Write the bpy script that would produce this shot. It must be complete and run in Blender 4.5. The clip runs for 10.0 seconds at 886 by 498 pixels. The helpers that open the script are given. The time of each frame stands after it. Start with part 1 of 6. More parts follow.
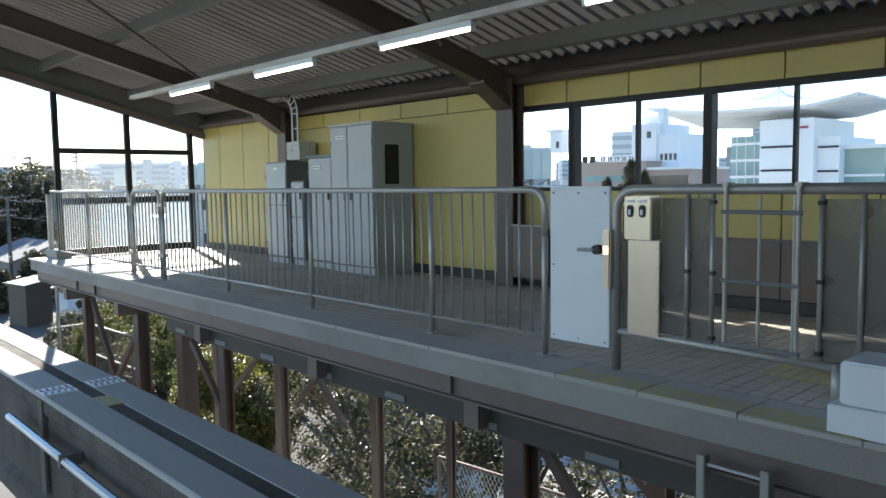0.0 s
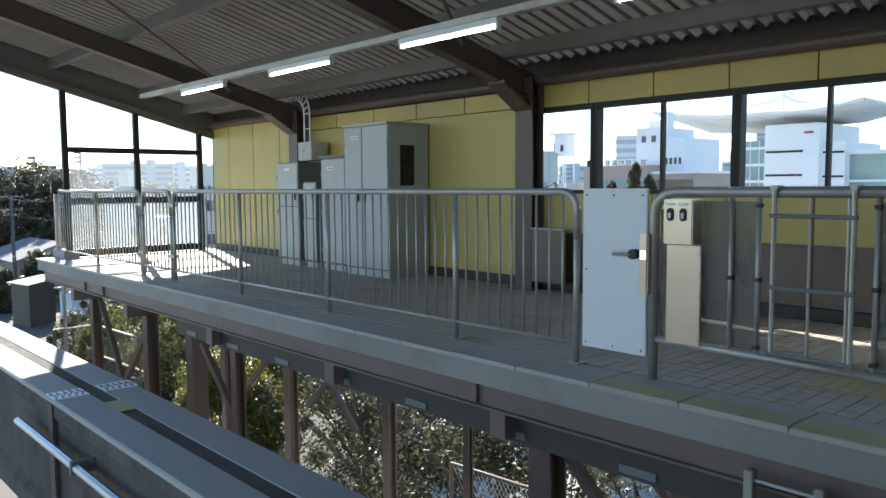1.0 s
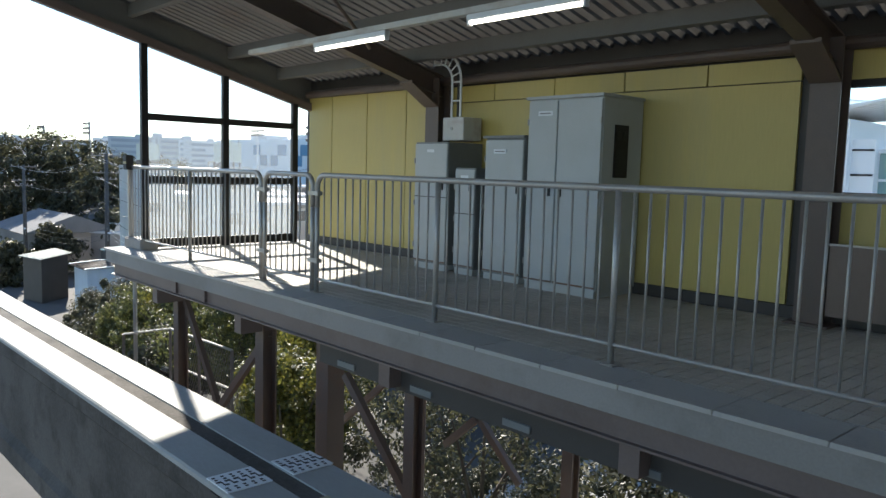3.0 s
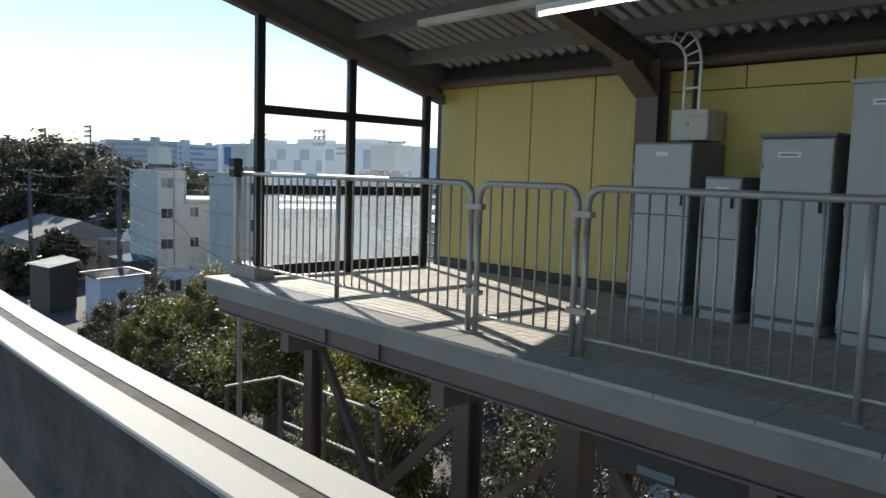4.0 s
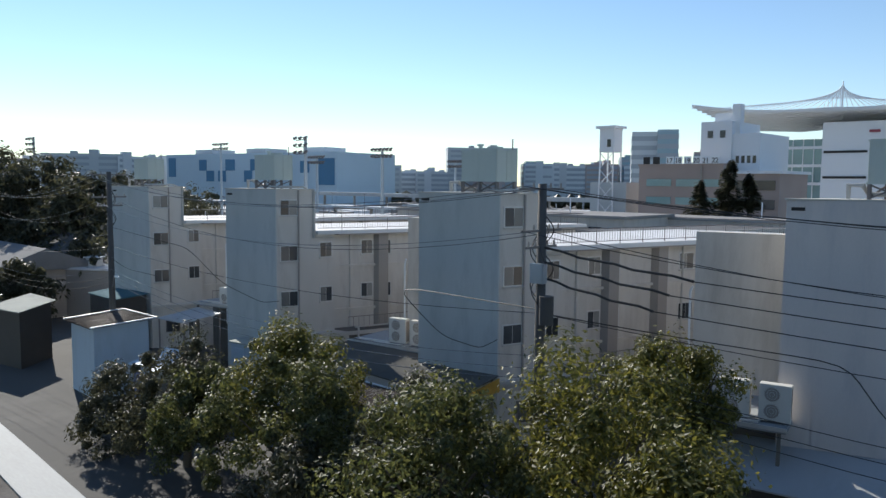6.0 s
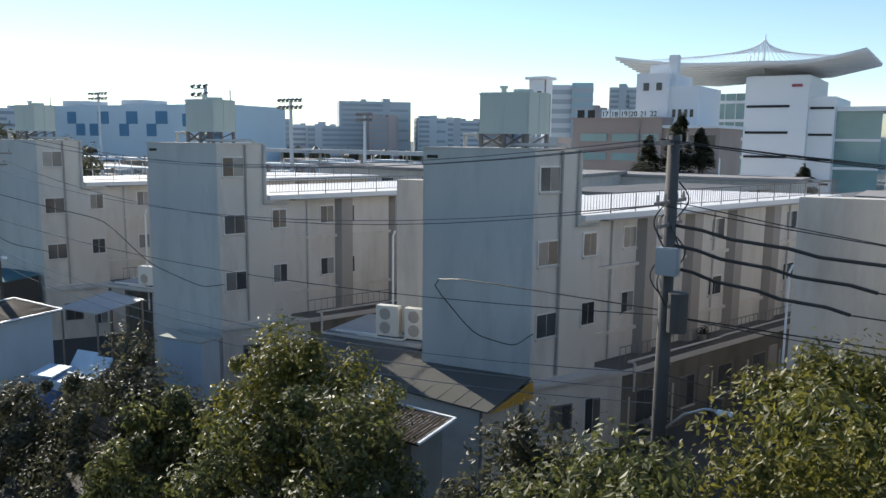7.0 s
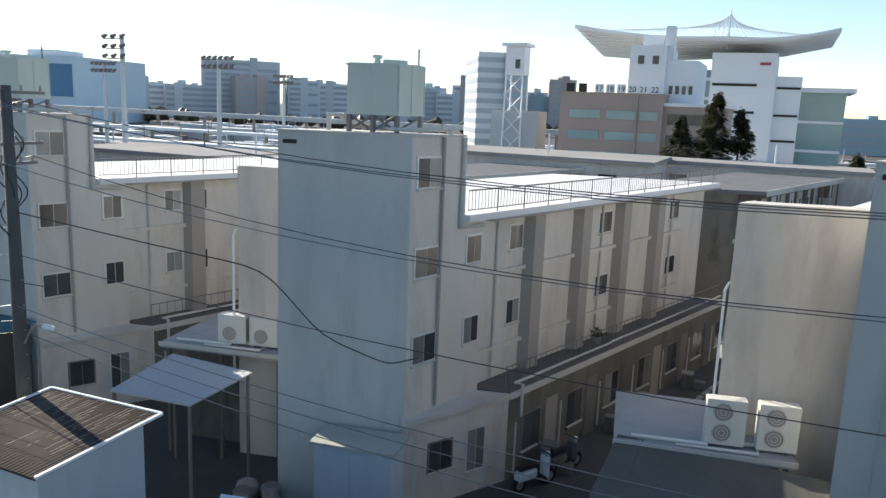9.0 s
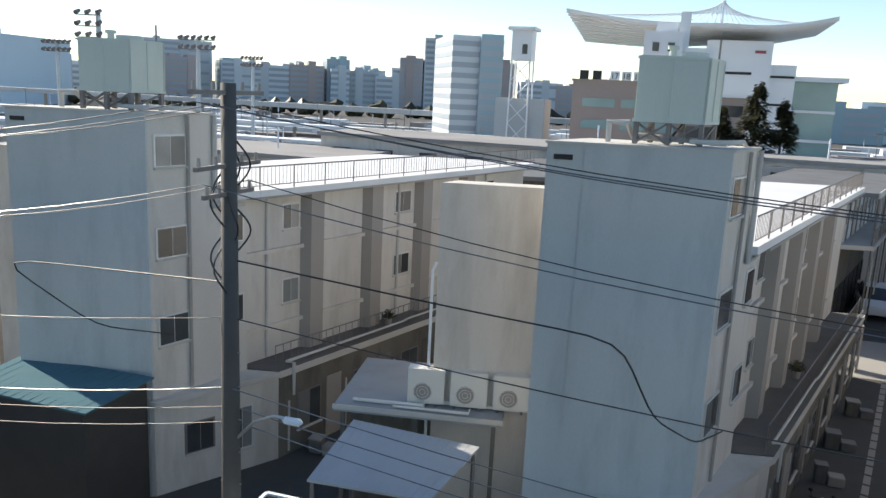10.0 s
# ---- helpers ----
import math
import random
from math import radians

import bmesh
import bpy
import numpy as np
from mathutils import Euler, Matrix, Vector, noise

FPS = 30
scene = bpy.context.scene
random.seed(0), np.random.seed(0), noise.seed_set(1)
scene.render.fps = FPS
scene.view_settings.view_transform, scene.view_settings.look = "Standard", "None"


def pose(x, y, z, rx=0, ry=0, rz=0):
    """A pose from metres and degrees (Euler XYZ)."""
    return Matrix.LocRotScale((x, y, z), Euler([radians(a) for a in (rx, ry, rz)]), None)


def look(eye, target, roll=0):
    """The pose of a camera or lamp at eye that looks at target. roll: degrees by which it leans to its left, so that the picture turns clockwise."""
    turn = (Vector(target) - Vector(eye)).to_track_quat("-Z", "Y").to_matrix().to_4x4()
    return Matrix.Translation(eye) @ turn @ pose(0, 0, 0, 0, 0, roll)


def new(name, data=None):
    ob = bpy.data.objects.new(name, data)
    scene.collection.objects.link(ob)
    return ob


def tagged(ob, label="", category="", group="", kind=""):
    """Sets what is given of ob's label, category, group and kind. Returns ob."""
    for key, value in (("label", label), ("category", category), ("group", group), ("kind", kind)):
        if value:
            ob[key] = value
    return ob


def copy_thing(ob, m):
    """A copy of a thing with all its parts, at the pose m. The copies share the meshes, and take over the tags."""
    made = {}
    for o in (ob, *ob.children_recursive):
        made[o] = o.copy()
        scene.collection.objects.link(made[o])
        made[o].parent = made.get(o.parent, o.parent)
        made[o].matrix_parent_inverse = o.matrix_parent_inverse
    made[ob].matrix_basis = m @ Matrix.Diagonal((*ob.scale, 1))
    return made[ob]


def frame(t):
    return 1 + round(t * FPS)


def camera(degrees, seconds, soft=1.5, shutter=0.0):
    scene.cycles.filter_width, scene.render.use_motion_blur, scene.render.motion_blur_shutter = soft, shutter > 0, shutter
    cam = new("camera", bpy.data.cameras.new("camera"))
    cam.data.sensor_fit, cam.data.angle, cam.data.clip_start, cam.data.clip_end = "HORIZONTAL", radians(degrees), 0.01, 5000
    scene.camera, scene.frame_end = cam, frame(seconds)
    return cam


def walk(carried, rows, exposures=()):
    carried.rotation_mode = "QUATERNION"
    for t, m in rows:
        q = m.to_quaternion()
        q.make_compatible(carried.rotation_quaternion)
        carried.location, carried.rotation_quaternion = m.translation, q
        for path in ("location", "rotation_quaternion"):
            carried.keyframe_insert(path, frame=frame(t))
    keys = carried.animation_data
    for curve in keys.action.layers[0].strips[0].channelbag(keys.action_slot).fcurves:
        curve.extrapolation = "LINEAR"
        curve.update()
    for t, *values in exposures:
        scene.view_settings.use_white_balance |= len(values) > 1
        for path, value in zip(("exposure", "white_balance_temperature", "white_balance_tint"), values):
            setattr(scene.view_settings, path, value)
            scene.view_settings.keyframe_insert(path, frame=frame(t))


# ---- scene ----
cam = camera(60.0, 10.0)
PATH = [
    (0, (-0.371, -1.466, 1.152), (-1.835, -0.114, 0.981), -0.8),
    (0.5, (-0.418, -1.471, 1.144), (-1.885, -0.122, 0.978), -0.7),
    (1, (-0.611, -1.47, 1.143), (-2.079, -0.122, 0.979), -0.4),
    (1.5, (-1.012, -1.48, 1.137), (-2.48, -0.131, 0.972), 0.3),
    (2, (-1.663, -1.489, 1.138), (-3.126, -0.135, 0.97), 1.0),
    (2.5, (-2.559, -1.476, 1.156), (-4.026, -0.13, 0.97), 1.7),
    (2.7, (-2.980, -1.495, 1.180), (-4.447, -0.151, 0.975), 1.6),
    (3.8, (-6.055, -1.520, 1.163), (-7.518, -0.172, 0.965), 1.8),
    (4, (-6.775, -1.548, 1.155), (-8.235, -0.194, 0.962), 1.8),
    (4.5, (-8.694, -1.599, 1.167), (-10.133, -0.221, 0.987), 1.3),
    (5, (-10.891, -1.700, 1.150), (-12.306, -0.296, 0.990), 1.2),
    (5.3, (-12.423, -1.662, 1.208), (-13.829, -0.249, 1.052), 1.0),
    (5.5, (-13.975, -1.385, 1.239), (-15.369, 0.041, 1.080), 0.8),
    (5.7, (-15.602, -1.055, 1.260), (-16.983, 0.382, 1.094), 0.7),
    (6.8, (-24.119, 1.469, 1.108), (-25.313, 3.056, 0.869), 0.3),
    (7, (-25.609, 1.856, 1.113), (-26.728, 3.489, 0.828), 0.6),
    (7.5, (-29.580, 2.653, 1.190), (-30.585, 4.351, 0.865), 1.1),
    (8, (-33.651, 3.536, 1.287), (-34.602, 5.257, 0.922), 1.3),
    (8.5, (-37.667, 4.215, 1.452), (-38.559, 5.973, 1.115), 1.6),
    (9, (-41.836, 4.792, 1.555), (-42.610, 6.600, 1.190), 2.3),
    (9.3, (-44.465, 5.183, 1.563), (-45.231, 6.992, 1.186), 2.2),
    (9.5, (-46.175, 5.535, 1.597), (-46.914, 7.355, 1.223), 2.1),
    (10, (-50.748, 6.217, 1.658), (-51.339, 8.085, 1.258), 2.8),
]
EXPOSURES = [(0, 1.68, 6600, 10), (2.0, 1.68, 6600, 10), (2.5, 1.52, 6600, 10), (4.0, 0.72, 6700, 10), (4.5, 0.46, 6600, 10), (5.5, 0.18, 6350, 10),
             (7.0, 0.55, 6700, 10), (7.5, 0.74, 6800, 10), (8.0, 0.94, 6980, 10), (8.5, 0.82, 7000, 10), (10, 0.83, 7080, 10)]
walk(cam, [(t, look(eye, target, roll)) for t, eye, target, roll in PATH], EXPOSURES)

# ---- light ----
world = bpy.data.worlds.new("world")
scene.world = world
world.use_nodes = True
wn = world.node_tree.nodes
sky = wn.new("ShaderNodeTexSky")
sky.sky_type, sky.sun_disc = "NISHITA", False
sky.sun_elevation, sky.sun_rotation = radians(30), radians(-71.9)
sky.air_density, sky.dust_density, sky.ozone_density = 1.0, 0.0, 3.5
wn["Background"].inputs["Strength"].default_value = 0.12
world.node_tree.links.new(sky.outputs[0], wn["Background"].inputs["Color"])
sun = new("sun", bpy.data.lights.new("sun", "SUN"))
sun.data.energy, sun.data.angle, sun.data.color = 5.0, radians(0.53), (1.0, 0.95, 0.86)
sun.matrix_world = look((-165, 54, 100), (0, 0, 0))


# ---- materials ----
def mat(name, color, rough=0.7, metal=0.0, scale=6.0, vary=0.15, bump=0.1, fine=60.0, stain=None, stain_amount=0.0,
        stretch=(1, 1, 1), random_part=0.0, spec=0.5):
    """Procedural surface: two sizes of variation, a fine relief, and stains of their own colour."""
    m = bpy.data.materials.new(name)
    m.use_nodes = True
    nt = m.node_tree
    n, link = nt.nodes, nt.links.new
    b = n["Principled BSDF"]
    b.inputs["Roughness"].default_value, b.inputs["Metallic"].default_value = rough, metal
    b.inputs["Specular IOR Level"].default_value = spec
    tc = n.new("ShaderNodeTexCoord")
    mp = n.new("ShaderNodeMapping")
    mp.inputs["Scale"].default_value = stretch
    link(tc.outputs["Object"], mp.inputs["Vector"])
    big, small = n.new("ShaderNodeTexNoise"), n.new("ShaderNodeTexNoise")
    big.inputs["Scale"].default_value, small.inputs["Scale"].default_value = scale * 0.25, fine
    big.inputs["Detail"].default_value = 6
    for t in (big, small):
        link(mp.outputs[0], t.inputs["Vector"])
    mix = n.new("ShaderNodeMath")
    mix.operation = "MULTIPLY_ADD"
    mix.inputs[1].default_value = 0.35
    link(small.outputs["Fac"], mix.inputs[0])
    link(big.outputs["Fac"], mix.inputs[2])
    ramp = n.new("ShaderNodeMapRange")
    ramp.inputs["From Min"].default_value, ramp.inputs["From Max"].default_value = 0.35, 1.0
    ramp.inputs["To Min"].default_value, ramp.inputs["To Max"].default_value = 1 - vary, 1 + vary
    link(mix.outputs[0], ramp.inputs["Value"])
    mul = n.new("ShaderNodeMix")
    mul.data_type, mul.blend_type = "RGBA", "MULTIPLY"
    mul.inputs["Factor"].default_value = 1.0
    mul.inputs["A"].default_value = (*color, 1)
    link(ramp.outputs[0], mul.inputs["B"])
    out = mul.outputs["Result"]
    if stain:
        st = n.new("ShaderNodeTexNoise")
        st.inputs["Scale"].default_value, st.inputs["Detail"].default_value = scale * 0.6, 8
        st.inputs["Roughness"].default_value = 0.65
        link(mp.outputs[0], st.inputs["Vector"])
        sr = n.new("ShaderNodeMapRange")
        sr.inputs["From Min"].default_value, sr.inputs["From Max"].default_value = 0.5, 0.75
        sr.inputs["To Max"].default_value = stain_amount
        link(st.outputs["Fac"], sr.inputs["Value"])
        sm = n.new("ShaderNodeMix")
        sm.data_type = "RGBA"
        sm.inputs["B"].default_value = (*stain, 1)
        link(sr.outputs[0], sm.inputs["Factor"])
        link(out, sm.inputs["A"])
        out = sm.outputs["Result"]
    if random_part:
        oi = n.new("ShaderNodeObjectInfo")
        rr = n.new("ShaderNodeMapRange")
        rr.inputs["To Min"].default_value, rr.inputs["To Max"].default_value = 1 - random_part, 1 + random_part
        link(oi.outputs["Random"], rr.inputs["Value"])
        rm = n.new("ShaderNodeMix")
        rm.data_type, rm.blend_type = "RGBA", "MULTIPLY"
        rm.inputs["Factor"].default_value = 1.0
        link(out, rm.inputs["A"])
        link(rr.outputs[0], rm.inputs["B"])
        out = rm.outputs["Result"]
    link(out, b.inputs["Base Color"])
    if bump:
        bp = n.new("ShaderNodeBump")
        bp.inputs["Strength"].default_value, bp.inputs["Distance"].default_value = bump, 0.02
        link(mix.outputs[0], bp.inputs["Height"])
        link(bp.outputs[0], b.inputs["Normal"])
    return m


def glass(name, tint=(0.9, 0.95, 0.95), rough=0.02):
    m = bpy.data.materials.new(name)
    m.use_nodes = True
    b = m.node_tree.nodes["Principled BSDF"]
    b.inputs["Base Color"].default_value = (*tint, 1)
    b.inputs["Transmission Weight"].default_value, b.inputs["Roughness"].default_value = 1.0, rough
    b.inputs["IOR"].default_value = 1.1
    return m


def glow(name, color, strength):
    m = bpy.data.materials.new(name)
    m.use_nodes = True
    b = m.node_tree.nodes["Principled BSDF"]
    b.inputs["Emission Color"].default_value, b.inputs["Emission Strength"].default_value = (*color, 1), strength
    return m


M = {
    "tile": mat("floor_tile", (0.43, 0.40, 0.345), 0.7, scale=3, vary=0.15, bump=0.15, stain=(0.12, 0.12, 0.11), stain_amount=0.5, random_part=0.1),
    "edge": mat("edge_block", (0.40, 0.385, 0.355), 0.8, scale=4, vary=0.15, stain=(0.2, 0.2, 0.19), stain_amount=0.5, random_part=0.08),
    "yellow_edge": mat("edge_block_yellow", (0.42, 0.37, 0.2), 0.8, scale=9, vary=0.2, stain=(0.36, 0.345, 0.31), stain_amount=1.0),
    "concrete": mat("concrete", (0.27, 0.255, 0.235), 0.85, scale=3, vary=0.2, bump=0.25, stain=(0.16, 0.15, 0.13), stain_amount=0.6),
    "girder": mat("taupe_painted_steel", (0.16, 0.12, 0.105), 0.5, scale=4, vary=0.2, stain=(0.1, 0.06, 0.04), stain_amount=0.5),
    "rust": mat("rusty_brown_steel", (0.17, 0.118, 0.09), 0.6, scale=4, vary=0.25, stain=(0.25, 0.1, 0.04), stain_amount=0.5),
    "yellow": mat("yellow_painted_panel", (0.50, 0.40, 0.12), 0.45, scale=2, vary=0.12, bump=0.04, stain=(0.36, 0.32, 0.17), stain_amount=0.6, stretch=(1, 1, 0.12), random_part=0.05),
    "skirt": mat("dark_skirting", (0.05, 0.045, 0.04), 0.6),
    "brownwall": mat("brown_wainscot", (0.17, 0.125, 0.10), 0.5, scale=3, vary=0.15, stain=(0.1, 0.08, 0.06), stain_amount=0.4),
    "column": mat("brown_column_paint", (0.105, 0.078, 0.066), 0.45, scale=4, vary=0.15, stain=(0.2, 0.12, 0.08), stain_amount=0.3),
    "roof": mat("corrugated_roof_steel", (0.16, 0.157, 0.148), 0.6, 0.1, scale=2, vary=0.2, stain=(0.12, 0.08, 0.06), stain_amount=0.4),
    "steel": mat("galvanised_steel", (0.40, 0.385, 0.36), 0.42, 0.45, scale=8, vary=0.15, bump=0.03, stain=(0.26, 0.24, 0.21), stain_amount=0.5),
    "stainless": mat("stainless_sheet", (0.55, 0.50, 0.43), 0.28, 0.9, scale=10, vary=0.1, bump=0.02, stain=(0.5, 0.46, 0.38), stain_amount=0.5),
    "whitepanel": mat("white_painted_panel", (0.72, 0.76, 0.78), 0.4, scale=4, vary=0.04, bump=0.02),
    # cabinet grey darkened for the shade in the gaps between cabinets
    "cabside": mat("shaded_cabinet_side", (0.17, 0.18, 0.18), 0.5, scale=3, vary=0.1, stain=(0.1, 0.09, 0.08), stain_amount=0.5),
    "rustwhite": mat("rust_stained_white_steel", (0.55, 0.54, 0.50), 0.5, scale=5, vary=0.1, stain=(0.24, 0.12, 0.06), stain_amount=0.8, stretch=(0.5, 1, 1)),
    "greycab": mat("grey_cabinet_paint", (0.42, 0.45, 0.45), 0.45, scale=3, vary=0.06, bump=0.02, stain=(0.34, 0.35, 0.33), stain_amount=0.4),
    "dark": mat("dark_rubber", (0.02, 0.02, 0.02), 0.6),
    "frame": mat("dark_window_frame", (0.028, 0.027, 0.027), 0.5, spec=0.25),
    "farroof": mat("weathered_far_roof", (0.30, 0.29, 0.28), 0.95, scale=0.4, vary=0.25, stain=(0.18, 0.17, 0.16), stain_amount=0.6, spec=0.1),
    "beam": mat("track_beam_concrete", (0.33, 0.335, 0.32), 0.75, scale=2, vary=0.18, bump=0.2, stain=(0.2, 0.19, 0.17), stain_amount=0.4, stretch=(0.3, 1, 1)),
    # same concrete, base darkened for the train's shade; the mottling is stain
    "beamside": mat("shaded_beam_side", (0.095, 0.086, 0.076), 0.9, scale=5, vary=0.5, bump=0.5, fine=40, stain=(0.045, 0.04, 0.034), stain_amount=0.9, spec=0.2),
    "groove": mat("running_groove", (0.17, 0.16, 0.14), 0.6, scale=4, vary=0.2),
    "conduit": mat("blue_grey_conduit", (0.35, 0.40, 0.45), 0.35, 0.6),
    "blue": mat("pale_blue_render", (0.47, 0.487, 0.47), 0.85, scale=2.2, vary=0.16, bump=0.2, stain=(0.34, 0.355, 0.345), stain_amount=0.75, stretch=(1, 1, 0.22)),
    "cream": mat("cream_render", (0.56, 0.525, 0.475), 0.85, scale=2.0, vary=0.14, bump=0.2, stain=(0.37, 0.335, 0.29), stain_amount=0.75, stretch=(1, 1, 0.22)),
    "pier": mat("grey_brown_pier", (0.32, 0.29, 0.26), 0.85, scale=1, vary=0.12, bump=0.15),
    "roofwhite": mat("pale_roof_sheet", (0.62, 0.62, 0.62), 0.7, scale=0.6, vary=0.12, stain=(0.4, 0.4, 0.4), stain_amount=0.3),
    "ledge": mat("weathered_ledge", (0.50, 0.48, 0.44), 0.85, scale=1, vary=0.15, stain=(0.25, 0.23, 0.2), stain_amount=0.6, stretch=(0.5, 0.5, 1)),
    "tank": mat("pale_green_tank_panel", (0.50, 0.55, 0.50), 0.5, scale=1.5, vary=0.1, stain=(0.36, 0.40, 0.35), stain_amount=0.7, stretch=(1, 1, 0.2)),
    "win": mat("dark_window_glass", (0.06, 0.063, 0.065), 0.1, vary=0.3, random_part=0.5),
    "winframe": mat("aluminium_sash", (0.58, 0.57, 0.54), 0.45, 0.2),
    "rail": mat("aged_iron_rail", (0.20, 0.18, 0.17), 0.6, 0.3),
    "asphalt": mat("asphalt", (0.066, 0.063, 0.058), 0.9, scale=0.4, vary=0.3, bump=0.3, fine=20, stain=(0.13, 0.122, 0.11), stain_amount=0.5),
    "tin": mat("corrugated_tin_grey", (0.42, 0.43, 0.43), 0.6, 0.1, scale=2, vary=0.12, stain=(0.33, 0.33, 0.32), stain_amount=0.5, stretch=(1, 0.2, 1)),
    "tinbrown": mat("brown_tin_roof", (0.058, 0.047, 0.04), 0.9, scale=2, vary=0.3, stain=(0.13, 0.105, 0.085), stain_amount=0.6, spec=0.12, stretch=(1, 0.25, 1)),
    "pole": mat("dark_concrete_pole", (0.085, 0.08, 0.075), 0.85, scale=4, vary=0.2),
    "wire": mat("black_cable", (0.02, 0.02, 0.02), 0.5),
    # paler metal copy of the wire, for runs that catch the sun
    "wirelit": mat("sunlit_cable", (0.16, 0.16, 0.155), 0.3, 0.9, bump=0),
    "bark": mat("bark", (0.09, 0.07, 0.05), 0.9, scale=10, vary=0.3, bump=0.5),
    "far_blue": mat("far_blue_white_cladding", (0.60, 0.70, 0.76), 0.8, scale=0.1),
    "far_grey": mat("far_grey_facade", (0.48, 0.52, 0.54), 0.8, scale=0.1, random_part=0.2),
    "white": mat("white_facade", (0.70, 0.72, 0.74), 0.6, scale=0.3, vary=0.05),
    "brick": mat("brown_tile_facade", (0.34, 0.27, 0.24), 0.8, scale=1, vary=0.1),
    "greenglass": mat("green_curtain_glass", (0.22, 0.34, 0.34), 0.1, scale=1, vary=0.2),
    "acwhite": mat("cream_outdoor_unit", (0.66, 0.64, 0.58), 0.5, vary=0.05),
    "tarp": mat("blue_tarpaulin", (0.03, 0.085, 0.22), 0.45, scale=6, vary=0.3, bump=0.6),
    "foam": mat("pale_blue_board", (0.40, 0.52, 0.62), 0.6),
}


def leafmat(name, a, b):
    m = bpy.data.materials.new(name)
    m.use_nodes = True
    n, link = m.node_tree.nodes, m.node_tree.links.new
    p = n["Principled BSDF"]
    g = n.new("ShaderNodeNewGeometry")
    r = n.new("ShaderNodeValToRGB")
    r.color_ramp.elements[0].color, r.color_ramp.elements[1].color = (*a, 1), (*b, 1)
    link(g.outputs["Random Per Island"], r.inputs[0])
    link(r.outputs[0], p.inputs["Base Color"])
    p.inputs["Roughness"].default_value = 0.48
    t = n.new("ShaderNodeBsdfTranslucent")
    link(r.outputs[0], t.inputs[0])
    mx = n.new("ShaderNodeMixShader")
    mx.inputs[0].default_value = 0.48
    link(p.outputs[0], mx.inputs[1])
    link(t.outputs[0], mx.inputs[2])
    link(mx.outputs[0], n["Material Output"].inputs[0])
    return m


M["leaf"] = leafmat("evergreen_leaf", (0.04, 0.052, 0.016), (0.18, 0.18, 0.055))
M["leaf_yellow"] = leafmat("yellowing_leaf", (0.045, 0.058, 0.013), (0.23, 0.205, 0.04))
M["leaf_dark"] = leafmat("dark_leaf", (0.035, 0.038, 0.02), (0.11, 0.104, 0.055))


# ---- mesh helpers ----
def box(bm, x0, x1, y0, y1, z0, z1, bevel=0.0):
    r = bmesh.ops.create_cube(bm, size=1.0)
    for v in r["verts"]:
        v.co = Vector(((x0 + x1) / 2 + v.co.x * (x1 - x0), (y0 + y1) / 2 + v.co.y * (y1 - y0), (z0 + z1) / 2 + v.co.z * (z1 - z0)))
    if bevel:
        edges = list({e for v in r["verts"] for e in v.link_edges})
        bmesh.ops.bevel(bm, geom=edges, offset=bevel, segments=2, affect="EDGES")
    return bm


def rod(bm, a, b, r, seg=8, r2=None):
    a, b = Vector(a), Vector(b)
    d = b - a
    m = Matrix.Translation((a + b) / 2) @ d.to_track_quat("Z", "Y").to_matrix().to_4x4()
    bmesh.ops.create_cone(bm, cap_ends=True, segments=seg, radius1=r, radius2=r if r2 is None else r2, depth=d.length, matrix=m)
    return bm


def tube(bm, pts, r, seg=8):
    """One bent pipe through the points."""
    v = [Vector(p) for p in pts]
    rings, side = [], None
    for i, p in enumerate(v):
        d = (v[min(i + 1, len(v) - 1)] - v[max(i - 1, 0)]).normalized()
        side = d.orthogonal().normalized() if side is None else (side - d * side.dot(d)).normalized()
        up = d.cross(side)
        k = 1.0
        if 0 < i < len(v) - 1:
            k = 1 / max(0.5, math.cos((v[i] - v[i - 1]).angle(v[i + 1] - v[i]) / 2))
        rings.append([bm.verts.new(p + (side * math.cos(6.28319 * s / seg) + up * math.sin(6.28319 * s / seg)) * r * k) for s in range(seg)])
    for q, w in zip(rings, rings[1:]):
        for s in range(seg):
            bm.faces.new((q[s], q[(s + 1) % seg], w[(s + 1) % seg], w[s]))
    bm.faces.new(rings[0][::-1]), bm.faces.new(rings[-1])
    return bm


def strip(bm, prof, x0, x1):
    """A profile in y and z drawn out along x."""
    va = [bm.verts.new((x0, y, z)) for y, z in prof]
    vb = [bm.verts.new((x1, y, z)) for y, z in prof]
    k = len(prof)
    for i in range(k):
        bm.faces.new((va[i], va[(i + 1) % k], vb[(i + 1) % k], vb[i]))
    bm.faces.new(va[::-1])
    bm.faces.new(vb)
    bmesh.ops.recalc_face_normals(bm, faces=bm.faces)
    return bm


def part(name, bm, material, parent=None, label="", smooth=False, loc=None):
    me = bpy.data.meshes.new(name)
    bm.to_mesh(me)
    bm.free()
    me.materials.append(M[material] if isinstance(material, str) else material)
    if smooth:
        me.shade_smooth()
    ob = new(name, me)
    if parent:
        ob.parent = parent
    if loc:
        ob.location = loc
    if label:
        ob["label"] = label
    return ob


def piece(name, mesh, parent, loc, rz=0.0):
    ob = new(name, mesh)
    ob.parent = parent
    ob.location = loc
    ob.rotation_euler = (0, 0, rz)
    return ob


def thing(name, loc, label, category, group="", kind=""):
    ob = new(name)
    ob.location = loc
    ob.empty_display_size = 0.2
    return tagged(ob, label, category, group, kind)


B = bmesh.new

# ---- ground ----
bm = B()
box(bm, -1500, 1500, -600, 2400, -9.6, -9.2)
tagged(part("ground", bm, "asphalt"), "dark asphalt yard ground below the viaduct", "ground", kind="structure")

# ---- station platform ----
RY, EY, WY, X0, X1 = 2.45, 2.10, 5.10, -14.45, 9.0      # railing line, platform edge, wall face, ends


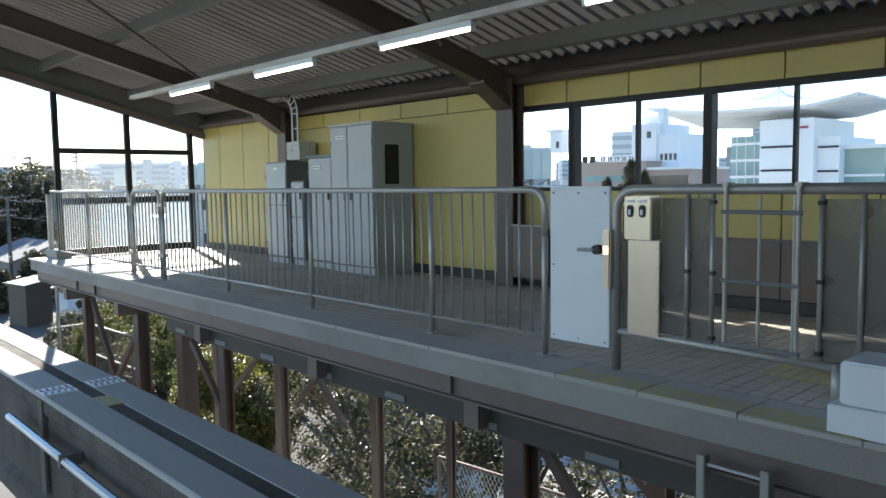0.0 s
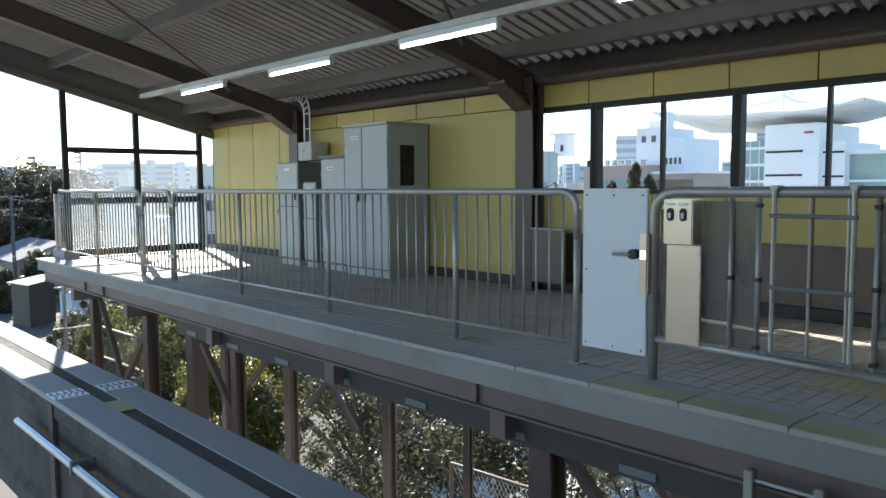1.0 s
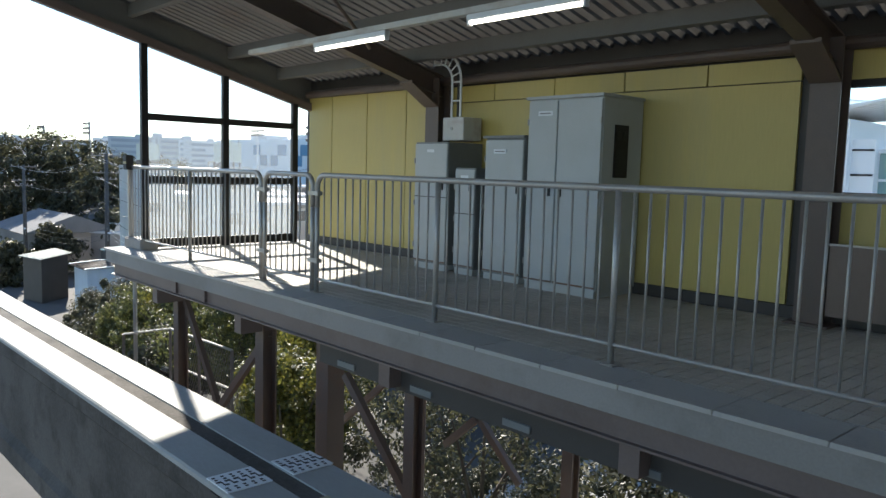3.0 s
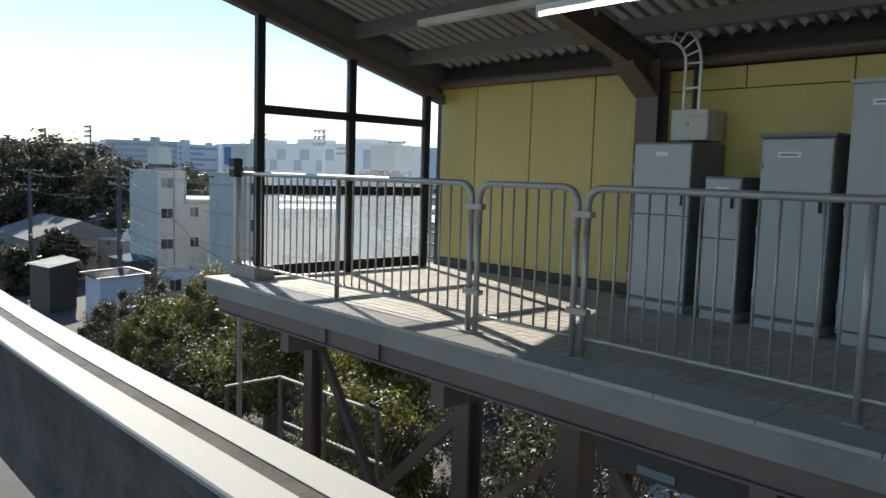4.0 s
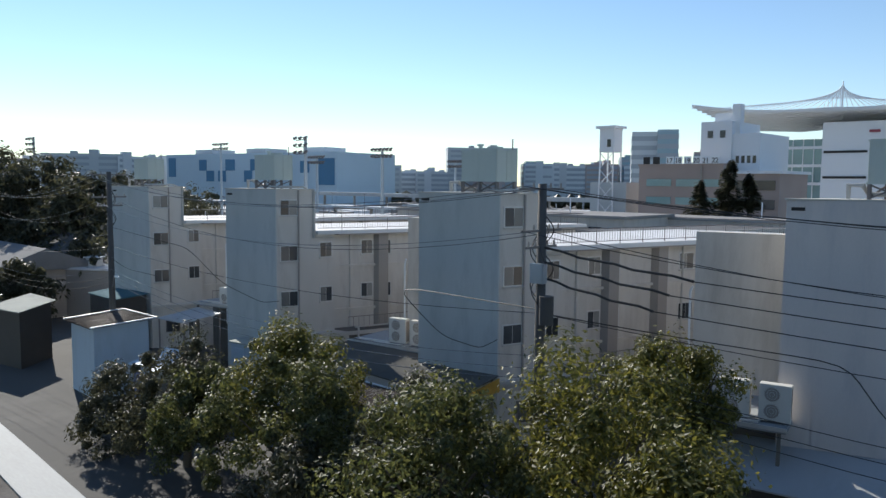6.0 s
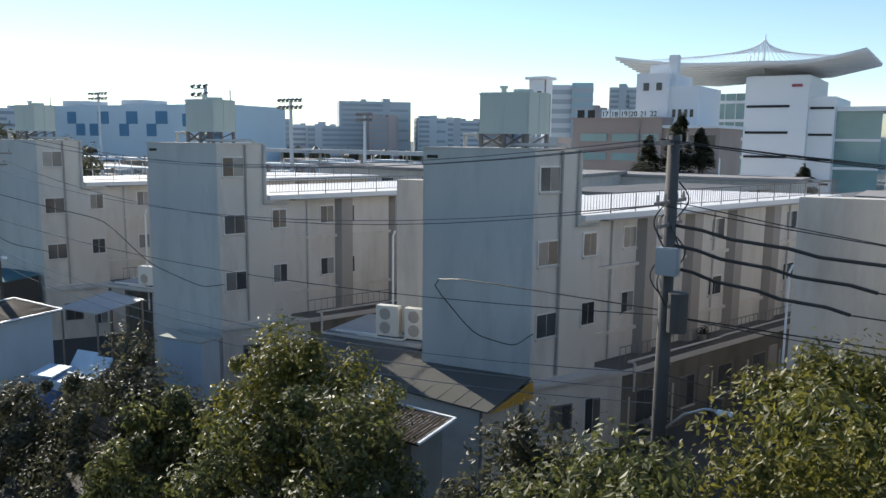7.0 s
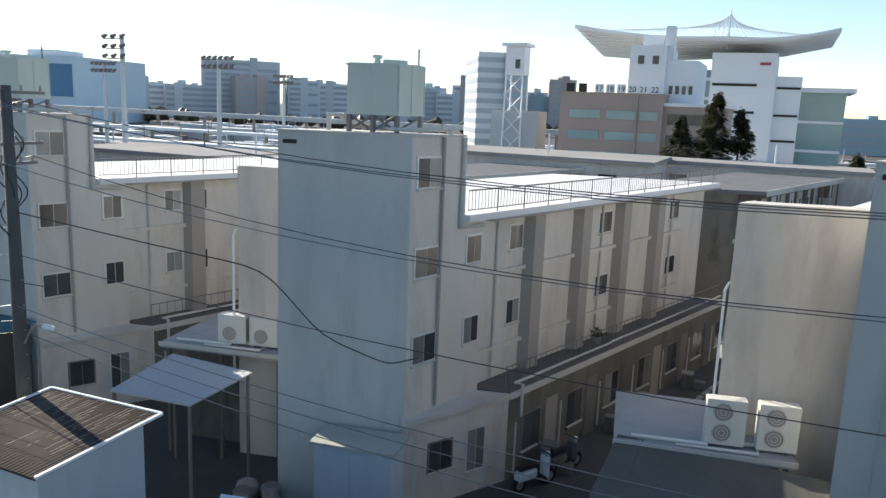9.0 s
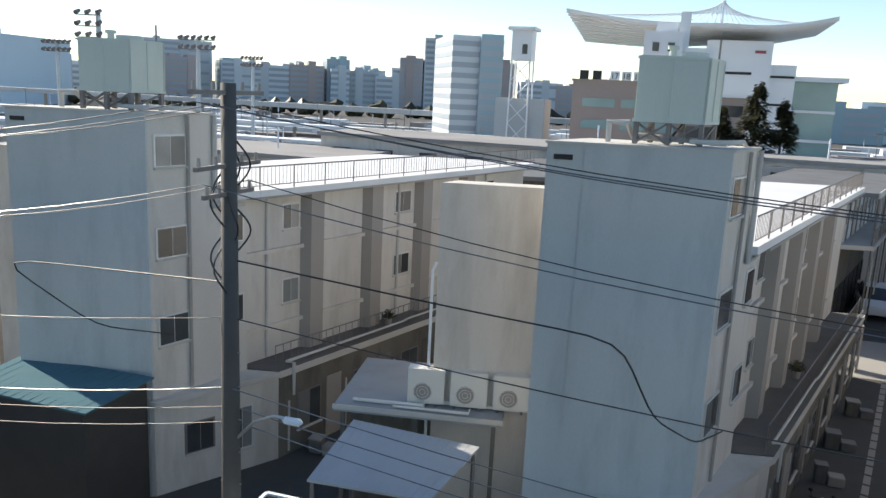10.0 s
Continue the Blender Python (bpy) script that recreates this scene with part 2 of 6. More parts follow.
def soffit(y):
    return 2.15 + (4.73 - y) * 0.265


bm = B()
box(bm, X0, X1, EY + 0.035, WY + 0.3, -0.19, -0.03)
box(bm, X0 + 0.15, X1, EY + 0.5, WY + 0.3, -0.30, -0.19)
platform = tagged(part("platform", bm, "concrete"), "raised concrete station platform with a weathered edge", "platform", kind="structure")
bm = B()
strip(bm, [(EY + 0.06, -0.19), (EY + 0.06, -0.2), (EY + 0.09, -0.2), (EY + 0.09, -0.34), (EY + 0.05, -0.34), (EY + 0.05, -0.355),
           (EY + 0.3, -0.355), (EY + 0.3, -0.34), (EY + 0.12, -0.34), (EY + 0.12, -0.2), (EY + 0.3, -0.2), (EY + 0.3, -0.19)], X0 + 0.15, X1)
tagged(part("edge_girder", bm, "girder"), "taupe painted steel girder under the platform edge", "girder", kind="structure")

# roof over the platform and track
bm = B()
n = 150
yl, yh = WY + 0.5, -4.2
for i in range(n):
    xa = X0 + 0.35 + i * 0.16
    prof = [(xa, 0.0), (xa + 0.05, 0.0), (xa + 0.075, 0.05), (xa + 0.135, 0.05), (xa + 0.16, 0.0)]
    for (xp, zp), (xq, zq) in zip(prof, prof[1:]):
        vs = [bm.verts.new((x, y, soffit(y) + 0.42 + z)) for x, z, y in ((xp, zp, yl), (xq, zq, yl), (xq, zq, yh), (xp, zp, yh))]
        bm.faces.new(vs)
bmesh.ops.solidify(bm, geom=bm.faces, thickness=-0.02)
tagged(part("ceiling", bm, "roof"), "grimy corrugated steel station roof seen from below", "roof", kind="structure")

def slope_bar(bm, x0, x1, y0, y1, d0, d1):
    """A bar that follows the roof's slope, between two depths under the sheets."""
    vs = []
    for x in (x0, x1):
        for y, d in ((y0, d0), (y1, d0), (y1, d1), (y0, d1)):
            vs.append(bm.verts.new((x, y, soffit(y) + d)))
    for f in ((0, 1, 2, 3), (7, 6, 5, 4), (0, 4, 5, 1), (1, 5, 6, 2), (2, 6, 7, 3), (3, 7, 4, 0)):
        bm.faces.new([vs[i] for i in f])
    bmesh.ops.recalc_face_normals(bm, faces=bm.faces)

COLS = (-10.92, -6.22, -1.52, 3.18, 7.88)
frame_roof = thing("roof_frame", (0, 0, 0), "brown steel rafters and purlins under the station roof", "roof frame", kind="structure")
for cx in COLS:
    bm = B()
    slope_bar(bm, cx - 0.07, cx + 0.07, WY - 0.1, -4.2, 0.0, 0.015)
    slope_bar(bm, cx - 0.01, cx + 0.01, WY - 0.1, -4.2, 0.015, 0.24)
    slope_bar(bm, cx - 0.07, cx + 0.07, WY - 0.1, -4.2, 0.24, 0.255)
    part("rafter", bm, "column", frame_roof)
for py in (4.55, 3.75, 2.35, 0.95, -0.45, -1.85):
    bm = B()
    strip(bm, [(py - 0.03, soffit(py) + 0.27), (py + 0.03, soffit(py) + 0.255), (py + 0.03, soffit(py) + 0.405), (py - 0.03, soffit(py) + 0.42)], X0 + 0.4, X1)
    part("purlin", bm, "roof", frame_roof)
bm = B()
slope_bar(bm, -14.1, -13.98, WY + 0.3, -4.2, -0.02, 0.09)
part("gable_trim", bm, "girder", frame_roof)
bm = B()
slope_bar(bm, -14.1, -14.06, WY + 0.3, -4.2, 0.09, 0.48)
part("gable_board", bm, "roof", frame_roof)
for cx in COLS[:4]:
    bm = B()
    rod(bm, (cx + 0.2, 3.75, soffit(3.75) + 0.1), (cx + 2.3, 0.95, soffit(0.95) + 0.1), 0.02, 8)
    part("brace_rod", bm, "girder", frame_roof)

# columns by the wall, with haunches
for cx in COLS:
    col = thing("steel_column", (cx, WY - 0.12, 0), "brown painted steel column against the yellow wall", "column", "wall columns", "structure")
    bm = B()
    box(bm, -0.12, 0.12, -0.10, -0.085, 0, 2.3)
    box(bm, -0.12, 0.12, 0.085, 0.10, 0, 2.3)
    box(bm, -0.012, 0.012, -0.085, 0.085, 0, 2.3)
    part("shaft", bm, "column", col)
    bm = B()
    vs = [(-0.02, -0.12, 1.99), (-0.02, -0.5, soffit(WY - 0.62) + 0.0), (-0.02, -0.12, soffit(WY - 0.24) + 0.0)]
    a = [bm.verts.new(v) for v in vs]
    b2 = [bm.verts.new((0.02, v[1], v[2])) for v in vs]
    bm.faces.new(a), bm.faces.new(b2[::-1])
    for i in range(3):
        bm.faces.new((a[i], b2[i], b2[(i + 1) % 3], a[(i + 1) % 3]))
    bmesh.ops.recalc_face_normals(bm, faces=bm.faces)
    part("haunch_web", bm, "column", col)
    bm = B()
    p, q = Vector((0, -0.12, 1.97)), Vector((0, -0.53, soffit(WY - 0.65) + 0.0))
    for w0, w1 in ((-0.12, 0.12),):
        v = [bm.verts.new((w, c.y, c.z + dz)) for c in (p, q) for dz in (-0.02, 0.01) for w in (w0, w1)]
        bmesh.ops.convex_hull(bm, input=v)
    part("haunch_flange", bm, "column", col)
    bm = B()
    box(bm, -0.18, 0.18, -0.16, 0.12, 0, 0.02, 0.004)
    part("base_plate", bm, "column", col)

# back wall: core behind, panels as parts
wall = thing("wall_back", (0, WY, 0), "yellow panelled back wall of the platform with a window band", "wall", kind="structure")
bm = B()
box(bm, X0 + 0.3, -6.35, 0.03, 0.15, -0.05, 2.56)
part("wall_core", bm, "skirt", wall)
bm = B()
box(bm, -6.35, X1, 0.03, 0.15, -0.05, 1.06)
part("wall_core", bm, "skirt", wall)
bm = B()
box(bm, -6.35, X1, 0.03, 0.15, 1.98, 2.56)
part("wall_core", bm, "skirt", wall)
seams = [-14.05, -13.42, -12.55, -11.68, -10.95]
for xa, xb in zip(seams, seams[1:]):
    bm = B()
    box(bm, xa + 0.006, xb - 0.006, -0.004, 0.03, 0.11, 2.22, 0.003)
    part("panel", bm, "yellow", wall)
for xa, xb in zip((-10.95, -8.95), (-8.95, -6.5)):
    bm = B()
    box(bm, xa + 0.004, xb - 0.004, -0.004, 0.03, 0.11, 2.0, 0.003)
    part("panel", bm, "yellow", wall)
up = [-10.95 + i * 0.9 for i in range(5)]
for xa in up:
    bm = B()
    box(bm, xa + 0.006, min(xa + 0.894, -6.5), -0.012, 0.03, 2.01, 2.2, 0.003)
    part("upper_panel", bm, "yellow", wall)
x = -6.28
while x < X1 - 0.8:
    bm = B()
    box(bm, x + 0.006, x + 0.76, -0.004, 0.03, 1.99, 2.24, 0.003)
    part("upper_panel", bm, "yellow", wall)
    bm = B()
    box(bm, x + 0.006, x + 0.76, -0.004, 0.03, 0.63, 1.05, 0.003)
    part("lower_panel", bm, "yellow", wall)
    bm = B()
    box(bm, x + 0.004, x + 0.762, 0.0, 0.03, 0.11, 0.60, 0.003)
    part("wainscot_panel", bm, "brownwall", wall)
    x += 0.766
bm = B()
box(bm, -14.05, X1, -0.02, 0.03, 0.0, 0.105)
part("skirting", bm, "skirt", wall)
bm = B()
box(bm, -6.3, X1, -0.02, 0.03, 0.6, 0.63, 0.004)
part("dado_strip", bm, "girder", wall)
bm = B()
tube(bm, [(-14.0, -0.06, 2.27), (X1, -0.06, 2.27)], 0.055, 12)
part("gutter_pipe", bm, "column", wall, "brown painted pipe along the top of the wall")

# window band
M["pane"] = glass("window_glass", (0.93, 0.97, 0.97))
def platform_window(k, x, lights):
    """Fixed and sliding lights in one dark frame; each light is 0.69 wide."""
    wd = 0.06 + lights * 0.69 + (lights - 1) * 0.045 + 0.055
    w = thing(f"window_{k}", (x, WY + 0.07, 1.05), "dark framed sliding window in the yellow wall", "window", "platform windows", "structure")
    for a, b2, c, d in ((0, wd, 0, 0.04), (0, wd, 0.885, 0.93), (0, 0.045, 0.04, 0.885), (wd - 0.04, wd, 0.04, 0.885)):
        part("frame", box(B(), a, b2, -0.06, 0.06, c, d, 0.004), "frame", w)
    for i in range(lights):
        a = 0.045 + i * 0.75
        y = 0.015 if i == 0 else -0.015
        if i:
            part("sash", box(B(), a - 0.03, a, -0.03, 0.03, 0.04, 0.885), "frame", w)
        part("pane", box(B(), a, min(a + 0.72, wd - 0.04), y - 0.003, y + 0.003, 0.04, 0.885), "pane", w).visible_shadow = False


platform_window(1, -6.27, 1)
for k in range(9):
    platform_window(k + 2, -5.46 + k * 1.54, 2)
bm = B()
box(bm, -6.35, -6.272, 0.0, 0.13, 1.05, 1.98)
part("window_post", bm, "frame", wall)

# glazed end wall
# see-through sheet with an uneven pale veil mixed in
def veiled(name, veil):
    m = bpy.data.materials.new(name)
    m.use_nodes = True
    n, link = m.node_tree.nodes, m.node_tree.links.new
    p = n["Principled BSDF"]
    p.inputs["Base Color"].default_value, p.inputs["Roughness"].default_value = (0.6, 0.66, 0.68, 1), 0.3
    tr, df, m1, m2 = n.new("ShaderNodeBsdfTransparent"), n.new("ShaderNodeBsdfTranslucent"), n.new("ShaderNodeMixShader"), n.new("ShaderNodeMixShader")
    df.inputs[0].default_value = (0.75, 0.8, 0.82, 1)
    no, mr = n.new("ShaderNodeTexNoise"), n.new("ShaderNodeMapRange")
    no.inputs["Scale"].default_value = 1.4
    mr.inputs["To Min"].default_value, mr.inputs["To Max"].default_value = veil * 0.6, veil * 1.4
    link(no.outputs["Fac"], mr.inputs["Value"])
    m1.inputs[0].default_value = 0.5
    link(p.outputs[0], m1.inputs[1]), link(df.outputs[0], m1.inputs[2])
    link(mr.outputs[0], m2.inputs[0])
    link(tr.outputs[0], m2.inputs[1]), link(m1.outputs[0], m2.inputs[2])
    link(m2.outputs[0], n["Material Output"].inputs[0])
    return m


M["veil_low"], M["veil_high"] = veiled("veiled_lower_glass", 0.2), veiled("veiled_upper_glass", 0.1)
gl = thing("glazed_end_screen", (-14.0, 0, 0), "dark framed glass screen closing the platform end", "glass screen", kind="structure")
YS = (2.50, 3.66, 4.80)
for y in YS:
    bm = B()
    box(bm, -0.04, 0.04, y - 0.045, y + 0.045, 0, soffit(y) - 0.02, 0.004)
    part("mullion", bm, "frame", gl)
for ya, yb in zip(YS, YS[1:]):
    for z0, z1 in ((0.02, 0.14), (0.89, 0.99), (1.73, 1.82)):
        bm = B()
        box(bm, -0.03, 0.03, ya + 0.045, yb - 0.045, z0, z1, 0.004)
        part("transom", bm, "frame", gl)
    for z0, z1 in ((0.14, 0.89), (0.99, 1.73)):
        pane = part("pane", box(B(), -0.004, 0.004, ya + 0.045, yb - 0.045, z0, z1), "veil_low" if z0 < 0.5 else "veil_high", gl)
        pane.visible_shadow = False
    bm = B()
    vs = [bm.verts.new((x, y, z)) for x in (-0.004, 0.004) for y, z in ((ya + 0.045, 1.82), (yb - 0.045, 1.82), (yb - 0.045, soffit(yb - 0.045) - 0.01), (ya + 0.045, soffit(ya + 0.045) - 0.01))]
    bmesh.ops.convex_hull(bm, input=vs)
    part("pane", bm, "veil_high", gl).visible_shadow = False
bm = B()
box(bm, -14.45, -13.85, 2.38, 2.62, 0, 0.14, 0.015)
tagged(part("concrete_base_block", bm, "concrete"), "mossy concrete block under the railing end", "concrete block")


# unseen walls added behind the camera to block skylight on the platform
tagged(part("wall_near", box(B(), -0.5, X1, -3.75, -3.6, -1.2, 4.6), "yellow"), "unseen yellow wall added behind the camera to cut skylight", "wall", kind="structure")
tagged(part("wall_end", box(B(), X1, X1 + 0.15, -3.75, WY + 0.3, -1.2, 4.6), "yellow"), "unseen end wall added to darken the platform's right part", "wall", kind="structure")


# ---- railings ----
def fence(name, xs, z0, label, gap=0.115, bend0=True, bend1=True):
    """A tubular railing along x: posts at xs, a top tube bent down at its ends, a bottom tube and upright bars."""
    f = thing(name, (xs[0], RY, 0), label, "railing", "platform railings")
    L = xs[-1] - xs[0]
    top = []
    r = 0.11
    if bend0:
        top += [(0, 0, 0.8)] + [(r - r * math.cos(a), 0, 1.1 - r + r * math.sin(a)) for a in (0, 0.4, 0.8, 1.2, 1.57)]
    else:
        top += [(0, 0, 1.1)]
    if bend1:
        top += [(L - r + r * math.sin(a), 0, 1.1 - r + r * math.cos(a)) for a in (0, 0.4, 0.8, 1.2, 1.57)] + [(L, 0, 0.8)]
    else:
        top += [(L, 0, 1.1)]
    part("top_rail", tube(B(), top, 0.024, 10), "steel", f, smooth=True)
    part("bottom_rail", rod(B(), (0, 0, z0), (L, 0, z0), 0.014, 8), "steel", f, smooth=True)
    for i, x in enumerate(xs):
        h = 1.0 if (i == 0 and bend0) or (i == len(xs) - 1 and bend1) else 1.1
        part("post", rod(B(), (x - xs[0], 0, 0), (x - xs[0], 0, h), 0.022, 10), "steel", f, smooth=True)
        part("foot_plate", box(B(), x - xs[0] - 0.05, x - xs[0] + 0.05, -0.05, 0.05, 0, 0.008), "steel", f)
    for xa, xb in zip(xs, xs[1:]):
        k = max(1, round((xb - xa) / gap))
        me = None
        for i in range(1, k):
            px = xa + (xb - xa) * i / k - xs[0]
            if me is None:
                bar = part("bar", rod(B(), (0, 0, z0), (0, 0, 1.09), 0.0085, 6), "steel", f, smooth=True, loc=(px, 0, 0))
                me = bar.data
            else:
                piece("bar", me, f, (px, 0, 0))
    return f


fence("railing", (-14.32, -12.49, -10.79), 0.13, "galvanised tubular steel railing at the platform end", bend0=False)
fence("railing", (-10.71, -9.82), 0.13, "short galvanised steel railing gate between two posts", bend1=True)
fence("railing", (-9.74, -8.07, -6.42, -4.74, -3.62), 0.13, "long galvanised tubular railing along the platform")

# ---- cabinets on the platform ----
def cabinet(x0, x1, y0, h, doors, label, vents=False, canopy=False):
    w, d = x1 - x0, WY - 0.03 - y0
    c = thing("electrical_cabinet", (x0, y0, 0), label, "cabinet", "electrical cabinets")
    part("plinth", box(B(), 0.02, w - 0.02, 0.02, d, 0, 0.07), "greycab", c)
    # short cabinets get the shade-darkened body; their doors stay light grey
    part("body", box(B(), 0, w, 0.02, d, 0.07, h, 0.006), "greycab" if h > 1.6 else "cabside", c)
    for i in range(len(doors) - 1):
        a, b2 = doors[i] * w, doors[i + 1] * w
        dr = part("door", box(B(), a + 0.012, b2 - 0.006, 0.0, 0.022, 0.09, h - 0.02, 0.004), "greycab", c)
        hx = b2 - 0.07 if i % 2 == 0 else a + 0.07
        part("handle", box(B(), hx - 0.012, hx + 0.012, -0.018, 0.002, 0.95, 1.07, 0.003), "dark", dr, "black latch handle")
        for hz in (0.25, h * 0.5, h - 0.25):
            part("hinge", rod(B(), (a + 0.012 if i % 2 == 0 else b2 - 0.006, -0.006, hz), (a + 0.012 if i % 2 == 0 else b2 - 0.006, -0.006, hz + 0.06), 0.008, 8), "steel", dr)
        if h < 1.51:
            part("door_seam", box(B(), a + 0.014, b2 - 0.008, -0.0015, 0.004, h * 0.57, h * 0.57 + 0.01), "skirt", dr)
        if not canopy:
            part("name_plate", box(B(), (a + b2) / 2 - 0.06, (a + b2) / 2 + 0.06, -0.003, 0.001, h - 0.12, h - 0.085), "whitepanel", dr, "white name plate")
        part("kick_rust", box(B(), a + 0.014, b2 - 0.008, -0.0015, 0.004, 0.092, 0.11), "rust", dr, "rusty bottom edge")
    if canopy:
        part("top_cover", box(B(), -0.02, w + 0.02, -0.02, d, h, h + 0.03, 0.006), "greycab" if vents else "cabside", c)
        lab = part("label_plate", box(B(), 0.14, 0.32, -0.006, 0.001, h - 0.16, h - 0.115), "whitepanel", c, "white label plate")
        part("label_bar", box(B(), 0.16, 0.30, -0.0075, -0.005, h - 0.144, h - 0.132), "cabside", lab)
    if vents:
        v = part("vent_panel", box(B(), w - 0.002, w + 0.012, 0.2, 0.42, 1.15, 1.65, 0.003), "frame", c, "dark ventilation panel with two fans")
        for fy in (0.26, 0.36):
            part("fan", rod(B(), (w + 0.008, fy, 1.55), (w + 0.02, fy, 1.55), 0.042, 16), "dark", v)
        part("grille", box(B(), w + 0.01, w + 0.016, 0.235, 0.385, 1.17, 1.42), "dark", v)
    return c


cabinet(-8.91, -8.0, 4.405, 1.90, (0, 0.42, 1.0), "tall grey double-door electrical cabinet against the yellow wall", True, True)
cabinet(-9.60, -9.04, 4.50, 1.53, (0, 1.0), "grey single-door electrical cabinet with a black latch", canopy=True)
cabinet(-10.07, -9.74, 4.50, 1.21, (0, 1.0), "low narrow grey meter cabinet")
cabinet(-10.78, -10.2, 4.50, 1.50, (0, 1.0), "pale grey electrical cabinet with a narrow door")
jb = thing("junction_box", (-10.57, 4.75, 1.53), "grey steel cable box above the cabinets", "cable box")
part("body", box(B(), 0, 0.36, 0, 0.3, 0, 0.27, 0.006), "rustwhite", jb)
part("lock", rod(B(), (0.16, -0.012, 0.14), (0.16, 0.002, 0.14), 0.02, 12), "steel", jb)
tr = thing("cable_ladder", (-10.42, 4.82, 1.80), "pale steel cable ladder curving up to the roof", "cable ladder")
pts = [(0, 0, 0), (0, 0, 0.2), (0, 0, 0.42)] + [(-0.3 + 0.3 * math.cos(a), 0.0, 0.42 + 0.3 * math.sin(a)) for a in (0.3, 0.6, 0.9, 1.2, 1.5)] + [(-0.42, 0, 0.72)]
for o in (-0.075, 0.075):
    rail = [(p[0] + o * math.cos(k), 0, p[2] + o * math.sin(k)) for p, k in zip(pts, (0, 0, 0, 0.3, 0.6, 0.9, 1.2, 1.5, 1.57))]
    part("side_rail", tube(B(), rail, 0.014, 6), "whitepanel", tr)
for p, k in zip(pts, (0, 0, 0, 0.3, 0.6, 0.9, 1.2, 1.5, 1.57)):
    part("rung", rod(B(), (p[0] - 0.075 * math.cos(k), 0, p[2] - 0.075 * math.sin(k)), (p[0] + 0.075 * math.cos(k), 0, p[2] + 0.075 * math.sin(k)), 0.01, 6), "whitepanel", tr)
part("cable", tube(B(), [(p[0] + 0.02, 0.02, p[2]) for p in pts], 0.022, 6), "wire", tr, "black cable bundle")

# ---- fluorescent lights on their channel ----
bm = B()
box(bm, -12.15, X1, 3.03, 3.12, 2.475, 2.53, 0.005)
tagged(part("light_channel", bm, "rustwhite"), "rust-stained steel channel carrying the lights", "channel")
M["tube"] = glow("fluorescent_tube", (1.0, 0.93, 0.78), 3.0)
light0 = thing("fluorescent_light", (-8.44, 3.077, 2.475), "white batten light with one lit tube", "ceiling light", "platform lights")
part("batten", box(B(), 0, 1.23, -0.035, 0.035, -0.05, 0.0, 0.006), "whitepanel", light0)
part("lamp_tube", rod(B(), (0.03, 0, -0.068), (1.2, 0, -0.068), 0.015, 10), "tube", light0, "lit tube")
for x in (0.0, 1.205):
    part("lamp_holder", box(B(), x, x + 0.025, -0.025, 0.025, -0.09, -0.05, 0.003), "whitepanel", light0)
for x in (-10.77, -6.11, -3.78, -1.45, 0.88, 3.21, 5.54):
    copy_thing(light0, Matrix.Translation((x, 3.077, 2.475)))

# ---- opposite track beam ----
BEND_X = (-90, -25, -21, -17.5, -14.5, -9)
BEND_Y = (3.1, 0.42, 0.14, 0.0, -0.06, 0.0)


def bend(x):
    """How far the curving beam has swung from the platform's line at x."""
    return float(np.mean(np.interp([x + d for d in (-1.6, -0.8, 0, 0.8, 1.6)], BEND_X, BEND_Y)))


def along(bm, prof, x0, x1, step=0.5):
    n = max(1, int(abs(x1 - x0) / step))
    rings = []
    for i in range(n + 1):
        x = x0 + (x1 - x0) * i / n
        rings.append([bm.verts.new((x, y + bend(x), z)) for y, z in prof])
    k = len(prof)
    for a, b2 in zip(rings, rings[1:]):
        for i in range(k):
            bm.faces.new((a[i], a[(i + 1) % k], b2[(i + 1) % k], b2[i]))
    bm.faces.new(rings[0]), bm.faces.new(rings[-1][::-1])
    bmesh.ops.recalc_face_normals(bm, faces=bm.faces)
    return bm


BT, BY0, BY1 = -0.62, 0.38, 1.08
BG0, BG1 = 0.665, 0.795                                  # centre groove
beam = thing("monorail_beam", (0, 0, 0), "pale concrete monorail beam of the opposite track", "track beam", kind="structure")
# body takes the shade-darkened side colour, the top strips the plain one
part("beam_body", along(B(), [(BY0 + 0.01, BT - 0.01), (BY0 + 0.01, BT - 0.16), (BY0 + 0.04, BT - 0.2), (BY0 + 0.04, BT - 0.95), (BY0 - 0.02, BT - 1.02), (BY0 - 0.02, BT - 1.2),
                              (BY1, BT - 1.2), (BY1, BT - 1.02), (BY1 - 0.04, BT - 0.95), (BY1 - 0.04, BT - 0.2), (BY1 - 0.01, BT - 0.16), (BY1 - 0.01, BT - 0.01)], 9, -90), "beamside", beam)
part("beam_top", along(B(), [(BY0 + 0.012, BT), (BY0, BT - 0.012), (BY0, BT - 0.04), (BG0, BT - 0.04), (BG0, BT)], 9, -90), "beam", beam)
part("beam_top", along(B(), [(BG1, BT), (BG1, BT - 0.04), (BY1, BT - 0.04), (BY1, BT - 0.012), (BY1 - 0.012, BT)], 9, -90), "beam", beam)
part("centre_groove", along(B(), [(BG0 + 0.001, BT - 0.018), (BG0 + 0.001, BT - 0.036), (BG1 - 0.001, BT - 0.036), (BG1 - 0.001, BT - 0.018)], 9, -90), "groove", beam)
part("conduit", along(B(), [(BY0 - 0.1 + 0.035 * math.cos(a * 0.785), BT - 0.32 + 0.035 * math.sin(a * 0.785)) for a in range(8)], 9, -8.2), "conduit", beam)
for i in range(5):
    xb = 3 - i * 2.4
    part("conduit_clip", box(B(), xb - 0.02, xb + 0.02, BY0 - 0.14 + bend(xb), BY0 + 0.03 + bend(xb), BT - 0.37, BT - 0.27), "rail", beam)


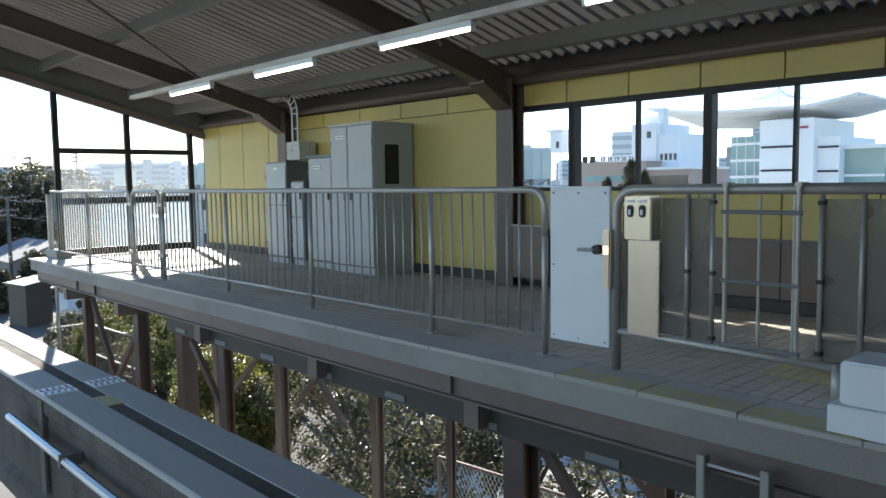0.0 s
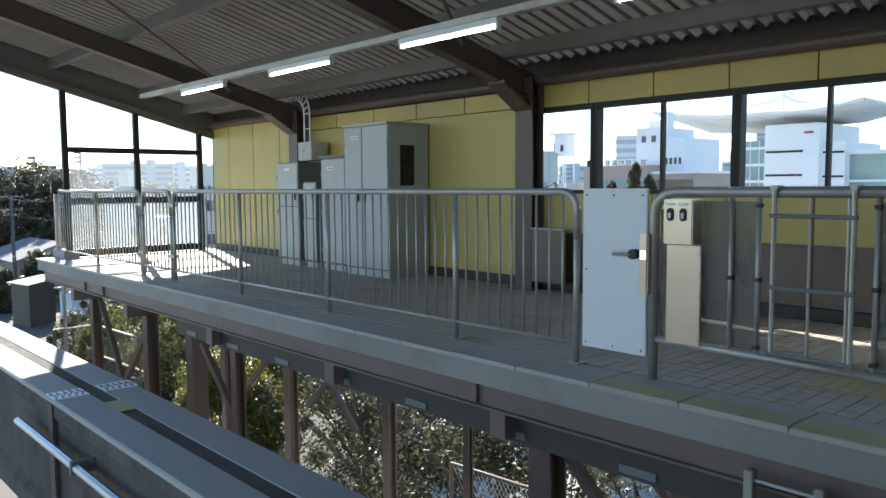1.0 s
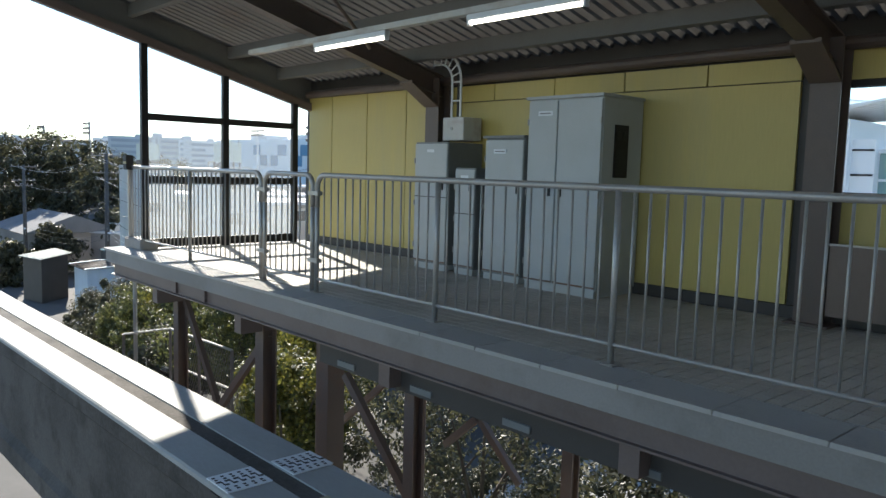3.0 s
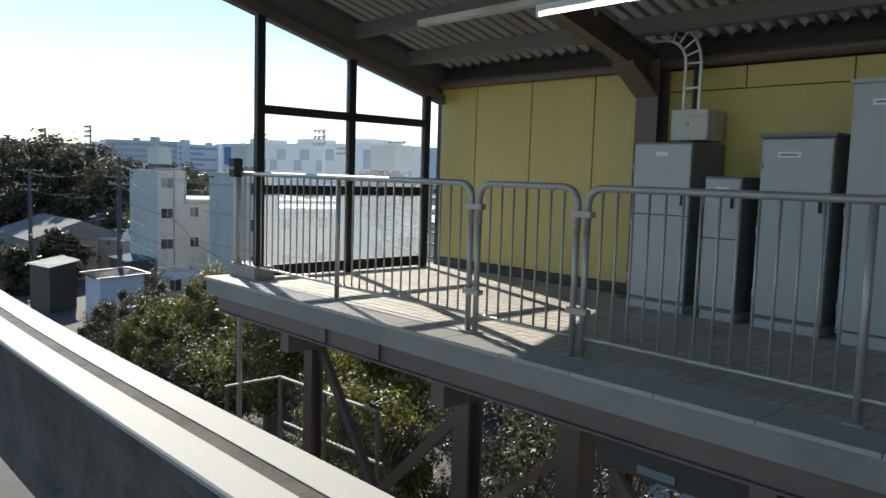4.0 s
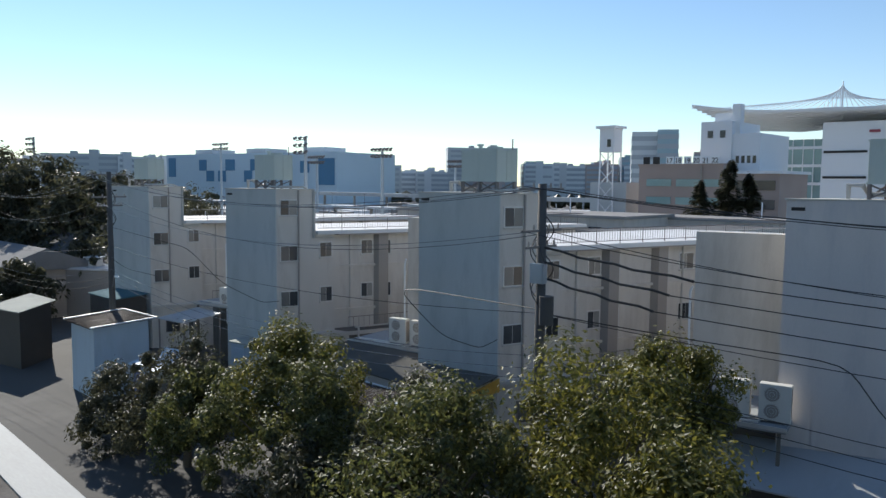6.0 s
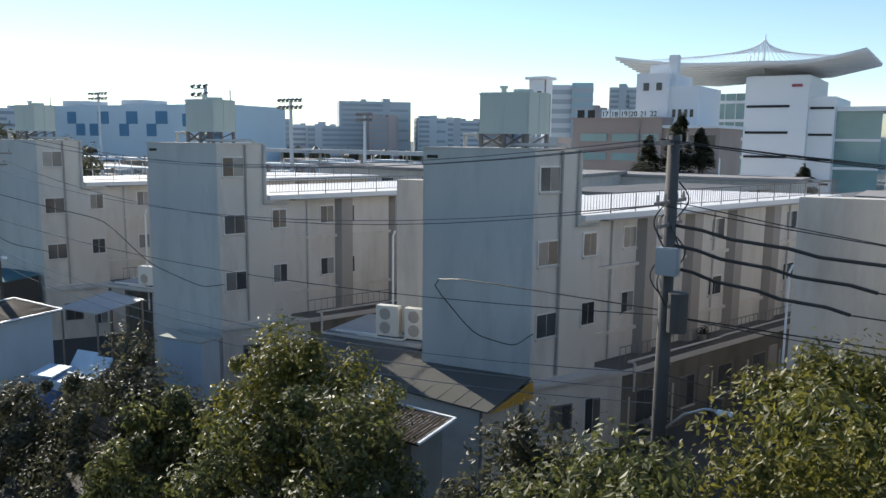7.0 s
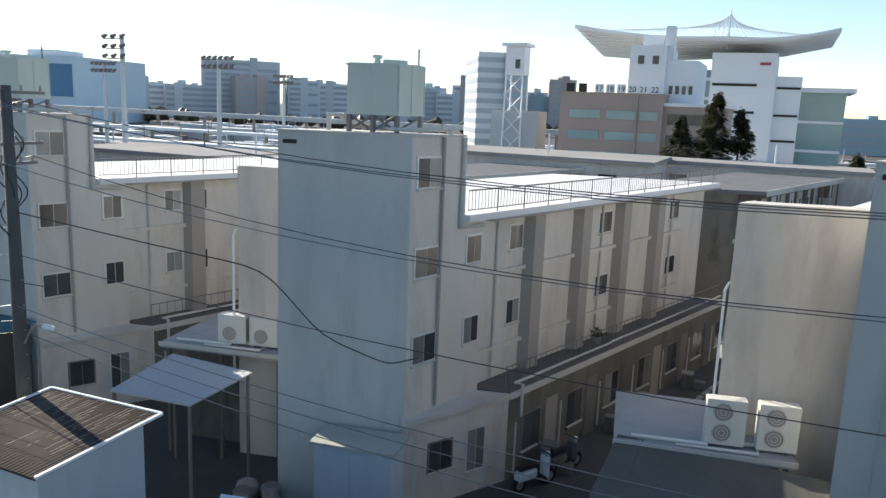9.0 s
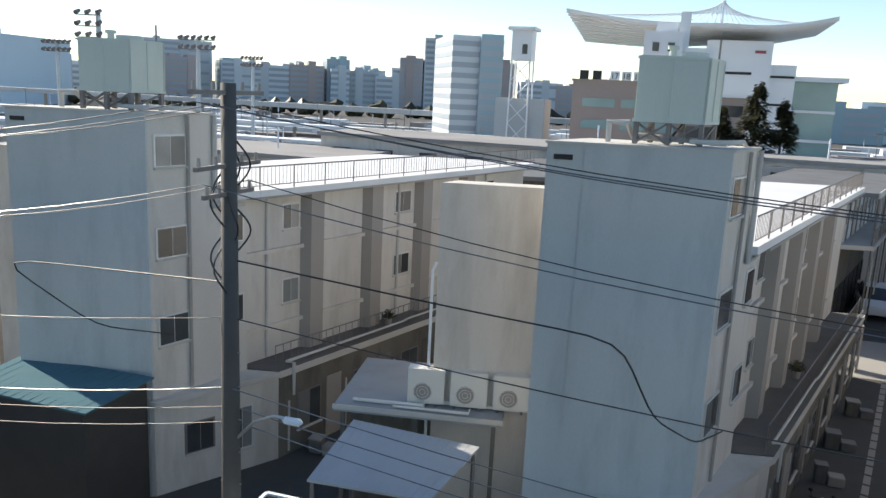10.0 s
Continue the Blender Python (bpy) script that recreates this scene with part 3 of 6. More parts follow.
# ---- gate section of the platform fence ----
gate = thing("platform_gate", (-3.06, RY, 0), "steel tube gate frame with mesh panels and a switch box", "gate", "platform railings")
r = 0.13
top = [(0, 0, 0.0)] + [(r - r * math.cos(a), 0, 1.1 - r + r * math.sin(a)) for a in (0, 0.4, 0.8, 1.2, 1.57)] + [(2.5, 0, 1.1)]
part("top_rail", tube(B(), top, 0.03, 10), "steel", gate, smooth=True)
part("bottom_rail", rod(B(), (0, 0, 0.24), (1.34, 0, 0.22), 0.022, 10), "steel", gate, smooth=True)
part("post", rod(B(), (1.28, 0, 0), (1.28, 0, 0.24), 0.026, 10), "steel", gate, smooth=True)
for x in (0.47, 0.62, 1.19, 1.38, 1.62, 1.9, 2.2):
    part("upright", rod(B(), (x, 0, 0.23), (x, 0, 1.09), 0.014, 8), "steel", gate, smooth=True)
for z, x in ((1.03, 0.62), (0.64, 0.62), (0.28, 0.62), (1.03, 1.19), (0.64, 1.19), (0.28, 1.19), (0.64, 0.47)):
    part("hinge_clamp", box(B(), x - 0.017, x + 0.017, -0.02, 0.02, z - 0.011, z + 0.011, 0.004), "dark", gate)
# mesh panels
M["mesh"] = veiled("perforated_dark_mesh", 0.6)
M["mesh"].node_tree.nodes["Principled BSDF"].inputs["Base Color"].default_value = (0.27, 0.25, 0.22, 1)
M["mesh"].node_tree.nodes["Translucent BSDF"].inputs[0].default_value = (0.2, 0.19, 0.17, 1)
part("mesh_panel", box(B(), 0.29, 0.62, 0.02, 0.024, 0.26, 1.05), "mesh", gate, "grey perforated mesh panel")
part("mesh_panel", box(B(), 0.03, 0.1, 0.02, 0.024, 0.26, 1.0), "mesh", gate, "grey perforated mesh panel")
part("mesh_panel", box(B(), 1.19, 2.5, 0.02, 0.024, 0.24, 1.05), "mesh", gate, "grey perforated mesh panel")
lad = part("ladder_frame", rod(B(), (0.72, -0.05, 0.26), (0.72, -0.05, 1.12), 0.013, 8), "steel", gate, "hooked steel ladder frame")
part("ladder_stile", rod(B(), (1.1, -0.05, 0.25), (1.1, -0.05, 1.12), 0.013, 8), "steel", lad)
for z in (0.98, 0.615, 0.27):
    part("rung", rod(B(), (0.7, -0.06, z), (1.12, -0.06, z), 0.011, 8), "cabside", lad)
for x in (0.88, 1.06):
    part("thin_bar", rod(B(), (x, 0, 0.23), (x, 0, 1.09), 0.009, 8), "steel", lad)
for x in (0.72, 1.1):
    part("hook", box(B(), x - 0.02, x + 0.02, -0.07, 0.03, 1.11, 1.135, 0.006), "steel", lad)
sw = part("switch_box", box(B(), 0.11, 0.29, -0.09, 0.02, 0.81, 1.06, 0.006), "stainless", gate, "stainless box with two key switches")
for x in (0.155, 0.235):
    part("switch_plate", box(B(), x - 0.02, x + 0.02, -0.098, -0.089, 0.94, 1.01, 0.008), "dark", sw)
    part("switch_key", box(B(), x - 0.008, x + 0.008, -0.103, -0.097, 0.955, 0.985), "whitepanel", sw)
    part("name_tag", box(B(), x - 0.025, x + 0.025, -0.094, -0.089, 1.025, 1.04), "whitepanel", sw)
part("cover_plate", box(B(), 0.10, 0.31, -0.03, -0.01, 0.24, 0.80, 0.003), "stainless", gate, "brushed stainless cover plate")
for z in (0.28, 0.4, 0.52, 0.64, 0.76):
    part("rivet", rod(B(), (0.30, -0.034, z), (0.30, -0.028, z), 0.006, 6), "steel", gate)

door = thing("gate_door", (-3.55, RY - 0.02, 0), "white painted sheet door with a lever lock", "gate door")
part("leaf", box(B(), 0, 0.46, -0.012, 0.012, 0.13, 1.12, 0.004), "whitepanel", door)
for x in (0.03, 0.23, 0.43):
    for z in (0.16, 0.62, 1.08):
        if not (x == 0.23 and z == 0.62):
            part("screw", rod(B(), (x, -0.016, z), (x, -0.011, z), 0.006, 6), "frame", door)
lk = part("lock_box", box(B(), 0.43, 0.49, -0.05, 0.01, 0.5, 0.86, 0.008), "stainless", door, "steel lock housing")
part("lever", rod(B(), (0.25, -0.05, 0.73), (0.38, -0.05, 0.735), 0.011, 8), "steel", lk)
part("lever_hub", rod(B(), (0.39, -0.06, 0.735), (0.39, -0.01, 0.735), 0.03, 12), "dark", lk)
part("indicator", box(B(), 0.445, 0.475, -0.056, -0.048, 0.71, 0.76), glow("amber_indicator", (1.0, 0.75, 0.4), 1.2), lk, "lit amber indicator")

eq = thing("equipment_box", (-1.70, 2.12, 0), "white painted metal box at the platform edge", "equipment box")
part("base", box(B(), 0, 0.9, 0, 0.34, 0, 0.13, 0.006), "whitepanel", eq)
part("cover", box(B(), 0.04, 0.88, 0.03, 0.33, 0.13, 0.33, 0.01), "whitepanel", eq)
ld = thing("edge_ladder", (-2.3, EY - 0.02, -0.24), "grey steel ladder hanging below the platform edge", "ladder")
for x in (0, 0.33):
    part("stile", box(B(), x, x + 0.045, -0.03, 0.03, -1.5, 0, 0.004), "steel", ld)
for z in (-0.05, -0.32, -0.6, -0.88, -1.16):
    part("rung", rod(B(), (0.04, 0, z), (0.34, 0, z), 0.01, 8), "steel", ld)
nd = thing("notice_board", (-6.08, 4.86, 0.1), "low brown board standing by the column", "board")
part("board", box(B(), 0, 0.45, 0, 0.03, 0, 0.57, 0.004), "brownwall", nd)
part("edge_strip", box(B(), -0.01, 0.46, -0.006, 0.036, 0.57, 0.585), "steel", nd)
sg = thing("signal_box", (-14.42, 2.36, 1.06), "small black signal lamp at the railing end", "signal lamp")
part("housing", box(B(), 0.02, 0.15, 0.0, 0.1, 0, 0.2, 0.01), "dark", sg)
part("stripe", box(B(), 0.03, 0.14, -0.004, 0.001, 0.08, 0.11), "yellow_edge", sg)
part("bracket", box(B(), 0.06, 0.1, 0.04, 0.1, -0.92, 0.0), "steel", sg)
for x in (-10.75, -9.78):
    cl = thing("railing_clamp", (x, RY, 0), "galvanised clamp joining two railing posts", "clamp", "railing clamps")
    for z in (0.3, 0.93):
        part("band", box(B(), -0.085, 0.085, -0.03, 0.03, z - 0.02, z + 0.02, 0.006), "steel", cl)

# ---- steelwork below the platform ----
def bar(bm, a, b, w, h):
    """A straight steel bar of a given width and height from a to b."""
    a, b = Vector(a), Vector(b)
    d = b - a
    m = Matrix.Translation((a + b) / 2) @ d.to_track_quat("X", "Z").to_matrix().to_4x4() @ Matrix.Diagonal((d.length, w, h, 1))
    bmesh.ops.create_cube(bm, size=1, matrix=m)
    return bm


def hpost(bm, x, y, z0, z1, w):
    box(bm, x - w, x + w, y - w, y - w + 0.02, z0, z1)
    box(bm, x - w, x + w, y + w - 0.02, y + w, z0, z1)
    box(bm, x - 0.01, x + 0.01, y - w + 0.02, y + w - 0.02, z0, z1)
    return bm


st = thing("support_frame", (0, 0, 0), "rust-brown steel trestle carrying the platform", "support frame", kind="structure")
for x, y, w in ((-13.0, 2.55, 0.09), (-10.85, 2.55, 0.11), (-8.4, 2.55, 0.08), (-4.1, 2.75, 0.13), (-0.2, 2.75, 0.13), (4.0, 2.75, 0.13),
                (-13.0, 4.7, 0.09), (-10.85, 4.7, 0.11), (-8.4, 4.7, 0.09), (-4.1, 4.7, 0.13), (-0.2, 4.7, 0.13), (-6.1, 3.9, 0.05)):
    part("post", hpost(B(), x, y, -9.2, -0.3, w * 0.75), "rust", st)
for (xa, xb), (za, zb), y in (((-13.0, -11.9), (-0.5, -1.9), 2.6), ((-10.85, -12.0), (-0.6, -1.7), 2.6), ((-12.6, -11.0), (-2.6, -1.3), 4.6), ((-10.8, -9.0), (-0.6, -2.2), 4.6),
                              ((-8.6, -10.2), (-0.7, -2.1), 4.6), ((-8.4, -9.6), (-1.9, -0.8), 2.7), ((-4.1, -2.9), (-0.6, -1.9), 2.8), ((-0.2, -1.4), (-0.6, -1.9), 2.8), ((-13, -8.4), (-3.6, -3.6), 2.6), ((-4.1, -5.6), (-1.9, -0.6), 4.7)):
    part("diagonal", bar(B(), (xa, y, za), (xb, y, zb), 0.06, 0.08), "rust", st)
for z, xa, xb, y in ((-1.05, -8.4, 4.0, 3.9), (-2.15, -10.85, -8.4, 2.6), (-1.0, -13.0, -10.85, 4.7), (-0.9, -8.4, -4.1, 4.7)):
    part("tie_beam", bar(B(), (xa, y, z), (xb, y, z), 0.06, 0.1), "rust", st)
for x in (-13.0, -10.85, -8.4, -6.1, -4.1, -1.9, -0.2, 2.2, 4.0):
    part("cross_beam", box(B(), x - 0.07, x + 0.07, EY + 0.12, WY, -0.56, -0.302), "girder", st)
for x in (-12.3, -11.55, -4.3):
    part("bracket", box(B(), x - 0.06, x + 0.06, EY + 0.06, EY + 0.12, -0.33, -0.19), "girder", st)
part("footing_beam", bar(B(), (-10.0, 2.8, -2.05), (-8.2, 2.8, -2.05), 0.3, 0.12), "rust", st)
part("service_box", box(B(), -10.1, -9.9, 2.7, 2.9, -1.9, -0.5), "rust", st)
# tray made deep and near black to fill the girder's shadow band too
part("cable_tray_shade_band", box(B(), -9.5, 6, 2.34, 2.6, -0.60, -0.37), "skirt", st)
for i in range(14):
    part("tray_clip", box(B(), -9.2 + i, -8.95 + i, 2.325, 2.34, -0.57, -0.52), "cabside", st)
fe = thing("walkway_fence", (-14.3, 2.3, -1.2), "pale-capped chain-link fence under the platform end", "fence")
for a, b2 in (((0, 0, 0), (0, 0.66, 0)), ((0, 0.66, 0), (1.7, 0.75, 0)), ((0, 0.72, -0.55), (1.7, 0.8, -0.55))):
    part("cap_rail", bar(B(), a, b2, 0.035, 0.02), "ledge", fe)
for x, y in ((0, 0), (0, 0.66), (0.85, 0.7), (1.7, 0.75)):
    part("post", rod(B(), (x, y, -8.0), (x, y, 0), 0.022, 8), "rail", fe)
bm = B()
for i in range(26):
    for a, b2 in (((i * 0.07, 0.70, 0), (i * 0.07 + 0.5, 0.70, -0.9)), ((i * 0.07, 0.705, -0.9), (i * 0.07 + 0.5, 0.705, 0))):
        bar(bm, a, b2, 0.004, 0.004)
part("chain_link", bm, "rail", fe)
fe["label"] = "pale-capped chain-link fence under the platform end"
dp = thing("drain_pipe", (-14.4, 2.5, -9.2), "thin grey pipe rising to the platform end", "pipe")
part("pipe", rod(B(), (0, 0, 0), (0, 0, 8.95), 0.03, 8), "steel", dp)

# expansion joint plates on the beam
for x, yy in ((-7.56, 0.0),):
    jn = thing("joint_plate", (x, yy, BT), "white finger-joint plates across the track beam", "joint plate", "beam joints")
    for y0, y1 in ((BY0, BG0), (BG1, BY1)):
        pl = part("plate", box(B(), -0.13, 0.13, y0 + 0.004, y1 - 0.004, 0.0, 0.008), "whitepanel", jn)
        bm = B()
        for k in range(5):
            ya = y0 + 0.01 + k * 0.053
            box(bm, -0.03, -0.012, ya, ya + 0.03, 0.006, 0.0105)
            box(bm, 0.02, 0.038, ya + 0.025, ya + 0.055, 0.006, 0.0105)
            box(bm, -0.03, 0.038, ya + 0.025, ya + 0.032, 0.006, 0.011)
            for q in (-0.1, -0.065, 0.07, 0.1):
                box(bm, q, q + 0.016, ya + 0.008, ya + 0.026, 0.006, 0.0105)
        part("finger_plate", bm, "frame", pl)
    part("side_gap", box(B(), -0.07, 0.06, BY0 - 0.004, BY0 + 0.006, -0.9, -0.05), "skirt", jn)
vp = thing("inspection_plate", (-6.9, 0.73, BT), "small yellowed steel plate in the beam groove", "plate")
part("plate", box(B(), -0.17, 0.17, -0.065, 0.065, -0.004, 0.004), "yellow_edge", vp)

# ---- apartment blocks ----
EX, EYV = Vector((math.cos(radians(12)), math.sin(radians(12)), 0)), Vector((math.sin(radians(17)), math.cos(radians(17)), 0))
SK = Matrix(((EX.x, EYV.x, 0, 0), (EX.y, EYV.y, 0, 0), (0, 0, 1, 0), (0, 0, 0, 1)))
GZ = -9.2
APT_L = 19.5
MX = -0.35                                               # face of the set-back main wall
M["lilac"] = mat("lilac_grey_render", (0.60, 0.555, 0.525), 0.85, scale=2.4, vary=0.12, bump=0.15, stain=(0.38, 0.38, 0.4), stain_amount=0.5, stretch=(1, 1, 0.2))
# real grime, with the deep shade below the walkway put into the base
M["grimeshade"] = mat("shaded_grimy_ground_floor_wall", (0.15, 0.14, 0.12), 0.9, scale=1.6, vary=0.4, bump=0.3, stain=(0.05, 0.048, 0.04), stain_amount=0.9, stretch=(1, 1, 0.4))
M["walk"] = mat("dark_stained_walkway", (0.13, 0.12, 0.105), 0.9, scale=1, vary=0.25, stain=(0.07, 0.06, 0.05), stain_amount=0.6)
# window pane with its grey reflection put into the base colour
M["reflectpane"] = mat("grey_reflection_pane", (0.19, 0.19, 0.18), 0.2, vary=0.2, random_part=0.4)


def sk(bm):
    bm.transform(SK)
    return bm


WN = [0]


def prism(outline, z0, z1):
    bm = B()
    f = bm.faces.new([bm.verts.new((x, y, z0)) for x, y in outline])
    r = bmesh.ops.extrude_face_region(bm, geom=[f])
    bmesh.ops.translate(bm, verts=[v for v in r["geom"] if isinstance(v, bmesh.types.BMVert)], vec=(0, 0, z1 - z0))
    bmesh.ops.recalc_face_normals(bm, faces=bm.faces)
    return bm


def apt_window(parent, y, z, w=0.84, h=0.72, x=0.0, sash="winframe", splay=0.0):
    """A two-sash window on the side wall, one sash before the other."""
    def sk(bm):
        bm.transform(SK @ Matrix(((1, splay, 0, 0), (0, 1, 0, 0), (0, 0, 1, 0), (0, 0, 0, 1))))
        return bm

    WN[0] += 1
    k = WN[0]
    f = part("window", sk(box(B(), x - 0.05, x + 0.02, y - 0.05, y + w + 0.05, z - 0.05, z + h + 0.05)), sash, parent)
    part("pane", sk(box(B(), x + 0.012, x + 0.028, y, y + w / 2 - 0.012, z, z + h)), "reflectpane" if k % 3 == 0 else "win", f)
    part("pane", sk(box(B(), x + 0.012, x + 0.024, y + w / 2 + 0.012, y + w, z, z + h)), "reflectpane" if k % 4 == 1 else "win", f)
    part("sill", sk(box(B(), x, x + 0.07, y - 0.06, y + w + 0.06, z - 0.09, z - 0.035)), "ledge", f)


def apartment(x, y, tw, end, label, back=-7.0):
    a = thing("apartment_block", (x, y, 0), label, "apartment block", "apartment blocks")
    # stair tower at the front, with its painted end wall
    part("wall", sk(box(B(), -tw, -0.02, 0.02, 2.0, GZ, 0.80)), "cream", a)
    part("wall", sk(box(B(), -tw * 0.79, -0.004, -0.03, 0.02, -6.4, 0.80)), end, a, "painted end wall")
    part("wall", sk(box(B(), -tw, -tw * 0.79, 0.0, 0.02, GZ, 0.80)), end, a, "painted end wall")
    part("wall", sk(box(B(), -tw * 0.79, -0.12, -0.01, 0.02, GZ, -6.4)), end, a, "painted end wall")
    part("wall", sk(box(B(), -1.6, -0.02, 2.0, 3.1, GZ, -1.30)), "cream", a)
    part("parapet", sk(box(B(), -tw - 0.03, 0.04, -0.05, 2.03, 0.80, 0.85, 0.01)), "ledge", a)
    part("vent", sk(box(B(), -tw + 0.15, -tw + 0.5, -0.03, 0.0, 0.50, 0.60)), "frame", a)
    part("drip_line", sk(box(B(), -tw + 0.7, -0.1, -0.05, -0.03, -6.42, -6.38)), end, a)
    for k in range(3):
        apt_window(a, 0.22, -0.45 - 2.3 * k)
    part("drain_pipe", sk(rod(B(), (0.05, 1.12, 0.78), (0.05, 1.12, -6.4), 0.04, 8)), "pier", a)
    part("drain_pipe", sk(tube(B(), [(0.06, 1.93, 0.78), (0.06, 1.93, -1.62), (0.06, 2.9, -1.62)], 0.05, 8)), "ledge", a)
    # long main block
    part("wall", sk(box(B(), back, MX, 3.1, APT_L, -6.5, -1.45)), "cream", a)
    part("wall", sk(box(B(), back, -tw + 0.02, 2.6, 3.3, GZ, -0.35)), "cream", a, "plain cream end wall")
    part("wall", sk(box(B(), back + 0.2, 0.92, 3.1, APT_L, GZ, -6.64)), "grimeshade", a, "grimy ground floor wall, colour darkened for shade under the slab")
    part("roof", sk(box(B(), back - 0.1, 0.22, 3.31, APT_L + 0.2, -1.46, -1.27)), "roofwhite", a, "pale flat roof")
    part("roof", sk(box(B(), -1.7, 0.22, 2.02, 3.3, -1.46, -1.27)), "roofwhite", a, "pale flat roof")
    part("eave", sk(box(B(), MX, 0.26, 3.11, APT_L + 0.2, -1.52, -1.46)), "pier", a)
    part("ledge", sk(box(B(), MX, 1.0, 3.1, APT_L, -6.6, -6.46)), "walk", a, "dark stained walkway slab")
    part("slab_face", sk(box(B(), 0.99, 1.03, 3.05, APT_L, -6.66, -6.46)), "ledge", a)
    part("ledge", sk(prism([(-0.02, -0.12), (0.16, -0.12), (1.03, 3.05), (-0.02, 3.05)], -6.64, -6.48)), "ledge", a)
    part("wall", sk(prism([(-0.01, 0.1), (0.92, 3.1), (-0.01, 3.1)], GZ, -6.65)), "cream", a, "stained ground floor wall")
    part("slab_soffit", sk(box(B(), MX, 0.98, 3.1, APT_L, -6.64, -6.605)), "grimeshade", a)
    rl = part("roof_rail", sk(tube(B(), [(0.12, 2.1, -0.62), (0.12, APT_L, -0.62), (back + 0.1, APT_L, -0.62)], 0.02, 6)), "rail", a, "thin iron roof railing")
    part("rail_tube", sk(tube(B(), [(0.12, 2.1, -1.15), (0.12, APT_L, -1.15)], 0.014, 6)), "rail", rl)
    me = None
    for i in range(int((APT_L - 2.1) / 0.145)):
        loc = SK @ Vector((0.12, 2.1 + i * 0.145, -1.27))
        if me is None:
            me = part("rail_bar", rod(B(), (0, 0, 0.1), (0, 0, 0.65), 0.008, 5), "rail", rl, loc=loc).data
        elif i % 9 == 0:
            part("rail_post", rod(B(), (0, 0, 0), (0, 0, 0.66), 0.02, 6), "rail", rl, loc=loc)
        else:
            piece("rail_bar", me, rl, loc)
    lr = part("ledge_rail", sk(tube(B(), [(0.75, 3.2, -5.75), (0.75, APT_L, -5.75)], 0.02, 6)), "rail", a, "rusty balcony railing")
    me = None
    for i in range(int((APT_L - 3.2) / 0.3)):
        loc = SK @ Vector((0.75, 3.2 + i * 0.3, -6.46))
        if me is None:
            me = part("rail_bar", rod(B(), (0, 0, 0), (0, 0, 0.71), 0.011, 5), "rail", lr, loc=loc).data
        else:
            piece("rail_bar", me, lr, loc)
    part("pipe", sk(tube(B(), [(1.08, 3.5, -7.3), (1.08, 3.5, -6.3), (0.86, 3.5, -6.28), (0.86, 9.0, -6.28), (0.95, 9.1, -6.2), (0.95, APT_L - 0.5, -6.2)], 0.034, 6)), "ledge", a)
    for k in range(2):
        zb = -2.62 - 2.3 * k
        apt_window(a, 2.3, zb, 0.6)
        y = 5.9
        n = 0
        apt_window(a, 4.9, zb + 0.05, 0.62, 0.7, MX)
        while y < APT_L - 2.5:
            part("pier", sk(box(B(), MX, 0.0, y - 0.28, y + 0.28, -4.0 if k == 0 else -6.46, -1.52 if k == 0 else -4.0)), "pier", a)
            part("band", sk(box(B(), MX, MX + 0.12, y + 0.28, y + 2.6, zb - 0.62, zb - 0.5)), "cream", a)
            apt_window(a, y + 0.42, zb + 0.02, 0.28, 0.7, MX)
            if n % 2:
                apt_window(a, y + 1.5, zb + 0.02, 0.85, 0.7, MX)
            y += 2.88
            n += 1
        part("band", sk(box(B(), MX, MX + 0.12, 3.1, 5.62, zb - 0.62, zb - 0.5)), "cream", a)
    for y in (4.2, 10.4, 16.2):
        part("drain_pipe", sk(rod(B(), (MX + 0.06, y, -1.5), (MX + 0.06, y, -6.4), 0.04, 6)), "ledge", a)
    y = 0.5
    n = 0
    while y < APT_L - 1.4:
        if y < 2.4:
            apt_window(a, y + 0.25, -8.2, 0.62, 0.8, -0.04, "rail", 0.31)
            apt_window(a, y + 1.35, -8.5, 0.5, 1.2, -0.04, "winframe", 0.31)
        else:
            apt_window(a, y + 0.9, -8.5, 0.9, 1.1, 0.92, "rail")
            part("ground_door", sk(box(B(), 0.9, 0.95, y + 2.1, y + 2.75, GZ, -7.2)), ("pier", "rail", "grimeshade")[n % 3], a)
            part("wall_stay", sk(bar(B(), (0.93, y + 0.5, -7.5), (0.93, y + 0.5, GZ + 0.1), 0.05, 0.05)), "ledge", a)
            n += 1
        y += 2.5
    # water tank on its frame
    tx, tl = -tw * 0.66 + 0.2, (1.35 if x < -45 else 1.6 if x < -30 else 1.9)
    tk = part("water_tank", sk(box(B(), tx, tx + tl, 0.5, 1.45, 1.28, 2.55, 0.03)), "tank", a, "pale green panelled water tank")
    for i in range(1, 2):
        part("tank_rib", sk(box(B(), tx + tl / 2 - 0.015, tx + tl / 2 + 0.015, 0.485, 1.465, 1.3, 2.54)), "tank", tk)
    for ry in (0.5, 0.96, 1.43):
        part("tank_rib", sk(box(B(), tx + tl - 0.005, tx + tl + 0.02, ry, ry + 0.02, 1.3, 2.53)), "tank", tk)
    part("tank_band", sk(box(B(), tx - 0.012, tx + tl + 0.012, 0.488, 1.462, 2.48, 2.53)), "tank", tk)
    part("tank_rib", sk(box(B(), tx - 0.02, tx + tl + 0.02, 0.485, 1.465, 1.28, 1.34)), "tank", tk)
    part("tank_lid", sk(rod(B(), (tx + tl * 0.66, 1.0, 2.55), (tx + tl * 0.66, 1.0, 2.65), 0.26, 14)), "tank", tk)
    part("tank_lid", sk(rod(B(), (tx + 0.5, 0.9, 2.55), (tx + 0.5, 0.9, 2.68), 0.07, 10)), "tank", tk)
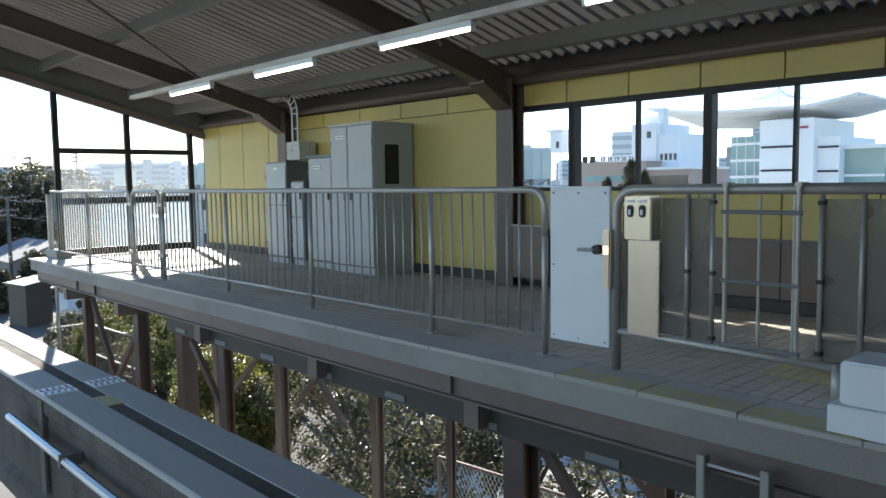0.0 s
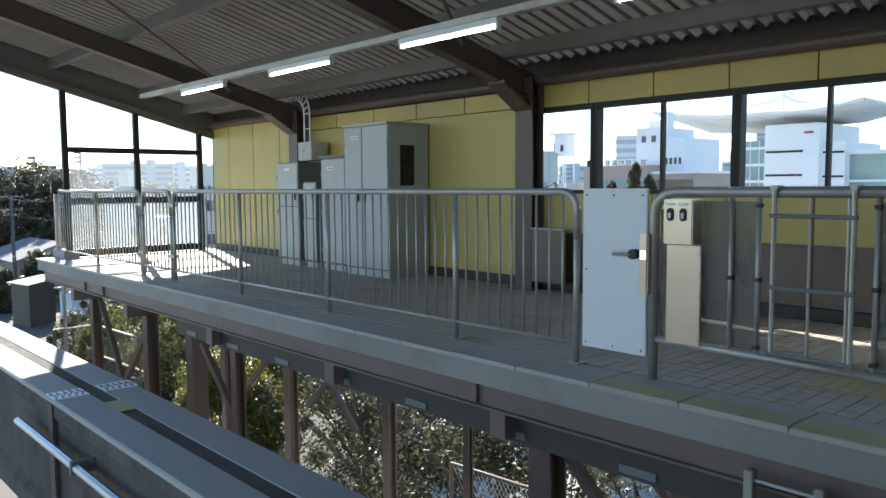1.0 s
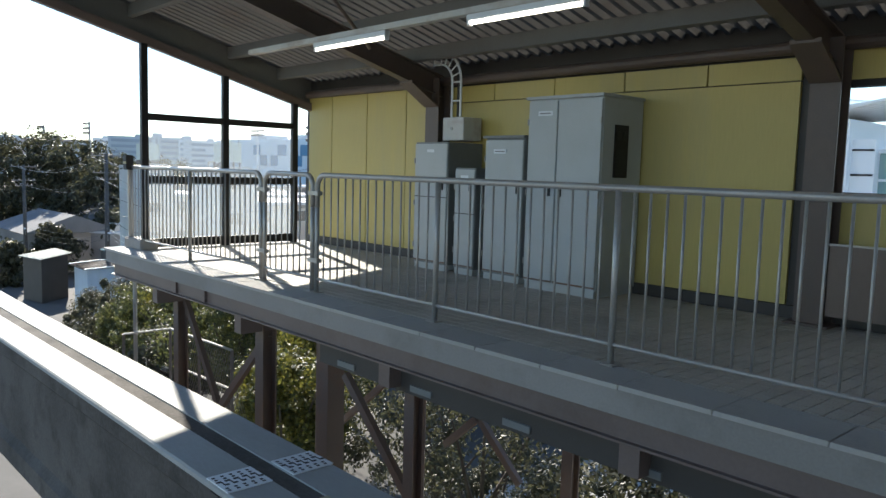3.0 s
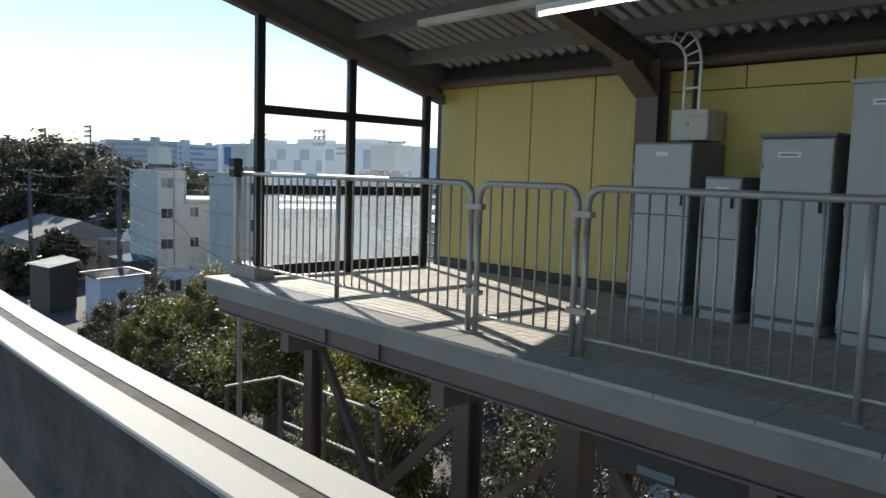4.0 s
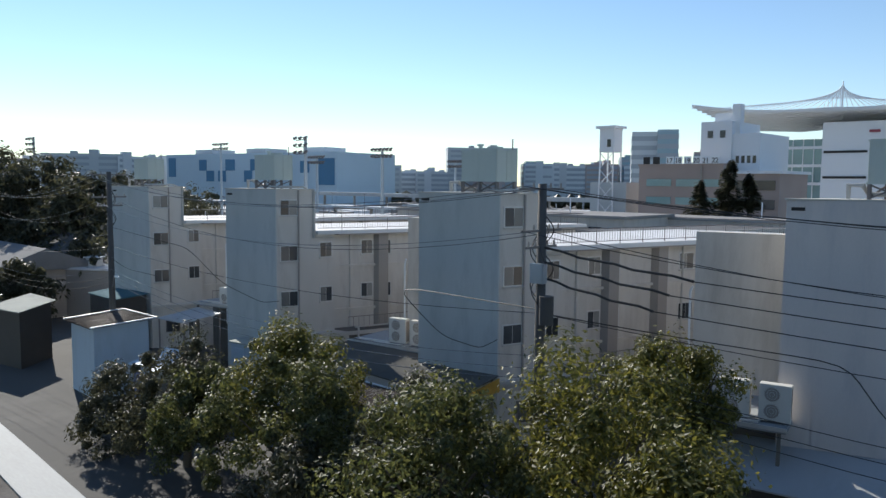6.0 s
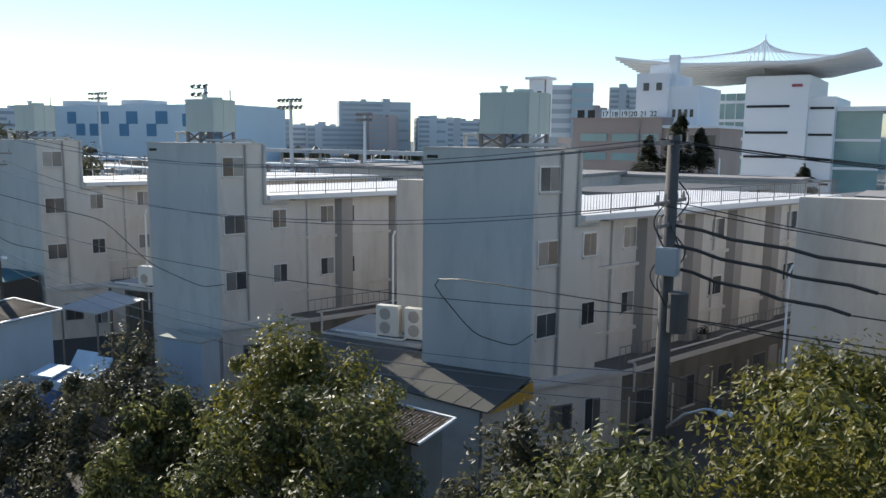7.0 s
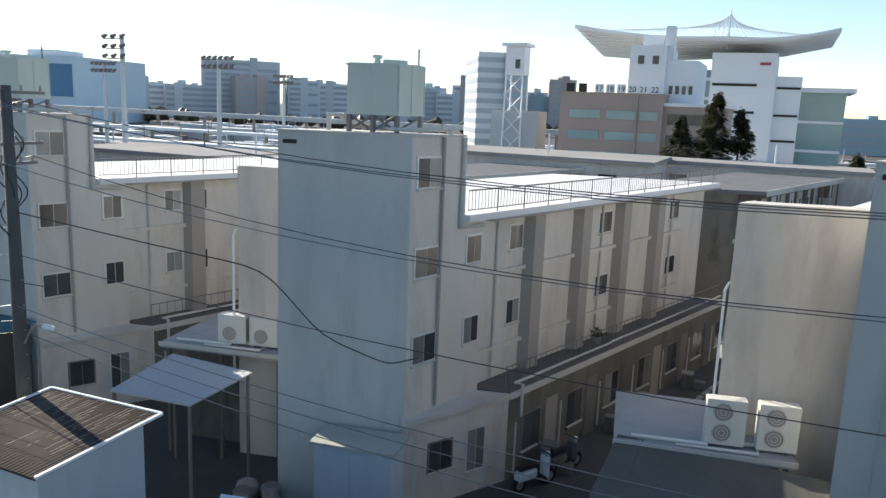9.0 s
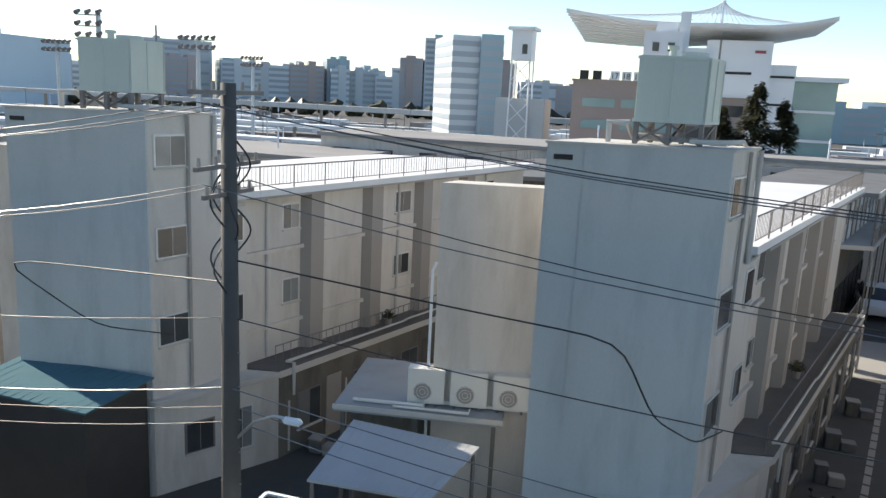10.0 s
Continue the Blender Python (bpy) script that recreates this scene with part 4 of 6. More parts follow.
    part("tank_lid", sk(rod(B(), (tx + 0.5, 0.9, 2.68), (tx + 0.5, 0.9, 2.76), 0.11, 10)), "tank", tk)
    part("tank_pipe", sk(rod(B(), (tx + tl - 0.1, 1.35, 2.5), (tx + tl - 0.1, 1.35, 2.95), 0.02, 6)), "rail", tk)
    for px in (tx + 0.05, tx + tl / 2, tx + tl - 0.05):
        for py in (0.55, 1.4):
            part("tank_leg", sk(box(B(), px - 0.04, px + 0.04, py - 0.04, py + 0.04, 0.85, 1.28)), "rail", a)
        part("tank_brace", sk(bar(B(), (px, 0.55, 0.9), (px, 1.4, 1.25), 0.04, 0.04)), "rail", a)
    for px in (tx + 0.05, tx + tl / 2):
        part("tank_brace", sk(bar(B(), (px, 0.55, 0.88), (px + tl / 2 - 0.1, 0.55, 1.25), 0.045, 0.04)), "rail", a)
        part("tank_brace", sk(bar(B(), (px, 0.6, 1.25), (px + tl / 2 - 0.1, 0.6, 0.88), 0.045, 0.04)), "rail", a)
    part("tank_pipe", sk(tube(B(), [(tx - 0.45, 0.5, 0.86), (tx - 0.45, 0.5, 1.25), (tx - 0.1, 0.5, 1.25), (tx - 0.1, 0.8, 1.0), (tx + 1.2, 0.7, 0.95)], 0.05, 8)), "ledge", a)
    part("tank_pipe", sk(tube(B(), [(tx + tl - 0.2, 0.4, 0.95), (-0.3, 0.4, 0.95), (-0.25, 1.6, 0.95), (-0.25, 1.8, 0.86)], 0.045, 8)), "ledge", a)
    part("wall_pipe", sk(tube(B(), [(back + 0.02, 2.5, -2.2), (back - 0.06, 2.5, -2.4), (back - 0.06, 2.5, -6.8)], 0.032, 8)), "whitepanel", a)
    return a


apartment(-50.00, 21.75, 3.5, "blue", "three-storey cream lodging block with a pale blue end and roof tank")
apartment(-36.46, 22.58, 3.7, "blue", "three-storey cream lodging block with a pale blue end and roof tank")
apartment(-63.25, 21.70, 3.6, "blue", "three-storey cream lodging block with a pale blue end and roof tank")
apartment(-21.45, 23.75, 4.6, "lilac", "three-storey cream lodging block with a lilac-grey end and roof tank", -8.9)


# ---- yard between the blocks and the viaduct ----
def ac_unit(x, y, z, fans, rz=12):
    u = thing("outdoor_unit", (x, y, z), "cream outdoor air-conditioning unit with fan grilles", "outdoor unit", "outdoor units")
    u.rotation_euler = (0, 0, radians(rz))
    h = 1.15 if fans == 2 else 0.92
    part("casing", box(B(), 0, 0.88, 0, 0.34, 0.06, h, 0.012), "acwhite", u)
    part("side_grille", box(B(), 0.875, 0.884, 0.05, 0.29, 0.15, h - 0.1), "pier", u)
    for x2 in (0.08, 0.66):
        part("foot", box(B(), x2, x2 + 0.06, -0.02, 0.34, 0, 0.06), "rail", u)
    for k in range(fans):
        zc = 0.36 + 0.5 * k
        g = part("fan_grille", rod(B(), (0.36, -0.012, zc), (0.36, 0.002, zc), 0.22, 20), "pier", u)
        for rr in (0.07, 0.14, 0.21):
            bm = B()
            for s in range(16):
                p, q = s * math.pi / 8, (s + 1) * math.pi / 8
                rod(bm, (0.36 + rr * math.cos(p), -0.015, zc + rr * math.sin(p)), (0.36 + rr * math.cos(q), -0.015, zc + rr * math.sin(q)), 0.006, 4)
            part("grille_ring", bm, "acwhite", g)
    return u


def lean_to(name, corners, z_wall, label, sheet, posts=True, wall=None, inset=0.08):
    """A sloping sheet roof on posts; corners in order: two at the wall, two at the low edge."""
    c = [Vector(p) for p in corners]
    o = sum(c, Vector()) / 4
    o.z = GZ
    t = thing(name, o, label, "lean-to", "yard sheds")
    bm = B()
    lo = [bm.verts.new(p - o) for p in c]
    hi = [bm.verts.new(p - o + Vector((0, 0, 0.05))) for p in c]
    bmesh.ops.convex_hull(bm, input=lo + hi)
    part("roof_sheet", bm, sheet, t)
    bm = B()
    k = 32 if sheet == "tinbrown" else 14
    rr = random.Random(k + len(label))
    worn = B()
    for i in range(1, k):
        f = i / k
        p, q = c[0].lerp(c[1], f), c[3].lerp(c[2], f)
        up = Vector((0, 0, 0.055)) - o
        bar(bm, p + up, q + up, 0.022, 0.014)
        if sheet == "tinbrown":
            for _ in range(1 + (f > 0.45)):
                s0 = rr.uniform(0.02, 0.7) ** 1.6
                s1 = min(0.97, s0 + rr.uniform(0.08, 0.32))
                bar(worn, p.lerp(q, s0) + up, p.lerp(q, s1) + up, 0.018, 0.019)
    part("sheet_ribs", bm, sheet, t)
    if sheet == "tinbrown":
        part("worn_ribs", worn, "wornrib", t, "pale worn crests of the ribs")
    for p in c:
        if posts:
            q = p.lerp(sum(c, Vector()) / 4, 0.06) - o
            part("post", rod(B(), (q.x, q.y, 0), (q.x, q.y, q.z), 0.05, 6), "rail", t)
    if wall:
        bm = B()
        lo = [bm.verts.new((p.lerp(sum(c, Vector()) / 4, inset) - o).xy.to_3d()) for p in c]
        hi = [bm.verts.new(p.lerp(sum(c, Vector()) / 4, inset) - o - Vector((0, 0, 0.05))) for p in c]
        bmesh.ops.convex_hull(bm, input=lo + hi)
        part("wall", bm, wall, t)
    return t


M["sheddark"] = mat("charcoal_roof_sheet", (0.115, 0.112, 0.10), 0.9, spec=0.15, scale=1, vary=0.3, stain=(0.07, 0.066, 0.06), stain_amount=0.6)
M["shedgrey"] = mat("weathered_shed_board", (0.22, 0.235, 0.235), 0.8, scale=2, vary=0.15, stain=(0.16, 0.15, 0.14), stain_amount=0.5, stretch=(1, 1, 0.3))
M["palegreen"] = mat("pale_green_tin_roof", (0.36, 0.38, 0.34), 0.8, scale=2, vary=0.15, stain=(0.22, 0.21, 0.18), stain_amount=0.5, spec=0.15)
M["shedblue"] = mat("pale_blue_shed_board", (0.42, 0.50, 0.56), 0.7, scale=2, vary=0.08, stain=(0.3, 0.34, 0.36), stain_amount=0.4, stretch=(1, 1, 0.3))
M["slateroof"] = mat("weathered_grey_roof_sheet", (0.15, 0.155, 0.16), 0.95, scale=1, vary=0.2, stain=(0.10, 0.095, 0.09), stain_amount=0.6, spec=0.1)
M["teal"] = mat("faded_teal_tin_roof", (0.075, 0.155, 0.18), 0.9, scale=2, vary=0.15, stain=(0.10, 0.16, 0.175), stain_amount=0.4, spec=0.1)
M["wornrib"] = mat("worn_rib_crest", (0.24, 0.225, 0.21), 0.8, scale=5, vary=0.3, spec=0.15)
M["orange"] = mat("ochre_panel", (0.45, 0.26, 0.04), 0.6, scale=4)
lean_to("lean_to_roof", ((-57.63, 21.67, -6.0), (-54.47, 21.29, -5.9), (-54.94, 19.35, -6.26), (-57.54, 19.21, -6.3)), 0, "pale grey sheet awning on posts beside the block", "tin")
lean_to("lean_to_roof", ((-44.6, 22.2, -5.95), (-36.4, 22.55, -6.3), (-36.6, 20.25, -6.8), (-44.7, 19.7, -6.4)), 0, "charcoal sheet lean-to roof below the blue end wall", "sheddark", wall="ledge")
lean_to("lean_to_roof", ((-28.4, 23.4, -6.3), (-21.8, 24.0, -6.3), (-21.5, 21.3, -7.2), (-27.0, 20.6, -7.3)), 0, "pale sheet lean-to roof below the lilac end wall", "tin", wall="skirt")
lean_to("shed", ((-57.3, 17.25, -5.55), (-54.0, 17.4, -5.6), (-54.1, 14.2, -5.75), (-57.5, 14.3, -5.75)), 0, "small pale blue shed with a brown ribbed roof", "tinbrown", False, "shedblue", 0.17)
# near-black walls stand in for the shade below this roof
lean_to("shed", ((-68.7, 16.6, -5.85), (-64.9, 16.7, -5.85), (-62.6, 13.9, -6.0), (-66.0, 13.3, -6.0)), 0, "low dark-boarded shed with a light tin roof", "palegreen", False, "skirt", 0.17)
lean_to("lean_to_roof", ((-66.95, 21.2, -5.7), (-63.0, 21.42, -5.75), (-63.25, 19.35, -5.95), (-67.2, 19.45, -5.95)), 0, "teal tin lean-to with dark boarded walls", "teal", False, "skirt")
lean_to("shed", ((-39.4, 17.5, -6.0), (-35.9, 17.5, -6.0), (-35.9, 15.9, -6.15), (-39.3, 15.9, -6.15)), 0, "low shed with a brown ribbed roof and pale edge", "tinbrown", False, "shedgrey", 0.17)
bd = thing("roof_edging", (0, 0, 0), "white edging boards on the brown shed roof", "edging")
for a, b2 in (((-57.3, 17.25, -5.49), (-54.0, 17.4, -5.54)), ((-54.0, 17.4, -5.54), (-54.1, 14.2, -5.69)), ((-57.3, 17.25, -5.49), (-57.5, 14.3, -5.69)), ((-35.9, 17.5, -5.94), (-35.9, 15.9, -6.09)), ((-39.4, 17.5, -5.94), (-35.9, 17.5, -5.94))):
    part("board", bar(B(), a, b2, 0.07, 0.06), "whitepanel", bd)
cs = thing("corrugated_roof_sheet", (-48.4, 15.3, -7.05), "grey corrugated sheet over a low store in the yard", "roof sheet")
bm = B()
rows = []
for i in range(57):
    x, z = -0.9 + i * 0.0325, (0.05, 0.05, 0.0, 0.0)[i % 4]
    rows.append((bm.verts.new((x, -0.8, z)), bm.verts.new((x, 0.8, z))))
for r0, r1 in zip(rows, rows[1:]):
    bm.faces.new((r0[0], r1[0], r1[1], r0[1]))
bmesh.ops.solidify(bm, geom=bm.faces[:], thickness=0.01)
part("sheet", bm, "palegreen", cs)
part("store", box(B(), -0.8, 0.8, -0.7, 0.7, GZ + 7.05, -0.03), "grimeshade", cs)
oc = thing("ochre_gable", (-36.3, 21.0, -6.6), "ochre panel closing the lean-to's end", "panel")
bm = B()
tri = ((-0.25, -0.7, -0.2), (0.0, 1.45, 0.28), (0.0, 1.45, -0.28))
bmesh.ops.convex_hull(bm, input=[bm.verts.new((px + o, py, pz)) for o in (0, 0.04) for px, py, pz in tri])
part("panel", bm, "orange", oc)
bx = thing("utility_shed", (-51.7, 20.15, GZ), "pale blue plywood utility shed against the block", "shed")
bx.rotation_euler = (0, 0, radians(8))
part("body", box(B(), 0, 2.05, 0, 1.0, 0, 2.35), "shedblue", bx)
part("roof_sheet", box(B(), -0.1, 2.15, -0.12, 1.1, 2.35, 2.42), "palegreen", bx)
part("door_leaf", box(B(), 0.2, 0.95, -0.02, 0.0, 0.05, 2.1), "shedblue", bx)
# flat roof with the outdoor units beside the blocks
M["deck"] = mat("pale_waterproofed_deck", (0.30, 0.315, 0.32), 0.9, scale=1.2, vary=0.2, stain=(0.2, 0.2, 0.19), stain_amount=0.6, spec=0.2)
for x, y, n, f, h in ((-43.65, 22.05, 2, 2, 3.12), (-57.2, 21.9, 3, 1, 3.35), (-28.3, 21.3, 2, 2, 3.35)):
    fr = thing("flat_roof", (x, y, GZ), "low flat-roofed annexe with a pale edge", "annexe", "annexes")
    fr.rotation_euler = (0, 0, radians(10))
    part("wall", box(B(), -0.9, 2.9, 1.3, 3.4, 0, h), "grimeshade", fr)
    for px in (-0.85, 0.9, 2.75):
        part("post", box(B(), px, px + 0.1, 0.1, 0.2, 0, h), "grimeshade", fr)
    part("roof_slab", box(B(), -1.0, 3.0, 0.0, 3.4, h, h + 0.15), "deck", fr)
    part("edge_strip", box(B(), -1.02, 3.02, -0.03, 0.0, h + 0.06, h + 0.18), "ledge", fr)
    part("pipe", tube(B(), [(-0.6, 0.3, h + 0.22), (1.1, 0.3, h + 0.22), (1.1, 0.6, h + 0.22), (2.9, 0.6, h + 0.22)], 0.038, 8), "acwhite", fr)
    part("pipe", tube(B(), [(0.4, 0.15, h + 0.2), (2.2, 0.15, h + 0.2), (2.2, 0.4, h + 0.2)], 0.028, 8), "acwhite", fr)
    part("pipe_block", box(B(), 1.0, 1.12, 0.2, 0.7, h + 0.15, h + 0.2), "ledge", fr)
    for i in range(n):
        ac_unit(x + (0.95 if f == 2 else 0.6) + (1.12 if f == 2 else 1.0) * i, y + 0.55 + 0.2 * i, GZ + h + 0.15, f)
wb = thing("laundry_boards", (-51.2, 16.0, -7.4), "pale blue board trays leaning on a blue tarpaulin", "boards")
for x, y, rz, tilt in ((0, 0.5, 0.2, 0.9), (1.05, 0.4, 0.2, 0.9), (-0.3, -0.5, 0.25, 0.15)):
    b4 = part("board", box(B(), -0.5, 0.5, -0.45, 0.45, -0.03, 0.03, 0.01), "foam", wb, loc=(x, y, 0.45 if tilt > 0.5 else 0.35))
    b4.rotation_euler = (tilt, 0, rz)
bt = part("tray", box(B(), -0.75, 0.75, -0.4, 0.4, -0.25, 0.1, 0.02), "foam", wb, "long pale blue tray with a white rim", loc=(0.75, -0.35, 0.12))
bt.rotation_euler = (0.1, 0, 0.05)
tp = part("tarpaulin", box(B(), -1.5, 1.2, -0.5, 0.9, -1.8, -0.15, 0.2), "tarp", wb, "crumpled blue tarpaulin")


# ---- utility poles and wires ----
def utility_pole(x, y, top, label):
    p = thing("utility_pole", (x, y, GZ), label, "utility pole", "utility poles")
    h = top - GZ
    part("shaft", rod(B(), (0, 0, 0), (0, 0, h), 0.19, 12, 0.12), "pole", p, smooth=True)
    for z, w in ((h - 0.15, 1.0), (h - 1.3, 0.9), (h - 1.75, 0.7)):
        part("cross_arm", box(B(), -0.035, 0.035, -w, w, z - 0.035, z + 0.035), "rail", p)
        for yy in (-w + 0.1, -w * 0.4, w * 0.4, w - 0.1):
            part("insulator", rod(B(), (0, yy, z + 0.04), (0, yy, z + 0.17), 0.035, 8, 0.025), "pier", p)
    if "transformer" in label:
        part("transformer", rod(B(), (0.28, -0.1, h - 3.9), (0.28, -0.1, h - 3.1), 0.2, 14), "pole", p, "dark cylindrical transformer")
    if "transformer" in label:
        part("meter_box", box(B(), -0.15, 0.3, -0.34, -0.12, h - 2.75, h - 2.2, 0.02), "conduit", p)
    for i in range(9):
        part("step_bolt", rod(B(), (-0.2, 0, 1.6 + i * 0.6), (0.2, 0, 1.6 + i * 0.6), 0.012, 5), "steel", p)
    for i in range(9):
        a = i * 1.3
        lp = [((0.14 + 0.2 * math.sin(k * 0.393)) * math.cos(a + 0.1 * k), (0.14 + 0.2 * math.sin(k * 0.393)) * math.sin(a + 0.1 * k), h - 0.9 - 0.22 * i - 0.09 * k) for k in range(9)]
        part("cable_loop", tube(B(), lp, 0.016, 6), "wire", p)
    lamp = part("lamp_arm", tube(B(), [(0.1, 0, h - 6.0), (0.55, -0.15, h - 5.55), (1.0, -0.3, h - 5.3), (1.25, -0.35, h - 5.28)], 0.03, 6), "steel", p)
    part("lamp_head", box(B(), 1.2, 1.55, -0.42, -0.28, h - 5.36, h - 5.25, 0.04), "whitepanel", lamp)
    return p


PA, P1, P0, P2 = (-57.8, 16.9), (-30.5, 17.0), (-76.0, 16.3), (-3.0, 19.5)
utility_pole(*PA, 1.64, "dark concrete utility pole carrying wires, with a street lamp")
utility_pole(*P1, 1.22, "dark concrete utility pole with a transformer and cable loops")
utility_pole(*P0, 0.6, "dark utility pole far along the lane")


def wire(a, b, sag, r, material, n=14):
    a, b = Vector(a), Vector(b)
    pts = []
    for i in range(n + 1):
        u = i / n
        p = a.lerp(b, u)
        p.z -= sag * 4 * u * (1 - u)
        pts.append(tuple(p))
    w = tube(B(), pts, r, 5)
    return tagged(part("overhead_wire", w, material), "thin overhead cable slung between poles", "wire", "overhead wires")


# sun glare put into the colour: glinting runs paler, the others black
for dy, z, sag, m in ((-0.9, 1.15, 0.9, "wirelit"), (-0.4, 1.1, 0.95, "wirelit"), (0.4, 1.1, 0.95, "wire"), (-0.7, -0.1, 1.1, "wirelit"), (0.6, -0.15, 1.3, "wire"),
                      (0.0, -2.4, 0.6, "wire"), (-0.1, -3.6, 0.9, "wirelit"), (0.05, -4.0, 0.9, "wirelit"), (0.1, -4.3, 1.0, "wirelit")):
    wire((PA[0], PA[1] + dy, z + 0.2), (P1[0], P1[1] + dy, z), sag, 0.0095 if z > -2 else 0.0105, m)
    wire((PA[0], PA[1] + dy, z + 0.2), (P0[0], P0[1] + dy, z - 0.6), sag * 0.8, 0.008, "wire" if dy > 0 else m)
    wire((P1[0], P1[1] + dy, z), (P2[0], P2[1] + dy, z + 0.1), sag, 0.011, "wire")
for dz, ln in ((-0.55, 4.2), (-0.95, 3.6), (-1.4, 3.2)):
    sl = [(P1[0] + 0.1 + ln * k / 8, P1[1] + 0.09 * ln * k / 8, dz - 0.75 * (k / 8) * (1 - 0.25 * k / 8) + 0.03 * math.sin(k * 2.1)) for k in range(9)]
    tagged(part("cable_sleeve", tube(B(), sl, 0.035, 7), "wire"), "thick wrapped black cable bundle leaving the pole", "cable", "overhead wires")
    wire(sl[-1], (P2[0], P2[1], dz - 0.9), 0.3, 0.014, "wire")
for pts in (((-30.5, 17.0, -2.3), (-36.86, 17.4, -2.27), (-36.7, 19.6, -4.3), (-36.4, 21.4, -5.0), (-36.2, 22.2, -4.75)),
            ((-57.8, 16.9, -1.2), (-54.2, 17.4, -1.65), (-51.5, 17.8, -1.95), (-50.9, 19.2, -3.7), (-50.1, 20.9, -4.75), (-49.6, 21.6, -4.7)),
            ((-30.5, 17.0, -2.4), (-26.5, 18.6, -2.85), (-23.34, 19.8, -3.12), (-22.75, 21.2, -4.68), (-22.12, 22.8, -5.76), (-21.76, 23.6, -5.51)),
            ((-57.8, 16.9, -1.6), (-64.5, 18.4, -2.2), (-63.6, 20.2, -4.1), (-62.6, 21.7, -4.6))):
    v = [Vector(p) for p in pts]
    sm = [v[0]]
    for i in range(1, len(v)):
        for k in range(1, 7):
            sm.append(v[i - 1].lerp(v[i], k / 6))
    for _ in range(2):
        sm = [sm[0]] + [(sm[i - 1] + sm[i] * 2 + sm[i + 1]) / 4 for i in range(1, len(sm) - 1)] + [sm[-1]]
    tagged(part("service_cable", tube(B(), [tuple(p) for p in sm], 0.016, 6), "wire"), "thick black service cable drooping to the block's wall", "wire", "overhead wires")


# ---- rear lodgings across the cross lane, with an upper gallery ----
M["lane"] = mat("pale_concrete_lane", (0.30, 0.29, 0.27), 0.9, scale=0.6, vary=0.15, bump=0.2, stain=(0.2, 0.19, 0.18), stain_amount=0.5)


def rear_lodging(x, y, L0):
    t = thing("rear_lodging", (x, y, 0), "two-storey lodging with a railed upper gallery", "lodging", "rear lodgings")
    L1 = L0 + 22.4
    part("wall", sk(box(B(), -6.5, -1.3, L0, L1, GZ, -2.25)), "grimeshade", t)
    part("roof", sk(box(B(), -6.7, 0.15, L0 - 0.2, L1, -2.25, -2.05)), "slateroof", t, "flat grey-brown roof")
    part("fascia", sk(box(B(), 0.15, 0.22, L0 - 0.2, L1, -2.3, -2.0)), "ledge", t)
    part("gallery_slab", sk(box(B(), -1.3, 0.3, L0, L1, -4.85, -4.62)), "ledge", t)
    rl = part("gallery_rail", sk(rod(B(), (0.22, L0, -3.85), (0.22, L1, -3.85), 0.025, 6)), "rail", t)
    for i in range(14):
        yy = L0 + 0.1 + i * 1.7
        part("post", sk(box(B(), 0.1, 0.18, yy, yy + 0.09, GZ, -2.25)), "ledge" if i % 2 else "grimeshade", t)
        if i < 13:
            d = part("door", sk(box(B(), -1.3, -1.25, yy + 0.25, yy + 0.95, -4.62, -2.75)), "whitepanel" if i % 2 else "winframe", t)
            part("pane", sk(box(B(), -1.26, -1.235, yy + 0.4, yy + 0.65, -3.7, -3.2)), "win", d)
            part("door", sk(box(B(), -1.3, -1.24, yy + 0.2, yy + 1.3, GZ, -7.0)), "frame", t)
        for k in range(5):
            part("rail_bar", sk(rod(B(), (0.22, yy + 0.3 * k, -4.62), (0.22, yy + 0.3 * k, -3.85), 0.01, 4)), "rail", rl)
    return t


for x, y, near_end in ((-50.00, 21.75, 26.5), (-36.46, 22.58, 21.6), (-63.25, 21.70, 21.6)):
    rear_lodging(x, y, near_end)
bm = B()
box(bm, -75, -18, 40.6, 46.6, GZ - 0.1, GZ + 0.02)
tagged(part("cross_lane", bm, "lane"), "pale concrete lane crossing behind the lodging blocks", "lane", kind="structure")


# ---- vehicles and yard clutter ----
def wheel(parent, x, y, r, w):
    ty = part("tyre", rod(B(), (x, y - w / 2, r), (x, y + w / 2, r), r, 16), "dark", parent)
    part("rim", rod(B(), (x, y - w / 2 - 0.01, r), (x, y + w / 2 + 0.01, r), r * 0.55, 12), "steel", ty)


